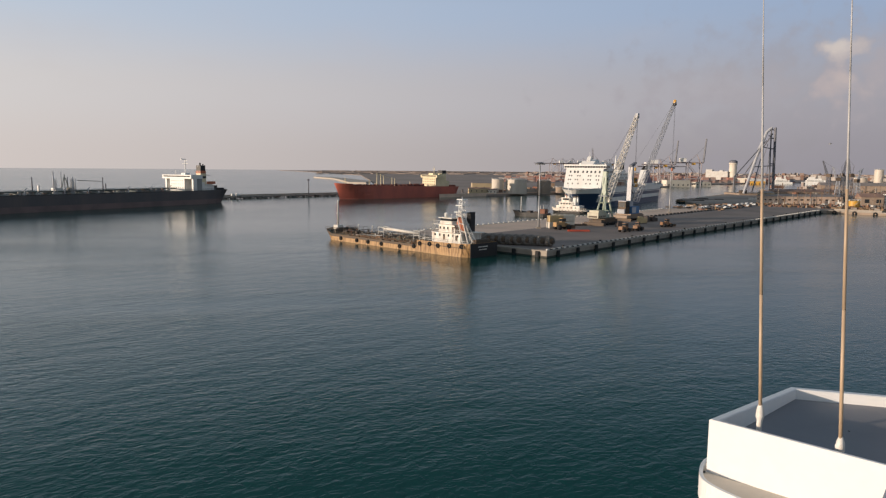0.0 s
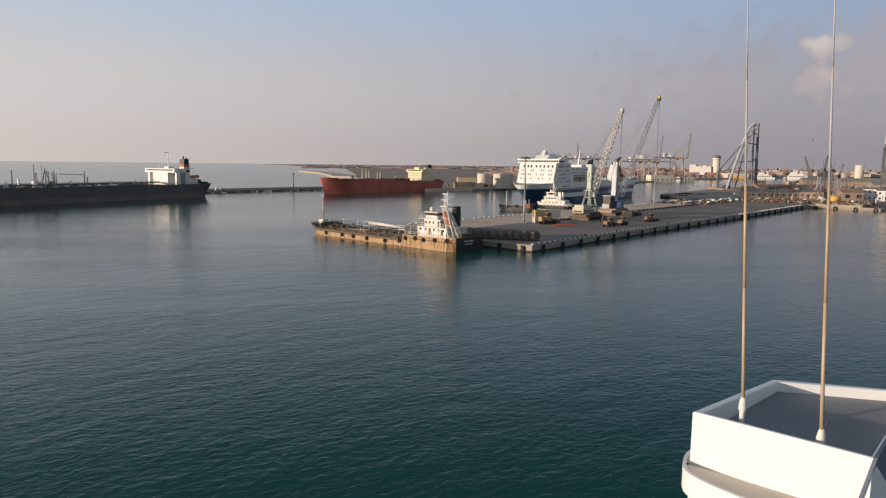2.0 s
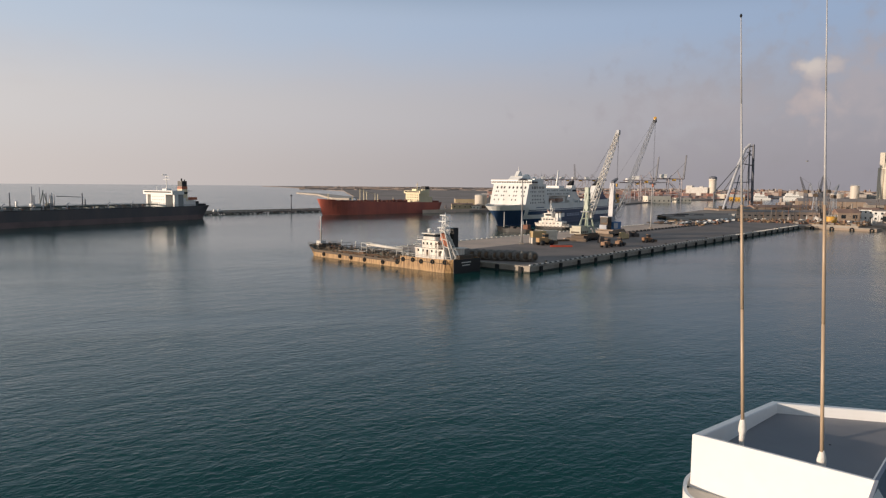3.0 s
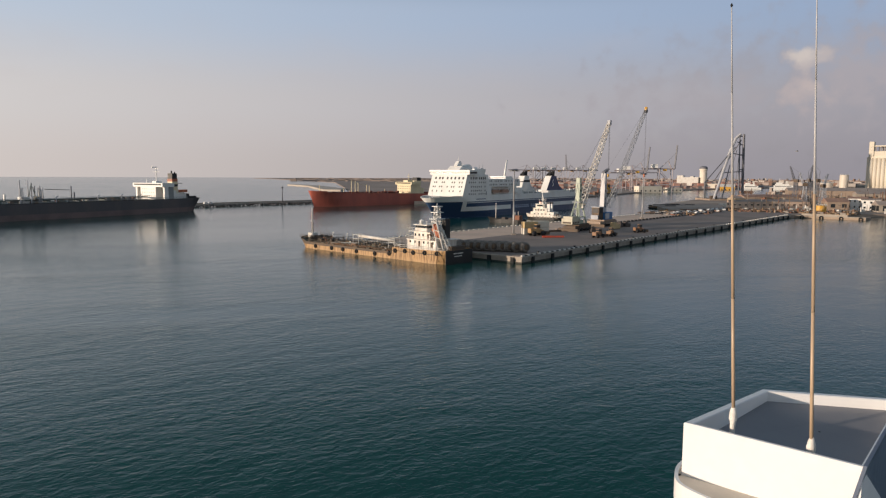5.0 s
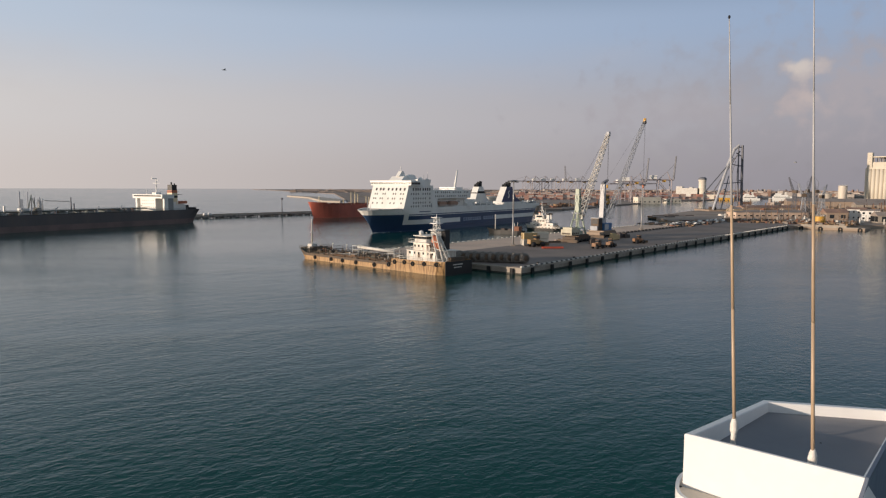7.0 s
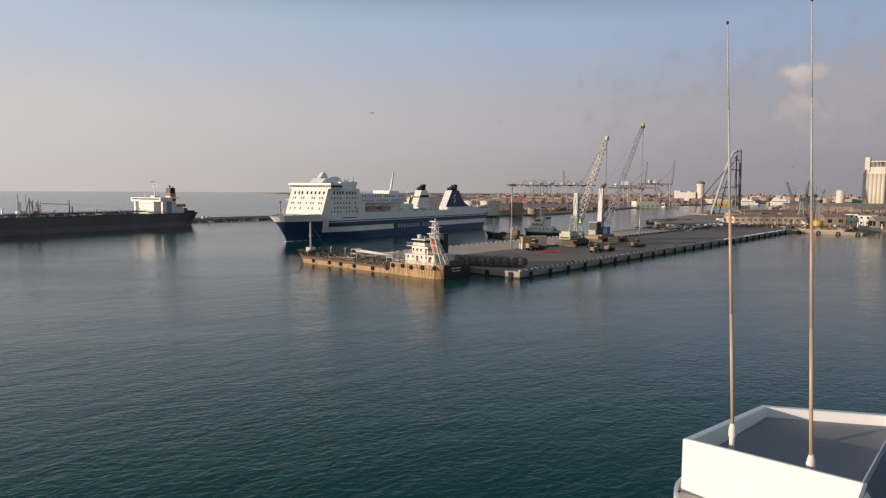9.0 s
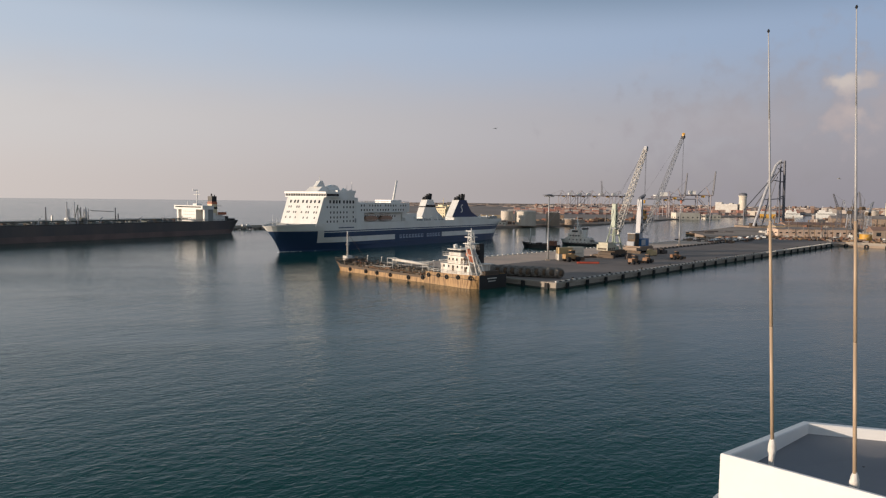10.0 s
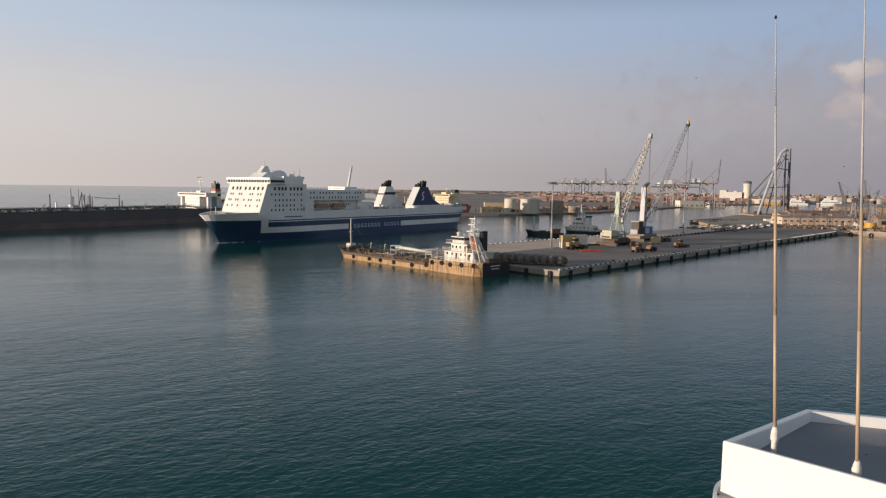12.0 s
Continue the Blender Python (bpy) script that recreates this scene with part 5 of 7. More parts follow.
def red_tanker():
    s = thing("red_tanker", along(-92 + 0.72 * 6, 536 + 0.694 * 6, 0.72, 0.694) @ pose(0, 11, 0), "red-hulled product tanker with cream bridge at the jetty", "ship")
    L_, B = 126.0, 22.0
    bm = bmesh.new()
    hull(bm, L_, B, [-0.8, 1.0, 3.0, 6.0], [(0, 13.0), (7, 12.4), (13, 11.0), (60, 10.2), (100, 9.4), (126, 9.0)], 1, 0.10, lambda x, z: 0,
         [0, 0.6, 1.5, 3, 5, 7, 10, 13, 18, 26, 36, 50, 66, 82, 95, 104, 112, 119, 123, 126], entry=(0.13, 0.22), rake=4.5, counter=6, sharp=0.6)
    part("hull", bm, [M_RED, M_REDDECK], s, "red lead painted hull")
    boxed("forecastle", s, M_RED, (3.5, 10, -5, 5, 11.2, 12.4))
    a = boxed("accommodation", s, M_CREAM, (96, 107, -9.0, 9.0, 9.2, 17.2), (95.4, 106, -10.9, 10.9, 17.0, 19.4), (107.01, 114, -7, 7, 9.2, 14), (98, 104, -3, 3, 19.4, 21))
    boxed("bridge_glass", a, M_GLASS, (95.32, 95.38, -9.5, 9.5, 18.0, 18.9))
    bm = bmesh.new()
    box(bm, -0.06, 0.06, -0.4, 0.4, -0.35, 0.35)
    win = mesh("window", bm, M_GLASS)
    pieces("window", win, a, [pose(95.97, y, z) for z in (11.2, 13.5, 15.6) for y in (-7, -4.6, -2.3, 0, 2.3, 4.6, 7)])
    rods("radar_mast", a, M_CREAM, ((102, 0, 21), (102, 0, 27), 0.35, 0.2), ((102, -2, 24.5), (102, 2, 24.5), 0.18))
    f = boxed("funnel", s, M_CREAM, (109, 114, -3, 3, 9, 20.6), label="cream funnel with black cap")
    boxed("funnel_cap", f, M_HULLBLACK, (109.1, 113.9, -2.9, 2.9, 20.6, 23.4))
    boxed("mooring_gear", s, M_REDDECK, (116, 123, -6, 6, 8.8, 10.4))
    for x, h in ((38, 20.8), (42, 20.4), (45, 19), (54, 17.2), (57, 16.5), (74, 13.5), (6, 17.4), (30, 14)):
        rods("deck_mast", s, M_CREAM, ((x, 0.5, 9), (x, 0.5, h), 0.38, 0.28), n=6)
    rods("derrick", s, M_CREAM, ((38, 0.5, 20), (45, 0.5, 18.6), 0.2), n=5)
    rods("derrick", s, M_CREAM, ((44, 0.5, 18), (54, 0.5, 16.4), 0.2), n=5)
    bm = bmesh.new()
    for y in (-2.4, -0.8, 0.8, 2.4):
        rod(bm, (14, y, 11.3), (86, y, 10.8), 0.3, n=6)
    rng = random.Random(6)
    for i in range(60):
        x, y, w = rng.uniform(14, 86), rng.uniform(-8, 8), rng.uniform(0.6, 2.2)
        box(bm, x, x + w, y, y + w, 9.6, 10.6 + rng.uniform(0, 1.3))
    part("deck_gear", bm, M_REDDECK, s)


red_tanker()


def tug():
    s = thing("tug", along(65, 407, 0.86, -0.5) @ pose(-9, 0, 0) @ Matrix.Scale(1.02, 4), "white harbour tug with black hull in the inner basin", "tug")
    bm = bmesh.new()
    hull(bm, 22, 9.5, [-0.5, 0.5, 1.3], [(0, 3.4), (6, 2.6), (22, 2.0)], 1, 0.2, lambda x, z: 2 if z > 1.3 else 0, [0, 0.5, 1.2, 2.2, 3.5, 6, 10, 14, 18, 20.5, 22], entry=(0.3, 0.35), rake=1.2, counter=1, sharp=0.6)
    part("hull", bm, [M_HULLBLACK, M_SHIPGREY, M_STAINEDWHITE], s, "black hull with a white bulwark")
    bm = bmesh.new()
    slab(bm, [(2.6, -2.4), (4.4, -3.6), (17.4, -3.9), (17.4, 3.9), (4.4, 3.6), (2.6, 2.4)], 1.9, 4.3)
    slab(bm, [(3.2, -3.2), (15.8, -4.0), (15.8, 4.0), (3.2, 3.2)], 4.3, 4.42)
    slab(bm, [(4.4, -2.4), (5.2, -3.0), (13.0, -3.2), (13.0, 3.2), (5.2, 3.0), (4.4, 2.4)], 4.42, 6.4)
    slab(bm, [(4.0, -3.3), (13.4, -3.5), (13.4, 3.5), (4.0, 3.3)], 6.4, 6.52)
    slab(bm, [(5.6, -2.1), (6.6, -2.6), (10.4, -2.6), (11.0, -2.1), (11.0, 2.1), (10.4, 2.6), (6.6, 2.6), (5.6, 2.1)], 6.52, 8.7)
    slab(bm, [(5.3, -2.5), (11.3, -2.8), (11.3, 2.8), (5.3, 2.5)], 8.7, 8.9)
    slab(bm, [(7.4, -1.0), (9.8, -1.0), (9.8, 1.0), (7.4, 1.0)], 8.9, 10.0)
    d = part("deck_house", bm, M_STAINEDWHITE, s)
    boxed("wheelhouse_glass", d, M_GLASS, (6.7, 10.3, -2.66, 2.66, 7.5, 8.5), (5.52, 5.6, -1.9, 1.9, 7.5, 8.5))
    for k in range(4):
        boxed("window", d, M_GLASS, (5.6 + 1.7 * k, 6.5 + 1.7 * k, -3.26, -2.9, 5.1, 5.9))
    rods("mast", s, M_WHITE, ((9.0, 0, 9.7), (9.0, 0, 16.5), 0.32, 0.16), ((9.0, -1.6, 12.4), (9.0, 1.6, 12.4), 0.13), ((9.0, -1.1, 14.2), (9.0, 1.1, 14.2), 0.1), ((10.2, 0, 9.7), (9.1, 0, 13.6), 0.18))
    rods("rail", s, M_CRANEWHITE, ((4.3, -3.55, 5.9), (13.5, -3.8, 5.9), 0.06), ((4.8, -3.25, 8.2), (6.2, -3.25, 8.2), 0.06), *[((4.4 + 1.5 * k, -3.6, 4.8), (4.4 + 1.5 * k, -3.6, 5.9), 0.05) for k in range(7)])
    boxed("funnel", s, M_WHITE, (12.9, 14.5, -2.8, -1.2, 4.7, 9.0))
    boxed("funnel", s, M_WHITE, (12.9, 14.5, 1.2, 2.8, 4.7, 9.0))
    boxed("funnel_cap", s, M_HULLBLACK, (12.8, 14.6, -2.9, -1.1, 9.0, 9.9))
    boxed("funnel_cap", s, M_HULLBLACK, (12.8, 14.6, 1.1, 2.9, 9.0, 9.9))
    for k in range(5):
        boxed("window", d, M_GLASS, (5.4 + 2.3 * k, 6.0 + 2.3 * k, -4.0, -3.6, 2.9, 3.5))
    bm = bmesh.new()
    for i in range(12):
        a, c = 2 * math.pi * i / 12, 2 * math.pi * (i + 1) / 12
        rod(bm, (0.42 * math.cos(a), 0, 0.42 * math.sin(a)), (0.42 * math.cos(c), 0, 0.42 * math.sin(c)), 0.18, n=5)
    ty = mesh("tyre", bm, M_DUSTYTYRE, True)
    pieces("tyre", ty, s, [pose(5.4 + 2.0 * k, -4.85, 1.3) for k in range(8)])
    rods("fire_monitor", s, M_ORANGE, ((8.6, -1.6, 8.9), (8.6, -1.6, 10.0), 0.2), ((8.6, -1.6, 10.0), (7.4, -1.6, 10.5), 0.16), n=6)
    rods("mast_arm", s, M_WHITE, ((7.8, 0, 11.4), (10.4, 0, 11.4), 0.12), ((8.2, -0.9, 13.2), (9.8, 0.9, 13.2), 0.1), ((11.8, -2, 8.9), (11.8, -2, 12.4), 0.08), ((6.4, 1.6, 8.9), (6.4, 1.6, 11.6), 0.08), n=5)
    railing("deck_rail", s, M_CRANEWHITE, 15.6, 21.4, -4.0, 2.0, 1.4, 1.0, 0.06)
    boxed("towing_winch", s, M_RUSTDARK, (16.4, 18.8, -1.6, 1.6, 1.8, 3.2))
    b = thing("workboat", along(36, 377, 0.86, -0.5) @ pose(-5, 0, 0), "low black workboat with a white mast", "boat")
    bm = bmesh.new()
    hull(bm, 21, 6.5, [-0.5, 0.5, 1.0], [(0, 3.2), (4, 2.3), (21, 1.8)], 1, 0.2, lambda x, z: 0, [0, 0.5, 1.2, 2.4, 4, 8, 13, 18, 21], entry=(0.2, 0.3), rake=1.5, counter=1, sharp=0.7)
    part("hull", bm, [M_HULLBLACK, M_RUSTDARK], b)
    rods("mast", b, M_CRANEWHITE, ((3.6, 0, 1.8), (3.6, 0, 10.6), 0.30, 0.2))
    boxed("deck_gear", b, M_CLUTTER, (8, 10, -2, 2, 1.6, 3), (12, 14, -2, 1, 1.6, 2.8), (15, 18.5, -2.2, 2.2, 1.6, 4.2))
    rods("derrick", b, M_CRANEWHITE, ((15, 0, 1.8), (15, 0, 6), 0.2), ((16.5, 1, 4), (16.5, 1, 6.4), 0.15))


tug()


# ---------------------------------------------------------------- on the quay
def harbour_crane_green():
    c = thing("harbour_crane", pose(63.3, 297.4, 2.05, 0, 0, 49), "pale green mobile harbour crane with raised lattice boom", "crane", "mobile harbour cranes")
    boxed("chassis", c, M_RUSTDARK, (-7.5, 6.5, -3, 3, 1.0, 2.4), (-5, 4, -3.4, 3.4, 2.4, 3.2))
    for x in (-6.4, -4.6, -2.0, 2.0, 3.8, 5.6):
        rods("wheel", c, M_BLACK, ((x, -3.2, 0.75), (x, 3.2, 0.75), 0.75), n=12)
    boxed("outrigger", c, M_RUSTDARK, (-8.4, -7.4, -5, 5, 0.0, 1.3))
    boxed("outrigger", c, M_RUSTDARK, (6.5, 7.4, -5, 5, 0.0, 1.3))
    h = boxed("machine_house", c, M_CRANECREAM, (-9.6, -2.6, -2.6, 2.6, 3.2, 5.6), (-8.8, -4.2, -2.2, 2.2, 5.6, 6.5))
    for k in range(4):
        boxed("house_vent", h, M_RUSTDARK, (-9.0 + 1.5 * k, -8.1 + 1.5 * k, -2.66, -2.58, 3.5, 4.3))
    boxed("house_vent", h, M_RUSTDARK, (-9.66, -9.58, -2.0, 2.0, 3.5, 4.2))
    boxed("engine_deck", c, M_CRANEGREEN, (-2.5, 1.5, -1.8, 1.8, 3.2, 4.6))
    bm = bmesh.new()
    for sx, sy in ((-3.2, -2.4), (3.2, -2.4), (3.2, 2.4), (-3.2, 2.4)):
        rod(bm, (sx, sy, 3.0), (sx * 0.3, sy * 0.3, 13.5), 0.42, 0.34, n=6)
    for z, k in ((6, 0.78), (9.5, 0.55)):
        for a, b in (((-1, -1), (1, -1)), ((1, -1), (1, 1)), ((1, 1), (-1, 1)), ((-1, 1), (-1, -1))):
            rod(bm, (3.2 * k * a[0], 2.4 * k * a[1], z), (3.2 * k * b[0], 2.4 * k * b[1], z), 0.2, n=4)
    part("portal_leg", bm, M_CRANEGREEN, c)
    t = boxed("tower", c, M_CRANEGREEN, (-1.0, 1.0, -1.0, 1.0, 12.8, 20.6), (-0.85, 0.85, -0.85, 0.85, 20.6, 22.9))
    boxed("tower_window", t, M_GLASS, *[(-0.4, 0.4, s * 1.02 - 0.02, s * 1.02 + 0.02, z, z + 0.9) for s in (-1, 1) for z in (14.5, 17, 19.2)])
    boxed("platform", t, M_CRANEGREY, (-2, 2, -2, 2, 12.3, 12.6))
    boxed("platform", t, M_CRANEGREY, (-1.6, 1.6, -1.6, 1.6, 20.5, 20.65))
    cab = boxed("cab", c, M_CRANEWHITE, (1.3, 3.0, -1.6, 0.2, 9.8, 12.2))
    boxed("cab_glass", cab, M_GLASS, (3.0, 3.04, -1.5, 0.1, 10.6, 11.9), (1.6, 2.9, -1.64, -1.6, 10.7, 11.8))
    inv = pose(63.3, 297.4, 2.05, 0, 0, 49).inverted()
    foot, tip = inv @ Vector((64.6, 297.0, 13.6)), inv @ Vector((75.1, 294.6, 48.7))
    bm = bmesh.new()
    lattice(bm, foot, tip, 2.4, 1.2, 16, 0.19, up=(0, 1, 0))
    boom = part("boom", bm, M_CRANEWHITE, c, "white lattice boom")
    bm = bmesh.new()
    box(bm, tip.x - 0.7, tip.x + 0.7, tip.y - 0.6, tip.y + 0.6, tip.z - 1.2, tip.z + 0.7)
    part("boom_head", bm, M_CRANEGREY, boom)
    top = Vector((0, 0, 22.9))
    rods("stay", c, M_FAROFFSTEEL, (top, tip, 0.045), (top + Vector((0, 0.7, 0)), tip, 0.045), (top, Vector((-6, 0, 5.8)), 0.10), (tip, tip - Vector((0, 0, 22)), 0.06), (tip + Vector((0.5, 0, 0)), tip + Vector((0.5, 0, -22)), 0.06), n=4)
    rods("hook", c, M_YELLOW, (tip - Vector((-0.2, 0, 22)), tip - Vector((-0.2, 0, 23.4)), 0.45, 0.3))


def harbour_crane_blue():
    c = thing("harbour_crane", pose(81.5, 327, 2.05, 0, 0, 49), "grey harbour crane with blue slewing base and orange boom tip", "crane", "mobile harbour cranes")
    boxed("chassis", c, M_BROWNWALL, (-9, 8, -3.4, 3.4, 1.0, 2.6), (-6, 6, -3.8, 3.8, 2.6, 3.2))
    for x in (-7.8, -6.0, -4.2, 3.4, 5.2, 7.0):
        rods("wheel", c, M_BLACK, ((x, -3.6, 0.75), (x, 3.6, 0.75), 0.75), n=12)
    boxed("outrigger", c, M_RUSTDARK, (-10, -9, -6, 6, 0.0, 1.3))
    boxed("outrigger", c, M_RUSTDARK, (8, 9, -6, 6, 0.0, 1.3))
    boxed("slewing_base", c, M_CRANEBLUE, (-3.6, 3.6, -3.2, 3.2, 3.2, 6.6))
    h = boxed("machine_house", c, M_RUSTDARK, (-7.6, -3.7, -1.9, 1.9, 3.4, 9.0))
    boxed("house_roof", h, M_CRANEPALE, (-7.8, -3.6, -2.1, 2.1, 9.0, 9.3))
    boxed("house_opening", h, M_HULLBLACK, (-7.0, -4.4, -1.96, -1.88, 6.4, 8.5), (-7.66, -7.58, -1.5, 1.5, 6.4, 8.5))
    boxed("counterweight", h, M_CRANEGREY, (-8.6, -7.65, -1.8, 1.8, 3.4, 5.4))
    bm = bmesh.new()
    prism(bm, [(-1.6, 6.6), (1.4, 6.6), (0.8, 25.0), (-0.7, 25.0)], -1.1, 1.1)
    t = part("tower", bm, M_CRANEPALE, c, "tapered pale grey tower")
    boxed("base_plate", c, M_CRANEPALE, (-3.7, 0.2, -3.3, -3.2, 3.6, 6.2))
    boxed("tower_opening", t, M_GLASS, *[(-0.35, 0.35, -1.14, -1.08, z, z + 1.0) for z in (9, 12.5, 16)])
    bm = bmesh.new()
    prism(bm, [(-0.9, 25.0), (1.0, 25.0), (4.2, 26.8), (4.0, 27.4), (1.5, 26.6), (-0.6, 25.9)], -0.7, 0.7)
    part("tower_head", bm, M_FAROFFSTEEL, t)
    boxed("gallery", t, M_YELLOW, (1.2, 4.2, -1.8, 1.8, 15.6, 16.0), (1.2, 4.2, -1.8, -1.7, 16, 17.1), (1.2, 4.2, 1.7, 1.8, 16, 17.1))
    cab = boxed("cab", c, M_YELLOW, (1.6, 4.4, -1.2, 1.2, 17.2, 20.0))
    boxed("cab_glass", cab, M_GLASS, (4.4, 4.44, -1.1, 1.1, 17.8, 19.8), (2.0, 4.2, -1.24, -1.2, 18.2, 19.6))
    inv = pose(81.5, 327, 2.05, 0, 0, 49).inverted()
    foot, tip = inv @ Vector((83.9, 326.3, 11.0)), inv @ Vector((99.0, 322.1, 56.8))
    bm = bmesh.new()
    lattice(bm, foot, tip, 2.4, 1.0, 24, 0.125, up=(0, 1, 0))
    boom = part("boom", bm, M_CRANEGREY, c, "grey lattice boom")
    bm = bmesh.new()
    box(bm, tip.x - 0.55, tip.x + 0.55, tip.y - 0.5, tip.y + 0.5, tip.z - 0.5, tip.z + 0.9)
    rod(bm, tip + Vector((-0.9, -0.4, 0.6)), tip + Vector((0.9, 0.4, 0.6)), 0.5, n=10)
    part("boom_head", bm, M_YELLOW, boom, "orange boom head")
    bm = bmesh.new()
    rod(bm, tip + Vector((0, -0.6, -0.9)), tip + Vector((0, 0.6, -0.9)), 0.75, n=14)
    part("sheave", bm, M_HULLBLACK, boom, "dark boom sheave")
    top = Vector((3.9, 0, 27.2))
    rods("stay", c, M_FAROFFSTEEL, (top, tip, 0.04), (tip, tip - Vector((0, 0, 30)), 0.04), (tip + Vector((0.6, 0, 0)), tip + Vector((0.6, 0, -30)), 0.06), (Vector((-0.5, 0, 25.8)), Vector((-7, 0, 9.3)), 0.1), n=4)
    rods("ram", c, M_CRANEWHITE, ((1.5, 0, 8), foot.lerp(tip, 0.25), 0.3, 0.2))
    rods("hook", c, M_ORANGE, (tip - Vector((-0.3, 0, 30)), tip - Vector((-0.3, 0, 31.5)), 0.5, 0.3))


harbour_crane_green()
harbour_crane_blue()


def light_mast(x, y, top):
    m = thing("light_mast", pose(x, y, 2.05), "tall galvanised floodlight mast with a ring head", "street lamp", "floodlight masts on the quay")
    h = top - 2.05
    rods("pole", m, M_STEEL, ((0, 0, 0), (0, 0, h * 0.5), 0.42, 0.32), ((0, 0, h * 0.5), (0, 0, h), 0.32, 0.2), n=12)
    bm = bmesh.new()
    turned(bm, [(0.5, -0.4), (1.5, -0.15), (1.9, 0.1), (1.5, 0.3), (0.3, 0.5)], 18, (0, 0, h))
    ring = part("head_ring", bm, M_FAROFFSTEEL, m)
    bm = bmesh.new()
    box(bm, -0.28, 0.28, -0.22, 0.22, -0.55, -0.2)
    lamp = mesh("floodlight", bm, M_SHIPGREY)
    pieces("floodlight", lamp, ring, [pose(1.7 * math.cos(a), 1.7 * math.sin(a), h, 0, 0, math.degrees(a)) for a in [i * math.pi / 4 for i in range(8)]])
    boxed("base", m, M_CONCRETE, (-0.9, 0.9, -0.9, 0.9, 0, 0.6))


light_mast(32.4, 274.4, 28.0)
light_mast(118.0, 384.2, 27.0)


def rubber_fenders():
    """A row of large floating fenders laid up on the quay's corner."""
    a, b = Vector((9.120, 218.220, 2.050)), Vector((27.950, 212.070, 2.050))
    n = 9
    d = (b - a).normalized()
    side = Vector((-d.y, d.x, 0))
    rng = random.Random(3)
    bm = bmesh.new()
    prof = [(0.25, -2.6), (0.9, -2.3), (1.25, -1.6), (1.3, 0), (1.25, 1.6), (0.9, 2.3), (0.25, 2.6)]
    turned(bm, prof, 16)
    core = mesh("core", bm, M_RUSTDARK, True)
    bm = bmesh.new()
    for z in (-1.9, -1.3, -0.65, 0, 0.65, 1.3, 1.9):
        r = 1.46 if abs(z) < 1.5 else 1.18
        for i in range(18):
            p, q = 2 * math.pi * i / 18, 2 * math.pi * (i + 1) / 18
            rod(bm, (r * math.cos(p), r * math.sin(p), z), (r * math.cos(q), r * math.sin(q), z), 0.25, n=5)
    for i in range(12):
        p = 2 * math.pi * i / 12
        for z0, z1, r0, r1 in ((-2.3, -1.4, 1.0, 1.5), (-1.4, 1.4, 1.56, 1.56), (1.4, 2.3, 1.5, 1.0)):
            rod(bm, (r0 * math.cos(p), r0 * math.sin(p), z0), (r1 * math.cos(p + 0.26 * (z1 - z0)), r1 * math.sin(p + 0.26 * (z1 - z0)), z1), 0.17, n=5)
    net = mesh("tyre_net", bm, M_DUSTYTYRE, True)
    for i in range(n):
        p = a.lerp(b, i / (n - 1)) + side * rng.uniform(-0.4, 0.4)
        t = thing("floating_fender", Matrix.Translation((p.x, p.y, 2.05 + 1.64)) @ pose(0, 0, 0, 0, 0, math.degrees(math.atan2(side.y, side.x)) + 42 + rng.uniform(-9, 9)) @ pose(0, 0, 0, 0, 90, 0), "black rubber fender in a tyre net lying on the quay", "fender", "fenders laid up on the quay corner")
        pieces("core", core, t, [Matrix()])
        pieces("tyre_net", net, t, [Matrix()])


rubber_fenders()


def loader(m, label="brown wheel loader parked on the quay", body=M_BROWN):
    t = thing("wheel_loader", m, label, "loader", "machines on the quay")
    boxed("body", t, body, (-2.6, 0.4, -0.9, 0.9, 0.9, 2.2), (0.4, 2.2, -0.7, 0.7, 0.8, 1.6))
    cab = boxed("cab", t, body, (-0.6, 0.8, -0.75, 0.75, 2.2, 2.4), (-0.6, 0.8, -0.75, 0.75, 3.2, 3.4))
    boxed("cab_glass", cab, M_GLASS, (-0.55, 0.75, -0.7, 0.7, 2.4, 3.2))
    for x in (-1.6, 1.5):
        for y in (-1.1, 1.1):
            rods("wheel", t, M_BLACK, ((x, y - 0.3, 0.75), (x, y + 0.3, 0.75), 0.75), n=14)
    boxed("bucket", t, M_RUSTDARK, (2.4, 3.6, -1.4, 1.4, 0.3, 1.3))
    rods("lift_arm", t, body, ((0.6, -0.8, 1.9), (2.8, -0.8, 1.0), 0.16), ((0.6, 0.8, 1.9), (2.8, 0.8, 1.0), 0.16))


loader(Matrix.Translation((64.130, 263.650, 2.050)) @ pose(0, 0, 0, 0, 0, 40))
loader(Matrix.Translation((70.620, 269.630, 2.050)) @ pose(0, 0, 0, 0, 0, 55))
loader(Matrix.Translation((87.620, 288.320, 2.050)) @ pose(0, 0, 0, 0, 0, 20), "brown wheel loader standing apart on the asphalt")


def container(m, material, label, l=6.06, group="cargo on the quay"):
    t = thing("container", m, label, "container", group)
    b = boxed("body", t, material, (0, l, 0, 2.44, 0.12, 2.59))
    for y0, y1 in ((-0.05, 0.0), (2.44, 2.49)):
        bm = bmesh.new()
        for i in range(int(l / 0.5)):
            box(bm, 0.2 + i * 0.5, 0.45 + i * 0.5, y0, y1, 0.3, 2.4)
        part("corrugated_side", bm, material, b)
    for x in (0.0, l - 0.16):
        for y in (-0.04, 2.34):
            boxed("corner_post", b, material, (x - 0.02, x + 0.18, y, y + 0.14, 0, 2.62))


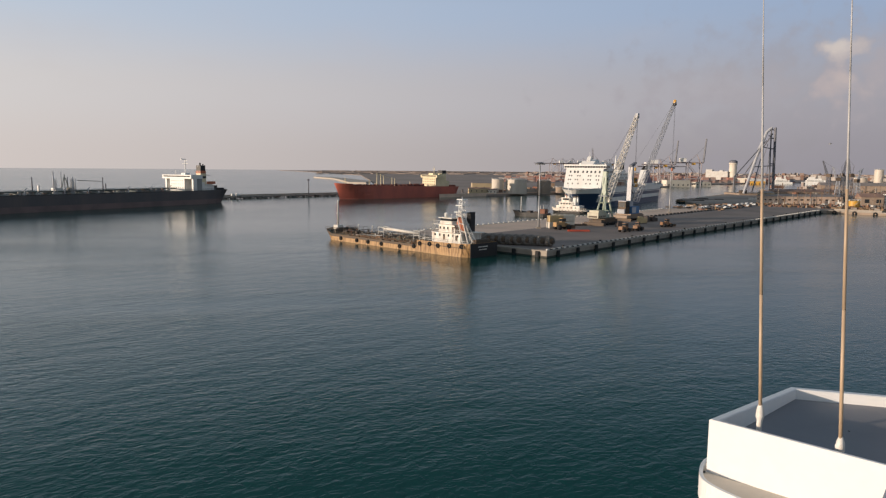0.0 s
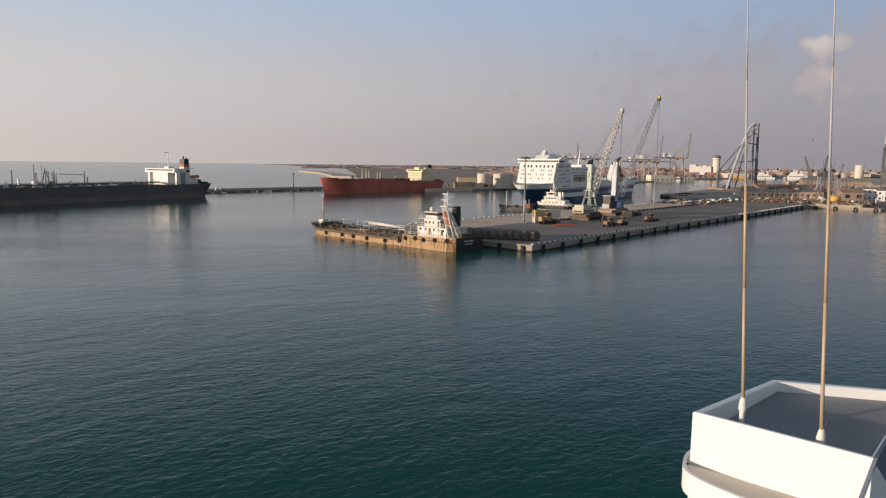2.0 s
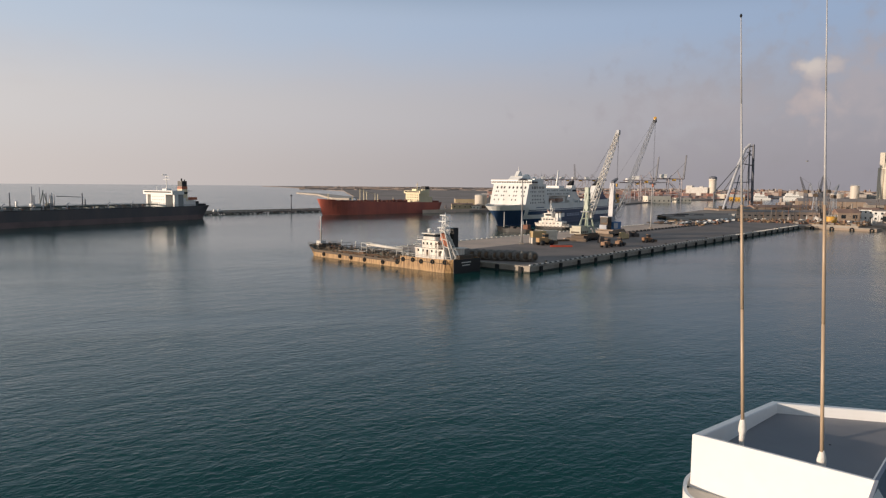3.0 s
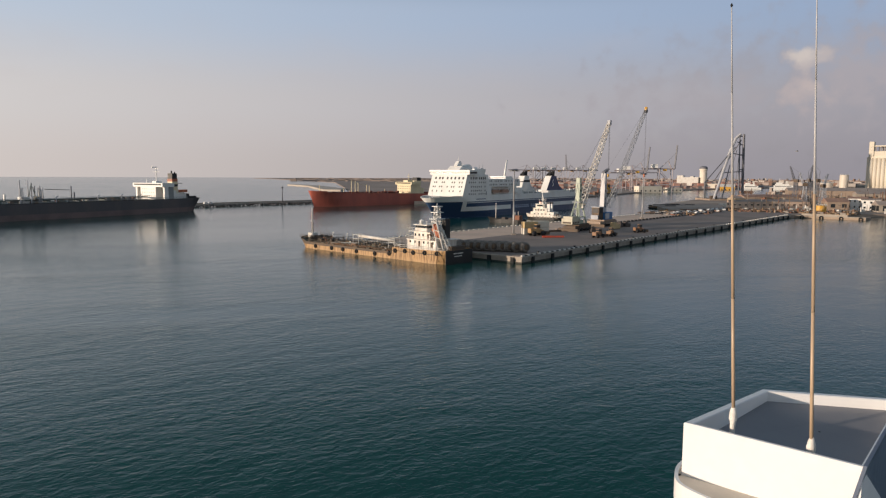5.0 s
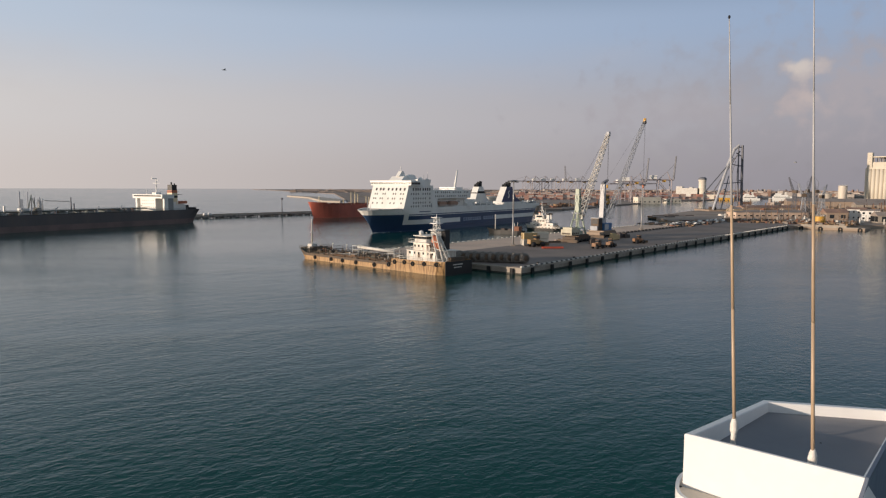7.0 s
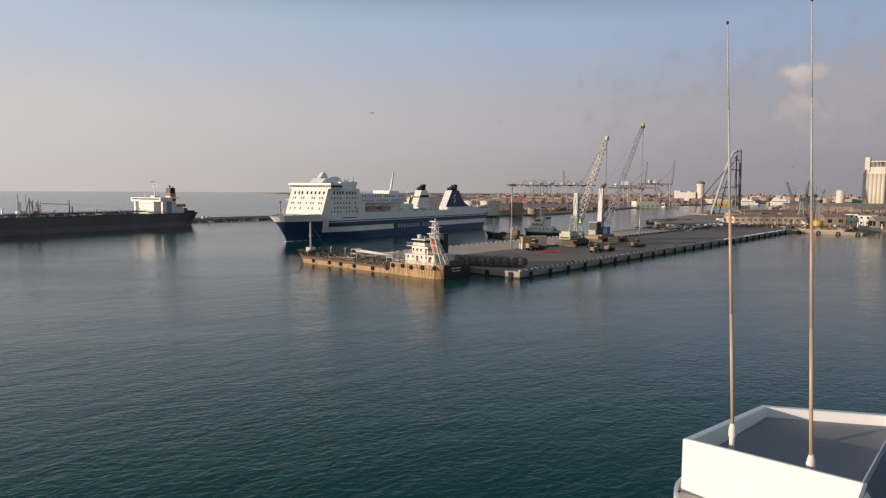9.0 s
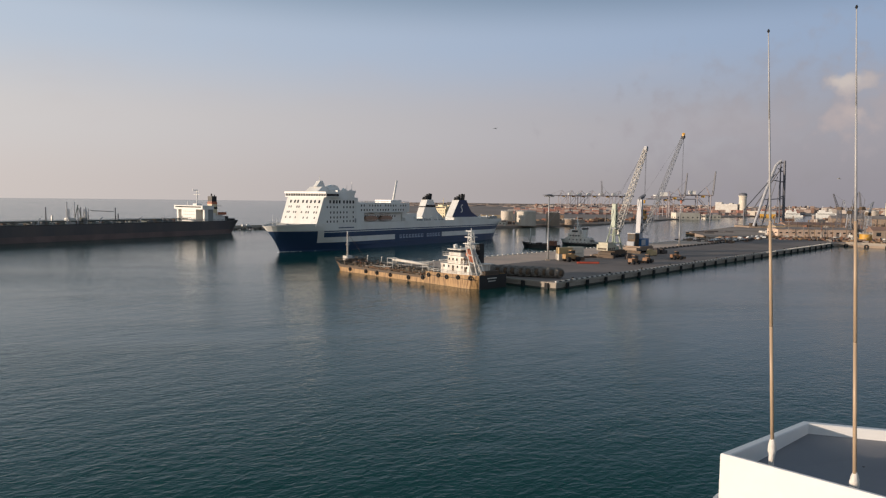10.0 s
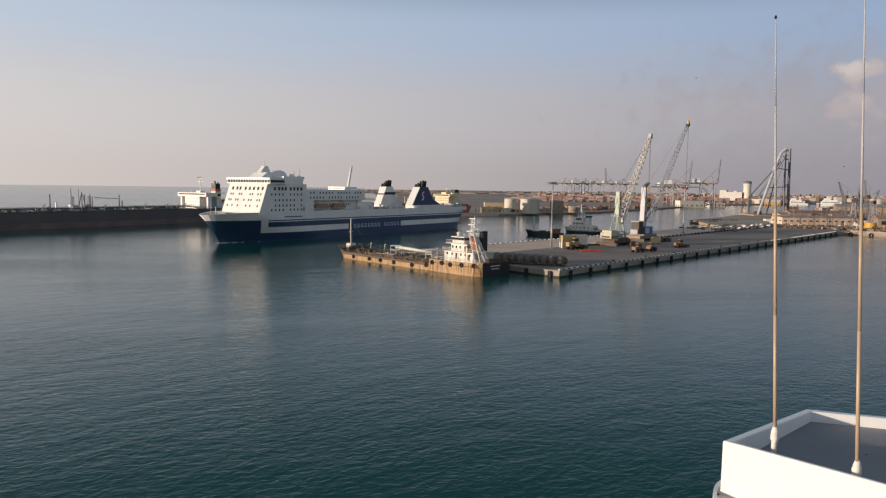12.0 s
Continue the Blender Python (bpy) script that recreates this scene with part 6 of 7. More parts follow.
base = Vector((34.750, 271.800, 2.050))
container(Matrix.Translation(base + Vector((2.0, 2.5, 0))) @ pose(0, 0, 0, 0, 0, 20), M_PLASTER, "sand coloured steel container on the quay")
container(Matrix.Translation(base + Vector((2.1, 2.4, 2.62))) @ pose(0, 0, 0, 0, 0, 20), M_SAND, "sand coloured steel container stacked on another")
container(Matrix.Translation(base + Vector((7.0, 6.5, 0))) @ pose(0, 0, 0, 0, 0, 14), M_PLASTER, "cream steel container on the quay")
container(Matrix.Translation(base + Vector((7.1, 6.6, 2.62))) @ pose(0, 0, 0, 0, 0, 14), M_PLASTER, "cream steel container stacked on another")
loader(Matrix.Translation(base + Vector((6.6, -0.8, 0))) @ pose(0, 0, 0, 0, 0, 25) @ Matrix.Scale(1.35, 4), "large brown loader with a high cab beside the containers", M_OCHREMACHINE)


def steel_bundle(p, turn, l, material, label, n=3):
    t = thing("steel_beams", Matrix.Translation(p) @ pose(0, 0, 0, 0, 0, turn), label, "beams", "cargo on the quay")
    for i in range(n):
        boxed("beam", t, material, (0, l, i * 0.5, i * 0.5 + 0.34, 0.12, 0.5), (0.1, l - 0.1, i * 0.5 + 0.1, i * 0.5 + 0.24, 0.5, 0.75))
    boxed("bearer", t, M_RUSTDARK, (1, 1.3, -0.2, n * 0.5, 0, 0.12), (l - 1.3, l - 1, -0.2, n * 0.5, 0, 0.12))


steel_bundle((42.240, 261.450, 2.050), 6, 8.5, M_REDBAR, "bundle of red painted steel beams")
steel_bundle((48.320, 287.840, 2.050), 20, 7.0, M_RUSTDARK, "bundle of dark steel beams", 4)


def crates(spots, seed=1):
    rng = random.Random(seed)
    for x, y, turn in spots:
        t = thing("machine_crate", pose(x, y, 2.05, 0, 0, turn), "brown machine unit under worn paint on the quay", "machine", "machine units beside the cranes")
        w, l, h = rng.uniform(1.8, 2.6), rng.uniform(3, 5.5), rng.uniform(1.6, 2.6)
        boxed("body", t, rng.choice((M_BROWN, M_YELLOW, M_SAND, M_CLUTTER)), (0, l, 0, w, 0.3, h), (0.3, l * 0.5, 0.2, w - 0.2, h, h + 0.7))
        boxed("skid", t, M_RUSTDARK, (0, l, 0.1, 0.4, 0, 0.3), (0, l, w - 0.4, w - 0.1, 0, 0.3))


crates([(*Vector((80.660, 303.690, 2.050))[:2], 40), (*Vector((86.780, 314.330, 2.050))[:2], 60), (*Vector((90.200, 318.350, 2.050))[:2], 30),
           (*Vector((66.170, 283.670, 2.050))[:2], 15)])


def parked_car(m, material, label):
    t = thing("car", m, label, "car", "cars parked on the quay")
    bm = bmesh.new()
    prism(bm, [(-2.1, 0.35), (2.1, 0.35), (2.15, 0.8), (1.2, 0.95), (0.6, 1.45), (-1.1, 1.45), (-1.8, 0.95), (-2.15, 0.85)], -0.85, 0.85)
    bmesh.ops.bevel(bm, geom=bm.edges[:], offset=0.08, segments=1, affect="EDGES")
    b = part("body", bm, material, t)
    bm = bmesh.new()
    prism(bm, [(-1.6, 0.98), (1.1, 0.98), (0.6, 1.38), (-1.0, 1.38)], -0.87, 0.87)
    part("side_window", bm, M_GLASS, b)
    for x in (-1.35, 1.35):
        for y in (-0.8, 0.8):
            rods("wheel", t, M_BLACK, ((x, y - 0.1, 0.32), (x, y + 0.1, 0.32), 0.32), n=12)


for i, (px, col) in enumerate(zip(((168.780, 433.720, 2.050), (176.920, 441.900, 2.050), (184.940, 450.260, 2.050), (192.010, 458.550, 2.050), (202.980, 474.830, 2.050)), (M_WHITE, M_SHIPGREY, M_HULLBLACK, M_WHITE, M_WHITE))):
    parked_car(Matrix.Translation(px) @ pose(0, 0, 0, 0, 0, 30 + 12 * i), col, "pale car parked near the quay root" if col is not M_HULLBLACK else "black car parked near the quay root")


rng_cars = random.Random(77)
for i in range(14):
    k = i / 13
    col = rng_cars.choice((M_WHITE, M_WHITE, M_SHIPGREY, M_STEEL, M_CRANEPALE))
    parked_car(pose(150 + 58 * k + rng_cars.uniform(-3, 3), 424 + 66 * k + rng_cars.uniform(-3, 3), 2.05, 0, 0, 45 + rng_cars.uniform(-12, 12)), col, "pale grey car parked in the row at the quay root")


# ---------------------------------------------------------------- port buildings on the near shore
def building(name, m, l, w, h, wall, roof, label, pitch=1.2, rows=1, cols=8, win=(1.0, 1.1), category="building", flat=False):
    t = thing(name, m, label, category)
    b = boxed("wall", t, wall, (0, l, 0, w, 0, h))
    bm = bmesh.new()
    if flat:
        box(bm, -0.2, l + 0.2, -0.2, w + 0.2, h, h + 0.4)
    else:
        a = [(-0.4, h), (w + 0.4, h), (w / 2, h + pitch)]
        v0 = [bm.verts.new((-0.4, y, z)) for y, z in a]
        v1 = [bm.verts.new((l + 0.4, y, z)) for y, z in a]
        bm.faces.new(v0), bm.faces.new(v1[::-1])
        for i in range(3):
            bm.faces.new((v0[i], v1[i], v1[(i + 1) % 3], v0[(i + 1) % 3]))
    part("roof", bm, roof, t)
    bm = bmesh.new()
    box(bm, -win[0] / 2, win[0] / 2, -0.08, 0.08, -win[1] / 2, win[1] / 2)
    me = mesh("window", bm, M_GLASS)
    spots = []
    for r in range(rows):
        z = h * (r + 0.55) / rows
        for i in range(cols):
            spots.append(pose(l * (i + 0.5) / cols, 0, z))
        for i in range(max(2, int(cols * w / l))):
            k = max(2, int(cols * w / l))
            spots.append(pose(0, w * (i + 0.5) / k, z, 0, 0, 90))
    pieces("window", me, b, spots)
    return t


building("warehouse", Matrix.Translation((225.870, 505.800, 1.900)) @ pose(0, 0, 0, 0, 0, 3), 56, 16, 5.4, M_PALE, M_ROOFGREY, "long low beige warehouse with strip windows", 1.4, 1, 12, (2.0, 0.9))
building("gatehouse", Matrix.Translation((227.850, 513.960, 1.900)) @ pose(-0.5, -1.2, 0, 0, 0, 3), 7, 12, 7.4, M_OCHRE, M_ROOFGREY, "ochre plastered gable house at the warehouse end", 1.6, 2, 2, (1.0, 1.2))
building("office_house", Matrix.Translation((304.590, 499.270, 1.900)) @ pose(0, 0, 0, 0, 0, -34), 12.5, 10, 8.2, M_WHITE, M_ROOF, "white two-storey office house with red roof", 1.4, 2, 4, (1.0, 1.3))
building("office_house", Matrix.Translation((310.280, 491.600, 1.900)) @ pose(0, 0, 0, 0, 0, -30), 12, 10, 7.4, M_WHITE, M_ROOFGREY, "pale two-storey office house with grey roof", 1.2, 2, 3, (1.4, 1.4))
building("shed", Matrix.Translation((284.340, 489.670, 1.900)) @ pose(0, 0, 0, 0, 0, -10), 15, 12, 6.0, M_BROWNWALL, M_ROOF, "brown boarded shed with rusty roof", 2.6, 1, 2, (3.0, 2.6))
building("shed", Matrix.Translation((303.190, 461.120, 1.900)) @ pose(0, 0, 0, 0, 0, -12), 22, 12, 5.0, M_CONCRETE, M_ROOFGREY, "grey vaulted boat shed with dark mouth", 2.8, 1, 2, (6.0, 3.6))
building("shed", Matrix.Translation((270.720, 579.620, 1.900)) @ pose(6, 26, 0, 0, 0, 2), 60, 14, 6, M_BROWNWALL, M_ROOF, "long rusty roofed shed behind the warehouse", 2.0, 1, 6, (1.2, 1.0))
building("terminal_hall", pose(360, 690, 1.9, 0, 0, -20), 120, 26, 10, M_BROWNWALL, M_ROOFGREY, "long grey terminal hall", 3.0, 1, 9, (1.6, 1.2))
building("terminal_hall", pose(400, 640, 1.9, 0, 0, -20), 90, 22, 8, M_CONCRETE, M_ROOFGREY, "long concrete terminal hall", 2.4, 1, 7, (1.6, 1.2))


def tank(x, y, z, r, h, label, material=M_TANK, group="storage tanks"):
    t = thing("storage_tank", pose(x, y, z), label, "tank", group)
    bm = bmesh.new()
    turned(bm, [(r, 0), (r, h * 0.33), (r * 1.004, h * 0.335), (r * 1.004, h * 0.345), (r, h * 0.35), (r, h), (r * 0.6, h + r * 0.10), (0.3, h + r * 0.14)], 40)
    part("shell", bm, material, t)
    bm = bmesh.new()
    n = 28
    for i in range(n):
        a, b = 2 * math.pi * i / n, 2 * math.pi * (i + 1) / n
        rod(bm, (r * math.cos(a), r * math.sin(a), h + 1.1), (r * math.cos(b), r * math.sin(b), h + 1.1), 0.07, n=4)
        rod(bm, (r * math.cos(a), r * math.sin(a), h), (r * math.cos(a), r * math.sin(a), h + 1.1), 0.06, n=4)
    part("top_rail", bm, M_STEEL, t)
    bm = bmesh.new()
    for i in range(14):
        a, b = -2.6 + i * 0.10, -2.6 + (i + 1) * 0.10
        rod(bm, ((r + 0.5) * math.cos(a), (r + 0.5) * math.sin(a), h * i / 14), ((r + 0.5) * math.cos(b), (r + 0.5) * math.sin(b), h * (i + 1) / 14), 0.10, n=4)
    part("stair", bm, M_STEEL, t)


tank(38.0, 662, 1.6, 5.9, 13.6, "weathered white storage tank by the basin")
tank(56.0, 664, 1.6, 10.2, 13.6, "broad weathered white storage tank by the basin")
tank(84.0, 676, 1.6, 6.6, 12.4, "broad brown storage tank by the basin", M_BROWNWALL)
tank(104.0, 700, 1.6, 5, 5.5, "low brown storage tank by the basin", M_BROWNWALL)
tank(261.550, 458.240, 1.900, 3.6, 4.6, "small yellow oil tank by the jetty", M_YELLOW)
tank(466, 773, 1.9, 4.6, 26, "tall pale storage tank behind the sheds")
tank(449, 778, 1.9, 7, 17, "pale storage tank behind the sheds")
building("shore_shed", pose(10, 648, 1.6, 0, 0, 5), 20, 8, 5, M_OCHRE, M_ROOF, "low ochre shed on the tank shore", 1.0, 1, 4)
building("shore_shed", pose(29, 644, 1.6, 0, 0, 8), 7, 5, 4, M_PLASTER, M_ROOF, "small pale hut on the tank shore", 0.8, 1, 2)
building("shore_hall", pose(14, 690, 1.6, 0, 0, 4), 24, 14, 9, M_OCHRE, M_ROOFGREY, "tan industrial hall behind the tanks", 0.6, 1, 3, (1, 1), flat=True)


def shore_walls():
    t = thing("shore_wall", along(28, 638.5, 0.73, 0.69), "pale concrete retaining wall along the tank shore", "wall", kind="structure")
    boxed("wall", t, M_PALE, (-60, 156, 0.3, 1.2, -1, 2.9))
    boxed("upper_wall", t, M_CONCRETE, (60, 150, 14, 15, 1.6, 5.0))


shore_walls()


def silo_tower():
    t = thing("silo_tower", pose(551, 1395, 1.6, 0, 0, -30), "round concrete silo tower with dark cap", "silo")
    bm = bmesh.new()
    turned(bm, [(7.4, 0), (7.2, 36), (8.2, 37), (8.2, 39)], 28)
    part("shaft", bm, M_PLASTER, t)
    bm = bmesh.new()
    turned(bm, [(7.8, 39), (8.0, 41.5), (6.6, 43.5), (3, 44.6)], 28)
    part("cap", bm, M_FAROFFSTEEL, t)
    boxed("store_block", t, M_CRANEWHITE, (-50, -8, -10, 14, 0, 22), (-50, -38, -9, 13, 22, 25.5), (-24, -18, -9, 13, 22, 24))
    boxed("low_block", t, M_PLASTER, (10, 40, -8, 10, 0, 9))


silo_tower()


def grain_silos():
    t = thing("grain_silo", pose(485.68, 763.64, 1.9, 0, 0, -48.7), "tall cream concrete grain silo block with stair tower", "silo")
    bm = bmesh.new()
    turned(bm, [(2.06, 0), (2.06, 44.6)], 18)
    one = mesh("bin", bm, M_SILO, True)
    pieces("bin", one, t, [pose(3 + i * 4.0, 2 + j * 4.0, 0) for i in range(5) for j in range(12) if i in (0, 4) or j in (0, 11)])
    boxed("core", t, M_SILO, (3, 19, 2, 46, 0, 44.2))
    boxed("parapet", t, M_SILO, (0.8, 21.2, -0.2, 48.2, 44.6, 46.4))
    st = boxed("stair_tower", t, M_SILO, (0.6, 5.4, -0.6, 4.6, 46.404, 63))
    boxed("stair_shaft", t, M_SILO, (-1.2, 1.2, 0.9, 4.4, 0, 46.0))
    bm = bmesh.new()
    box(bm, -0.35, 0.35, -0.06, 0.06, -0.6, 0.6)
    w = mesh("window", bm, M_GLASS)
    pieces("window", w, st, [pose(3.2, -0.6, z) for z in (49, 53, 57, 60.5)])
    boxed("head_house", t, M_SILO, (5.5, 20.6, 0.6, 46, 46.404, 52.4))
    g = boxed("conveyor_gallery", t, M_SILO, (5.5, 20.8, 0.8, 44, 57.6, 58.8))
    bm = bmesh.new()
    box(bm, -0.28, 0.28, -0.28, 0.28, 52.404, 57.6)
    post = mesh("gallery_post", bm, M_CONCRETE)
    pieces("gallery_post", post, g, [pose(x, y, 0) for y in (1.6, 12, 24, 36) for x in (7, 11.2, 15.4, 19.8)])
    boxed("base_block", t, M_SILO, (-6, 26, -2.5, 50, 0, 9))


grain_silos()


def loading_gantry():
    """The tall A-frame of a floating crane across the basin."""
    t = thing("floating_crane", pose(0, 0, 0), "tall grey A-frame floating crane across the basin", "crane")
    top = Vector((314.110, 703.020, 68.690))
    bl, br = Vector((282.030, 684.150, 3.020)), Vector((322.230, 710.330, 5.540))
    bl.z, br.z = 3.5, 3.5
    away = Vector((0.42, 0.91, 0)).normalized()
    bm = bmesh.new()
    for k in (-5, 5):
        p = bl + away * k
        mid = p.lerp(top, 0.62) + Vector((-2.2, 0, 3.0))
        near = p.lerp(top, 0.9) + Vector((-2.4, 0, 2.2))
        rod(bm, p, mid, 1.15, 1.4, n=8)
        rod(bm, mid, near, 1.55, 1.4, n=8)
        rod(bm, near, top + away * k * 0.4, 1.4, 1.3, n=8)
    part("boom", bm, M_CRANEPALE, t, "pale curved sheer leg")
    bm = bmesh.new()
    for k in (-6, 6):
        rod(bm, br + away * k, top + Vector((3.5, 0, 0)) + away * k * 0.5, 1.5, 1.2, n=6)
        rod(bm, br + away * k + Vector((-4, 0, 0)), top + Vector((-0.5, 0, -2)) + away * k * 0.5, 0.8, 0.6, n=6)
    for f in (0.25, 0.45, 0.68, 0.84, 0.97):
        for k in (-6, 6):
            a = br.lerp(top + Vector((3.5, 0, 0)), f) + away * k * (1 - f / 2)
            b = (br + Vector((-4, 0, 0))).lerp(top, f) + away * k * (1 - f / 2)
            rod(bm, a, b, 0.5, n=5)
        rod(bm, br.lerp(top + Vector((3.5, 0, 0)), f) - away * 5, br.lerp(top + Vector((3.5, 0, 0)), f) + away * 5, 0.5, n=5)
    for f, g in ((0.40, 0.42), (0.70, 0.68), (0.88, 0.86)):
        rod(bm, bl.lerp(top, f), br.lerp(top, g), 0.45, n=5)
    part("frame", bm, M_FAROFFSTEEL, t, "dark steel frame")
    rods("stay", t, M_FAROFFSTEEL, (top + Vector((1, 0, -6)), Vector((304.110, 739.950, 20.970)), 0.55), (top + Vector((-3, 0, -16)), Vector((301.910, 708.340, 8.720)), 0.3), (top + Vector((0, 0, -12)), Vector((311.410, 704.220, 9.010)), 0.3), n=6)
    rods("back_stay", t, M_FAROFFSTEEL, *[(bl.lerp(top, 0.80) + away * k, bl + Vector((-9, 3, 16)) + away * k * 1.5, 0.4) for k in (-3, 3)], (bl + Vector((-9, 3, 16)), bl + Vector((-9, 3, 0)), 0.6), (bl + Vector((-9, 3, 16)), bl.lerp(top, 0.3), 0.4), (bl + Vector((7, -2, 0)), bl.lerp(top, 0.52) + Vector((2, 0, 0)), 0.7, 0.5), n=6)
    boxed("pontoon", t, M_BROWNWALL, (bl.x - 6, br.x + 6, bl.y - 4, br.y + 8, -1, 3.4))
    boxed("deck_house", t, M_RUSTDARK, (bl.x - 4, bl.x + 2, bl.y - 3, bl.y + 2, 3.4, 6.4))


loading_gantry()
building("yellow_hall", Matrix.Translation((542.600, 1290.570, -0.370)) @ pose(0, 0, -4.6, 0, 0, -22), 26, 20, 11, M_YELLOW, M_KERB, "yellow painted hall with pale roof by the basin", 5, 1, 4, (2, 2))


# ---------------------------------------------------------------- shipyard cranes and clutter on the near shore
def yard_crane(x, y, z, h, jib, turn, label="old rusty lattice yard crane", material=M_FAROFFSTEEL):
    t = thing("yard_crane", pose(x, y, z, 0, 0, turn), label, "crane", "yard cranes on the shore")
    bm = bmesh.new()
    lattice(bm, (0, 0, 0), (0, 0, h * 0.6), 4.4, 2.0, 7, 0.22, up=(1, 0, 0))
    part("portal", bm, material, t)
    boxed("cab_house", t, M_RUSTDARK, (-1.8, 1.6, -1.2, 1.2, h * 0.6, h * 0.6 + 2.6))
    bm = bmesh.new()
    lattice(bm, (1.5, 0, h * 0.6 + 2), (1.5 + jib, 0, h * 1.02), 1.5, 0.6, 8, 0.15, up=(0, 1, 0))
    part("jib", bm, material, t)
    rods("stay", t, material, ((-1.4, 0, h * 0.6 + 2.6), (-2.4, 0, h * 0.85), 0.22), ((-2.4, 0, h * 0.85), (1.5 + jib, 0, h * 1.02), 0.12), n=5)


yard_crane(306, 575, 1.9, 32, 4, 130)
yard_crane(311, 570, 1.9, 27, 3, 160, "old grey lattice yard crane", M_CRANEGREY)
yard_crane(318, 577, 1.9, 33, 5, 40)
yard_crane(295.650, 524.510, 1.900, 33, 3, 95)
yard_crane(305.800, 534.580, 1.900, 26, 5, 30, "old grey lattice yard crane", M_CRANEGREY)
yard_crane(345, 600, 1.9, 24, 6, 60, "old grey lattice yard crane", M_CRANEGREY)


def clutter(name, label, n, region, sizes, material, seed, z0=1.9, tall=1.0):
    rng = random.Random(seed)
    bm = bmesh.new()
    for i in range(n):
        x, y = region(rng)
        a = rng.uniform(0, math.pi)
        l, w, h = (rng.uniform(*sizes[k]) for k in range(3))
        if rng.random() < 0.12:
            h *= 2.2 * tall
            l, w = l * 0.35, w * 0.35
        c, s = math.cos(a), math.sin(a)
        pts = [(x + c * u - s * v, y + s * u + c * v) for u, v in ((-l / 2, -w / 2), (l / 2, -w / 2), (l / 2, w / 2), (-l / 2, w / 2))]
        slab(bm, pts, z0 - 0.1, z0 + h)
    ob = new(name, mesh(name, bm, material))
    tagged(ob, label, "clutter", kind="stuff")


clutter("scrap_piles", "rusty scrap, timber and gear heaped on the port yard", 480, lambda r: (lambda d, a: (d * math.sin(a), d * math.cos(a)))(r.uniform(505, 546), r.uniform(0.41, 0.56)), ((0.5, 4.2), (0.4, 1.8), (0.3, 1.5)), M_CLUTTER, 11)
clutter("scrap_piles", "rusty plant and machinery by the sheds", 420, lambda r: (r.uniform(290, 430), r.uniform(560, 680)), ((1, 5), (0.7, 3), (1, 6)), M_CLUTTER, 12)


def masts(n, region, seed):
    rng = random.Random(seed)
    bm = bmesh.new()
    for i in range(n):
        x, y = region(rng)
        h, r = rng.uniform(3, 15) * rng.uniform(0.5, 1.0), rng.uniform(0.09, 0.24)
        rod(bm, (x, y, 1.8), (x, y, 1.9 + h), r, r * 0.7, n=5)
        if rng.random() < 0.6:
            a = rng.uniform(0, math.pi)
            l = rng.uniform(1.5, 6)
            z = 1.9 + h * rng.uniform(0.5, 0.95)
            rod(bm, (x, y, z), (x + l * math.cos(a), y + l * math.sin(a), z + rng.uniform(-1, 3)), r * 0.6, n=4)
    tagged(new("yard_posts", mesh("yard_posts", bm, M_CLUTTER)), "rusty posts, pipes and derricks in the yard", "posts", kind="stuff")


masts(260, lambda r: (lambda d, a: (d * math.sin(a), d * math.cos(a)))(r.uniform(540, 720), r.uniform(0.42, 0.60)), 31)
clutter("timber_stacks", "stacked timber and drums at the quay root", 70, lambda r: (lambda u, v: (26.1 + 0.657 * u - 0.754 * v, 199.3 + 0.754 * u + 0.657 * v))(r.uniform(245, 330), r.uniform(40, 78)), ((1, 6), (0.6, 2), (0.3, 1.2)), M_CLUTTER, 13, 2.0)
clutter("yard_goods", "pale crates, cabins and sacks standing in the yard", 110, lambda r: (lambda d, a: (d * math.sin(a), d * math.cos(a)))(r.uniform(525, 700), r.uniform(0.40, 0.60)), ((1, 4.5), (0.8, 2.2), (0.6, 2.4)), M_KERB, 43)
clutter("port_buildings", "mixed industrial roofs and plant behind the yard", 260, lambda r: (r.uniform(430, 1100), r.uniform(640, 1000)), ((5, 26), (5, 12), (2, 6)), M_TOWN, 14, 1.9, 0.8)
clutter("far_town", "low town and plant along the far shore", 1100, lambda r: (lambda d, a: (d * math.sin(a), d * math.cos(a)))(r.uniform(2000, 3600), r.uniform(0.10, 0.72)), ((10, 46), (8, 22), (3, 11)), M_TOWN, 15, 1.6, 0.7)
clutter("far_scrub", "low dark scrub and huts along the flat land", 500, lambda r: (lambda d, a: (d * math.sin(a), d * math.cos(a)))(r.uniform(2400, 4300), r.uniform(-0.20, 0.55)), ((30, 120), (10, 30), (0.6, 2.5)), M_LAND, 16, 1.6)
clutter("shore_plant", "low huts, pipes and rubble on the tank shore", 130, lambda r: (lambda u, v: (40 + 0.62 * u - 0.785 * v, 650 + 0.785 * u + 0.62 * v))(r.uniform(0, 330), r.uniform(-2, 60)), ((2, 14), (1, 6), (0.8, 3.5)), M_CLUTTER, 17, 1.6)


def container_yard():
    rng = random.Random(21)
    bm = bmesh.new()
    for row in range(15):
        for col in range(46):
            x, y = 60 + col * 13.2 + row * 14, 1240 + row * 34 + col * 3.0
            if rng.random() < 0.24:
                continue
            for lv in range(rng.randint(1, 4)):
                if rng.random() < 0.93:
                    box(bm, x, x + 12.2, y, y + 2.5 * 2, 1.6 + lv * 2.6, 1.6 + lv * 2.6 + 2.55)
    ob = new("container_stacks", mesh("container_stacks", bm, M_BOXES))
    tagged(ob, "stacked red and brown shipping containers on the far terminal", "containers", kind="stuff")


container_yard()


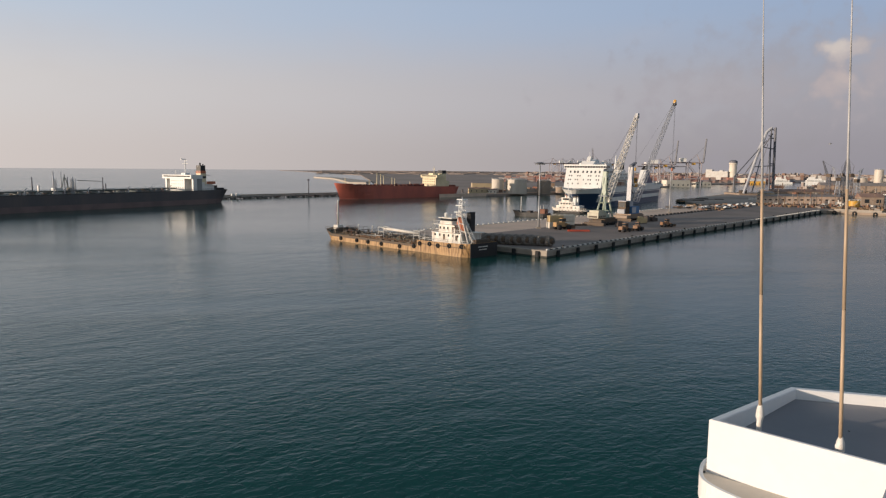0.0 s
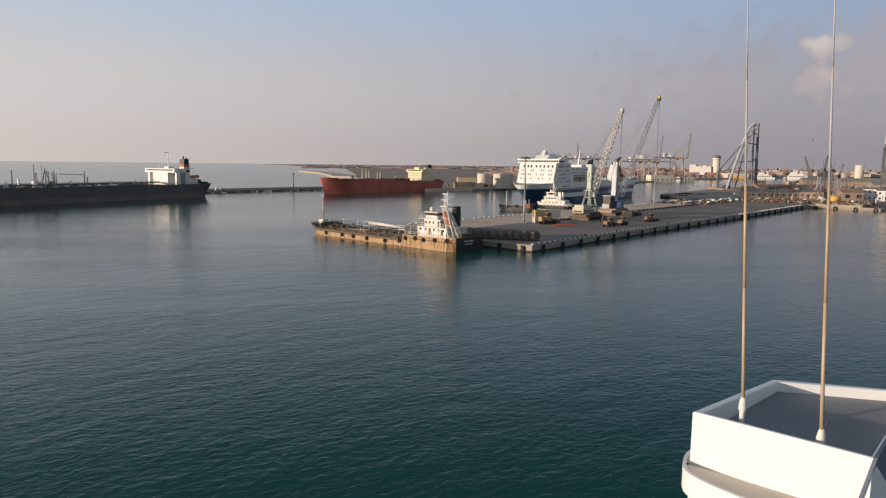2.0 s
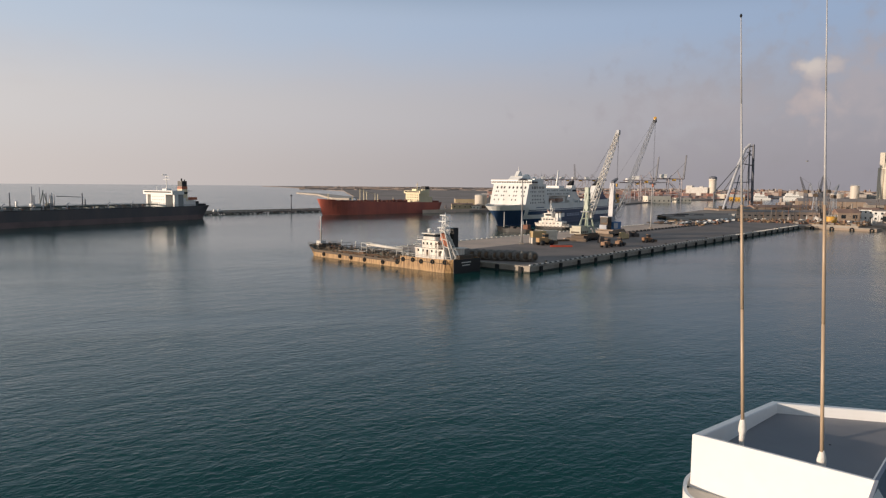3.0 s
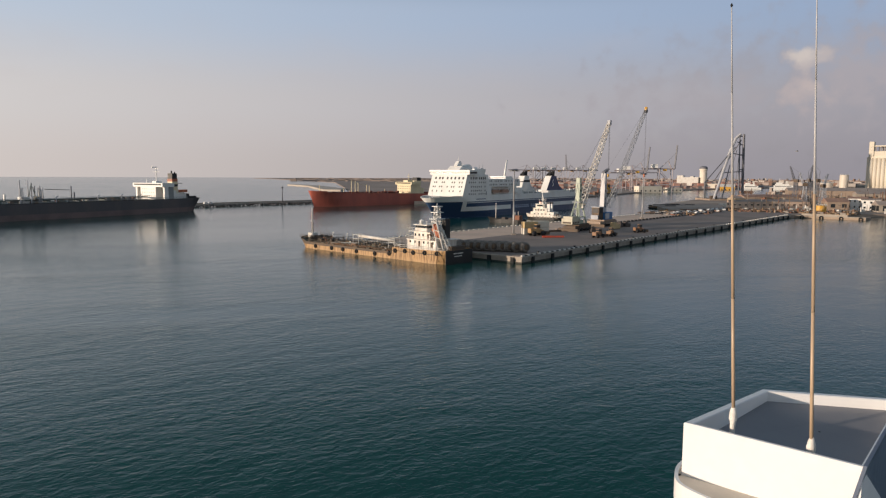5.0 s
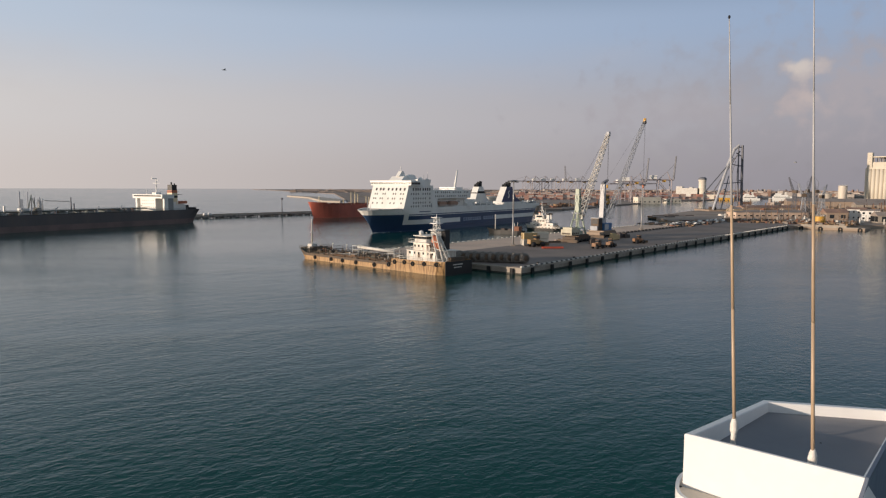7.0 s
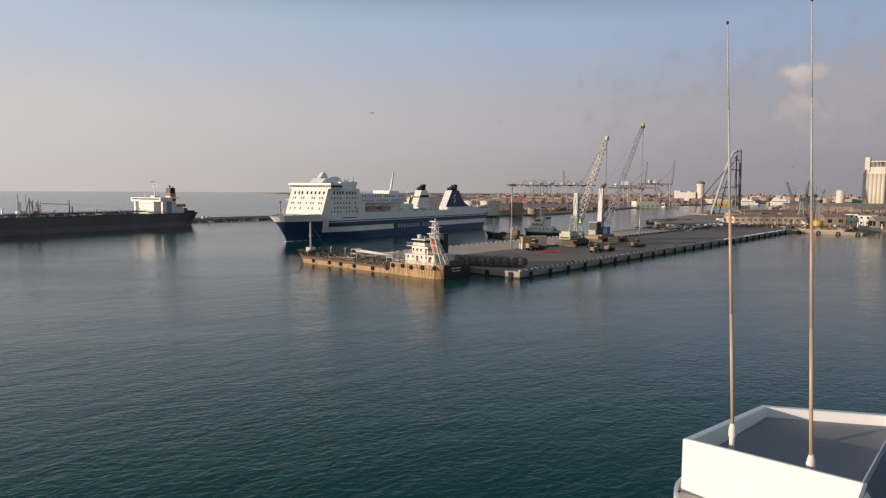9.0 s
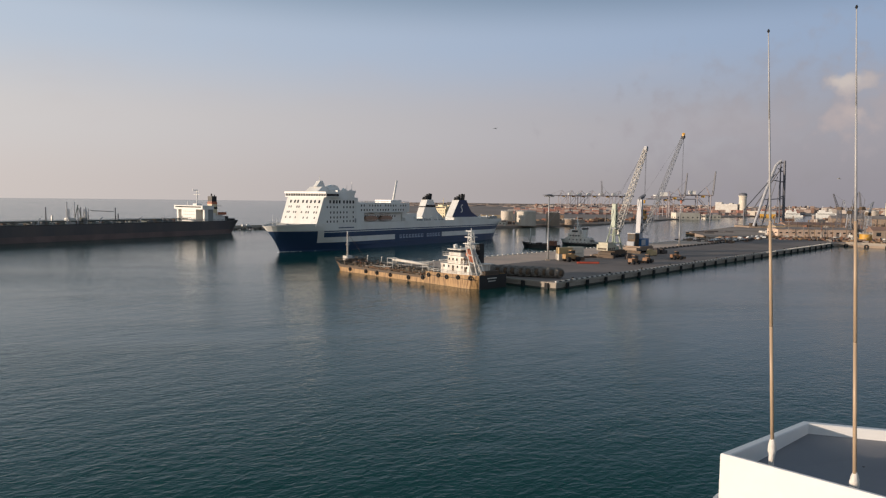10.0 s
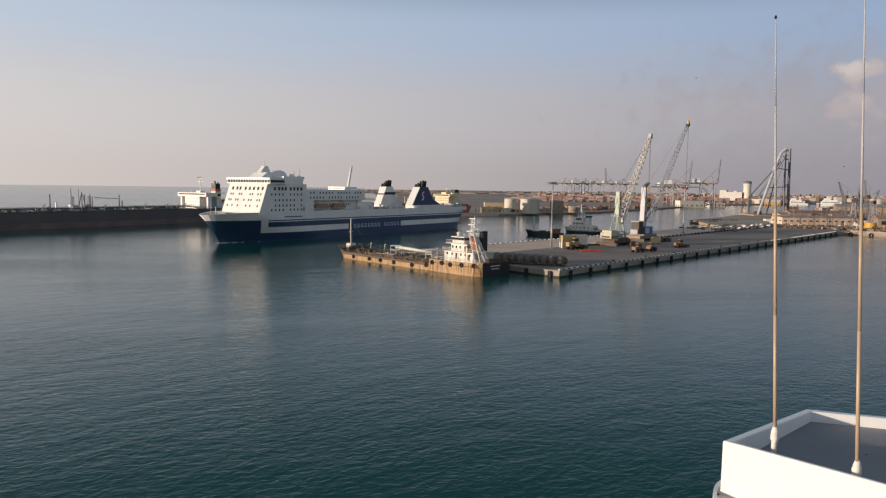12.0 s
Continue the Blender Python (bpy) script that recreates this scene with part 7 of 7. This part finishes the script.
def quay_crane(m, up, label, steel=M_FARCRANE, scale=1.0):
    t = thing("container_crane", m, label, "crane", "container cranes on the far terminal")
    for x in (0, 20):
        for y in (-8, 8):
            rods("leg", t, steel, ((x, y, 0), (x, y, 36), 0.75, 0.65), n=4)
    bm = bmesh.new()
    for x in (0, 20):
        rod(bm, (x, -8, 12), (x, 8, 12), 0.8, n=4)
        rod(bm, (x, -8, 36), (x, 8, 36), 0.8, n=4)
    for y in (-8, 8):
        rod(bm, (0, y, 12), (20, y, 12), 0.7, n=4)
        rod(bm, (0, y, 12), (20, y, 35), 0.5, n=4)
        rod(bm, (0, y * 0.5, 36), (6, 0, 50), 0.5, n=4)
        rod(bm, (20, y * 0.5, 36), (6, 0, 50), 0.25, n=4)
    part("portal_brace", bm, steel, t)
    bm = bmesh.new()
    for y in (-2.5, 2.5):
        rod(bm, (-4, y, 37), (46, y, 37), 1.1, n=4)
    for x in range(-4, 47, 5):
        rod(bm, (x, -2.5, 37), (x, 2.5, 37), 0.4, n=4)
    part("girder", bm, steel, t)
    bm = bmesh.new()
    end = Vector((-7, 0, 74)) if up else Vector((-42, 0, 37.5))
    for y in (-2.5, 2.5):
        rod(bm, (-4, y, 37), (end.x, y, end.z), 1.0, 0.7, n=4)
    for k in range(8):
        p = Vector((-4, 0, 37)).lerp(end, k / 7)
        rod(bm, p + Vector((0, -2.5, 0)), p + Vector((0, 2.5, 0)), 0.4, n=4)
    rod(bm, (6, 0, 50), end.lerp(Vector((-4, 0, 37)), 0.3), 0.2, n=4)
    part("boom", bm, M_FAROFFSTEEL if up else steel, t)
    boxed("machine_house", t, M_WHITE, (22, 32, -4, 4, 38.4, 44))
    boxed("trolley", t, M_YELLOW, (8, 13, -3, 3, 33.5, 36.5))


for i, (x, y, up) in enumerate(((225, 1690, False), (250, 1700, False), (276, 1710, False), (300, 1690, False), (330, 1680, True), (365, 1690, False))):
    quay_crane(pose(x, y, 1.6, 0, 0, 12 + (i % 3) * 4), up, "far container crane with raised boom" if up else "far container crane with lowered boom")
quay_crane(pose(332.740, 1079.900, -1.660) @ pose(0, 0, -1.5, 0, 0, 172), True, "tall container crane with raised boom by the basin")
quay_crane(pose(378.250, 1086.010, 1.590) @ pose(0, 0, -1.5, 0, 0, 172), True, "tall container crane with raised boom by the basin")
quay_crane(pose(347.370, 1179.930, -4.500) @ pose(0, 0, -1.5, 0, 0, 190), False, "container crane with lowered boom by the basin")
building("terminal_shed", pose(311.270, 1034.170, -3.990) @ pose(0, 0, -1, 0, 0, 10), 38, 16, 15, M_PLASTER, M_KERB, "pale cargo shed on the terminal shore", 1, 1, 5, (2, 2), flat=True)
building("terminal_shed", pose(372.850, 1087.880, -0.330) @ pose(0, 0, -1, 0, 0, 10), 26, 12, 8, M_PLASTER, M_KERB, "low white shed on the terminal shore", 1, 1, 4, (2, 2), flat=True)
yard_crane(263.770, 964.590, -0.860, 40, 8, 60, "grey lattice crane on the terminal shore", M_CRANEGREY)


def far_ship(m, l, label):
    t = thing("white_ship", m, label, "ship", "white ships at the far berths")
    boxed("hull", t, M_WHITE, (0, l, -8, 8, -0.5, 7))
    boxed("boot_band", t, M_BOOTREFLECT, (-0.1, l + 0.1, -8.1, 8.1, -0.5, 1.2))
    boxed("upper_works", t, M_WHITE, (l * 0.15, l * 0.85, -7, 7, 7, 10.5), (l * 0.2, l * 0.7, -6, 6, 10.5, 13.5), (l * 0.24, l * 0.45, -5, 5, 13.5, 16.5))
    boxed("window_band", t, M_GLASS, (l * 0.16, l * 0.79, -7.06, -7.0, 8.5, 9.6))
    boxed("funnel", t, M_CRANEWHITE, (l * 0.60, l * 0.68, -2.5, 2.5, 13.5, 19))
    rods("mast", t, M_WHITE, ((l * 0.36, 0, 16.5), (l * 0.36, 0, 24), 0.4, 0.25))


far_ship(Matrix.Translation((616.950, 1367.250, 8.760)) @ pose(0, 0, -12, 0, 0, -14), 36, "small white ferry at a far berth")
far_ship(Matrix.Translation((655.840, 1326.750, 8.080)) @ pose(0, 0, -10, 0, 0, -18), 46, "white passenger ship at a far berth")


def barge(m, l, w, h, label, group="barges in the basin"):
    t = thing("barge", m, label, "barge", group)
    bm = bmesh.new()
    prism(bm, [(0, h), (2.0, -0.5), (l - 2.0, -0.5), (l, h)], 0, w)
    part("hull", bm, M_HULLBLACK, t)
    boxed("deck_load", t, M_CLUTTER, (4, l * 0.5, 1, w - 1, h, h + 0.9), (l * 0.55, l - 4, 1.5, w - 1.5, h, h + 1.3))
    boxed("deck_rim", t, M_RUST, (1, l - 1, 0, 0.3, h, h + 0.35), (1, l - 1, w - 0.3, w, h, h + 0.35))


barge(Matrix.Translation((171.990, 538.270, -0.000)) @ pose(0, 0, 0, 0, 0, 8), 26, 6, 1.3, "dark low barge in the inner basin")
barge(Matrix.Translation((198.410, 564.130, 0.000)) @ pose(0, 0, 0, 0, 0, 6), 24, 6, 1.2, "rusty low barge in the inner basin")
barge(Matrix.Translation((181.110, 564.490, 0.000)) @ pose(0, 0, 0, 0, 0, 10), 30, 7, 1.4, "dark low barge at the quay's rear edge")


# ---------------------------------------------------------------- gulls
def gull(name_label, size=1.0):
    g = thing("gull", pose(0, -60, 60), name_label, "gull", "gulls over the harbour")
    bm = bmesh.new()
    turned(bm, [(0.01, -0.30), (0.06, -0.22), (0.085, -0.05), (0.08, 0.08), (0.05, 0.18), (0.055, 0.23), (0.03, 0.28), (0.01, 0.34)], 10)
    bmesh.ops.rotate(bm, verts=bm.verts, matrix=Matrix.Rotation(radians(-90), 3, "X"))
    part("body", bm, M_FEATHER, g, "white gull body", True)
    bm = bmesh.new()
    prism(bm, [(-0.07, 0.0), (0.07, 0.0), (0.05, 0.02), (-0.05, 0.02)], -0.46, -0.26)
    part("tail", bm, M_FEATHER, g)
    for sx in (-1, 1):
        bm = bmesh.new()
        sect = [(0.05, 0.10, -0.12, 0.03), (0.30, 0.14, -0.08, 0.13), (0.45, 0.10, -0.06, 0.14)]
        rows = [[bm.verts.new((sx * x, y, z + dz)) for y, dz in ((a, 0.0), ((a + b) / 2, 0.018), (b, 0.0), ((a + b) / 2, -0.010))] for x, a, b, z in sect]
        for r0, r1 in zip(rows, rows[1:]):
            for i in range(4):
                bm.faces.new((r0[i], r0[(i + 1) % 4], r1[(i + 1) % 4], r1[i]))
        w = part("wing", bm, M_FEATHER, g)
        bm = bmesh.new()
        sect = [(0.45, 0.10, -0.06, 0.14), (0.62, 0.03, -0.09, 0.10), (0.74, -0.06, -0.13, 0.05)]
        rows = [[bm.verts.new((sx * x, y, z + dz)) for y, dz in ((a, 0.0), ((a + b) / 2, 0.014), (b, 0.0), ((a + b) / 2, -0.008))] for x, a, b, z in sect]
        for r0, r1 in zip(rows, rows[1:]):
            for i in range(4):
                bm.faces.new((r0[i], r0[(i + 1) % 4], r1[(i + 1) % 4], r1[i]))
        bm.faces.new(rows[-1])
        part("wing_tip", bm, M_WINGTIP, w, "dark wing tip")
    return g


GULL_A, GULL_B = gull("white gull with dark wing tips gliding past"), gull("white gull with dark wing tips banking")
GULL_C, GULL_D = gull("small far gull over the moored tanker"), gull("small far gull hovering over the port")


# ---------------------------------------------------------------- what moves
def motions():
    rows = [
        (0, 76.44, 448.65, 60.30),
        (0.5, 70.80, 444.78, 59.20),
        (1, 64.56, 440.97, 58.20),
        (1.5, 58.25, 437.07, 57.24),
        (2, 51.89, 432.97, 56.34),
        (2.5, 44.50, 428.72, 55.62),
        (3, 35.10, 424.38, 55.26),
        (5, 0.33, 405.09, 54.05),
        (5.5, -7.96, 399.44, 54.02),
        (6, -16.06, 392.89, 54.41),
        (6.5, -24.44, 385.21, 54.82),
        (7, -33.20, 376.44, 55.07),
        (9, -71.34, 338.02, 55.20),
        (9.5, -81.12, 328.81, 55.40),
        (10, -88.91, 320.67, 55.88),
        (10.5, -94.15, 313.57, 56.30),
        (11, -99.53, 306.76, 56.80),
        (11.5, -104.87, 300.24, 57.32),
        (12, -109.85, 293.97, 57.87),
    ]
    walk(FERRY, [(t, pose(x, y, 0, 0, 0, a)) for t, x, y, a in rows])
    # gulls: seconds, place, bank, heading
    walk(GULL_A, [(t, pose(x, y, z, 0, bank, turn)) for t, x, y, z, bank, turn in (
        (0.0, 70.0, 40.0, 42.0, 0, 95), (1.0, 12.4, 60.0, 33.6, 0, 95), (1.1, 5.2, 17.0, 26.6, -14, 95), (1.2, -1.390, 16.940, 28.260, 4, 95), (1.4, 0.75, 15.0, 27.7, 10, 150), (1.5, 7.0, -4.0, 34.0, 8, 150), (3.5, -90.0, -30.0, 44.0, 0, 60),
        (5.0, -80.0, -20.0, 58.0, 0, -20), (6.0, -21.500, 42.920, 33.130, -4, -20), (6.2, -7.880, 35.130, 28.750, -14, 10), (6.5, 2.240, 23.890, 28.000, -28, 30), (6.9, -22.0, 40.0, 44.0, -10, 70), (9.0, -90.0, 60.0, 60.0, 0, 100), (12.0, -180.0, 0.0, 60.0, 0, 120))])
    walk(GULL_B, [(t, pose(x, y, z, 0, bank, turn)) for t, x, y, z, bank, turn in (
        (0.0, -160.0, -60.0, 70.0, 0, -40), (5.0, -70.0, 10.0, 56.0, 0, -40), (5.6, -13.680, 41.820, 34.660, 6, -40), (5.8, -6.200, 47.600, 32.450, 14, -20), (6.1, 4.4, 150.0, 42.8, 10, 0), (6.3, 8.0, 110.0, 44.0, 20, 10), (6.5, 8.780, 43.110, 32.760, 50, 20), (7.1, -20.0, 30.0, 62.0, 20, 60), (12.0, -160.0, -40.0, 90.0, 0, 90))])
    walk(GULL_C, [(t, pose(x, y, z, 0, 0, turn)) for t, x, y, z, turn in (
        (0.0, -110.0, 60.0, 74.0, -60), (5.5, -44.810, 78.050, 43.650, -60), (6.0, -42.460, 90.540, 44.320, -60), (6.4, -39.510, 100.520, 44.420, -60), (7.0, -33.690, 113.090, 44.500, -58), (9.5, -4.100, 149.940, 41.290, -50), (12.0, 60.0, 190.0, 56.0, -50))])
    walk(GULL_D, [(t, pose(x, y, z, 0, 0, 80)) for t, x, y, z in (
        (0.0, 70.290, 132.510, 31.110), (6.0, 70.310, 132.500, 30.850), (12.0, 69.970, 132.680, 30.800))])


motions()
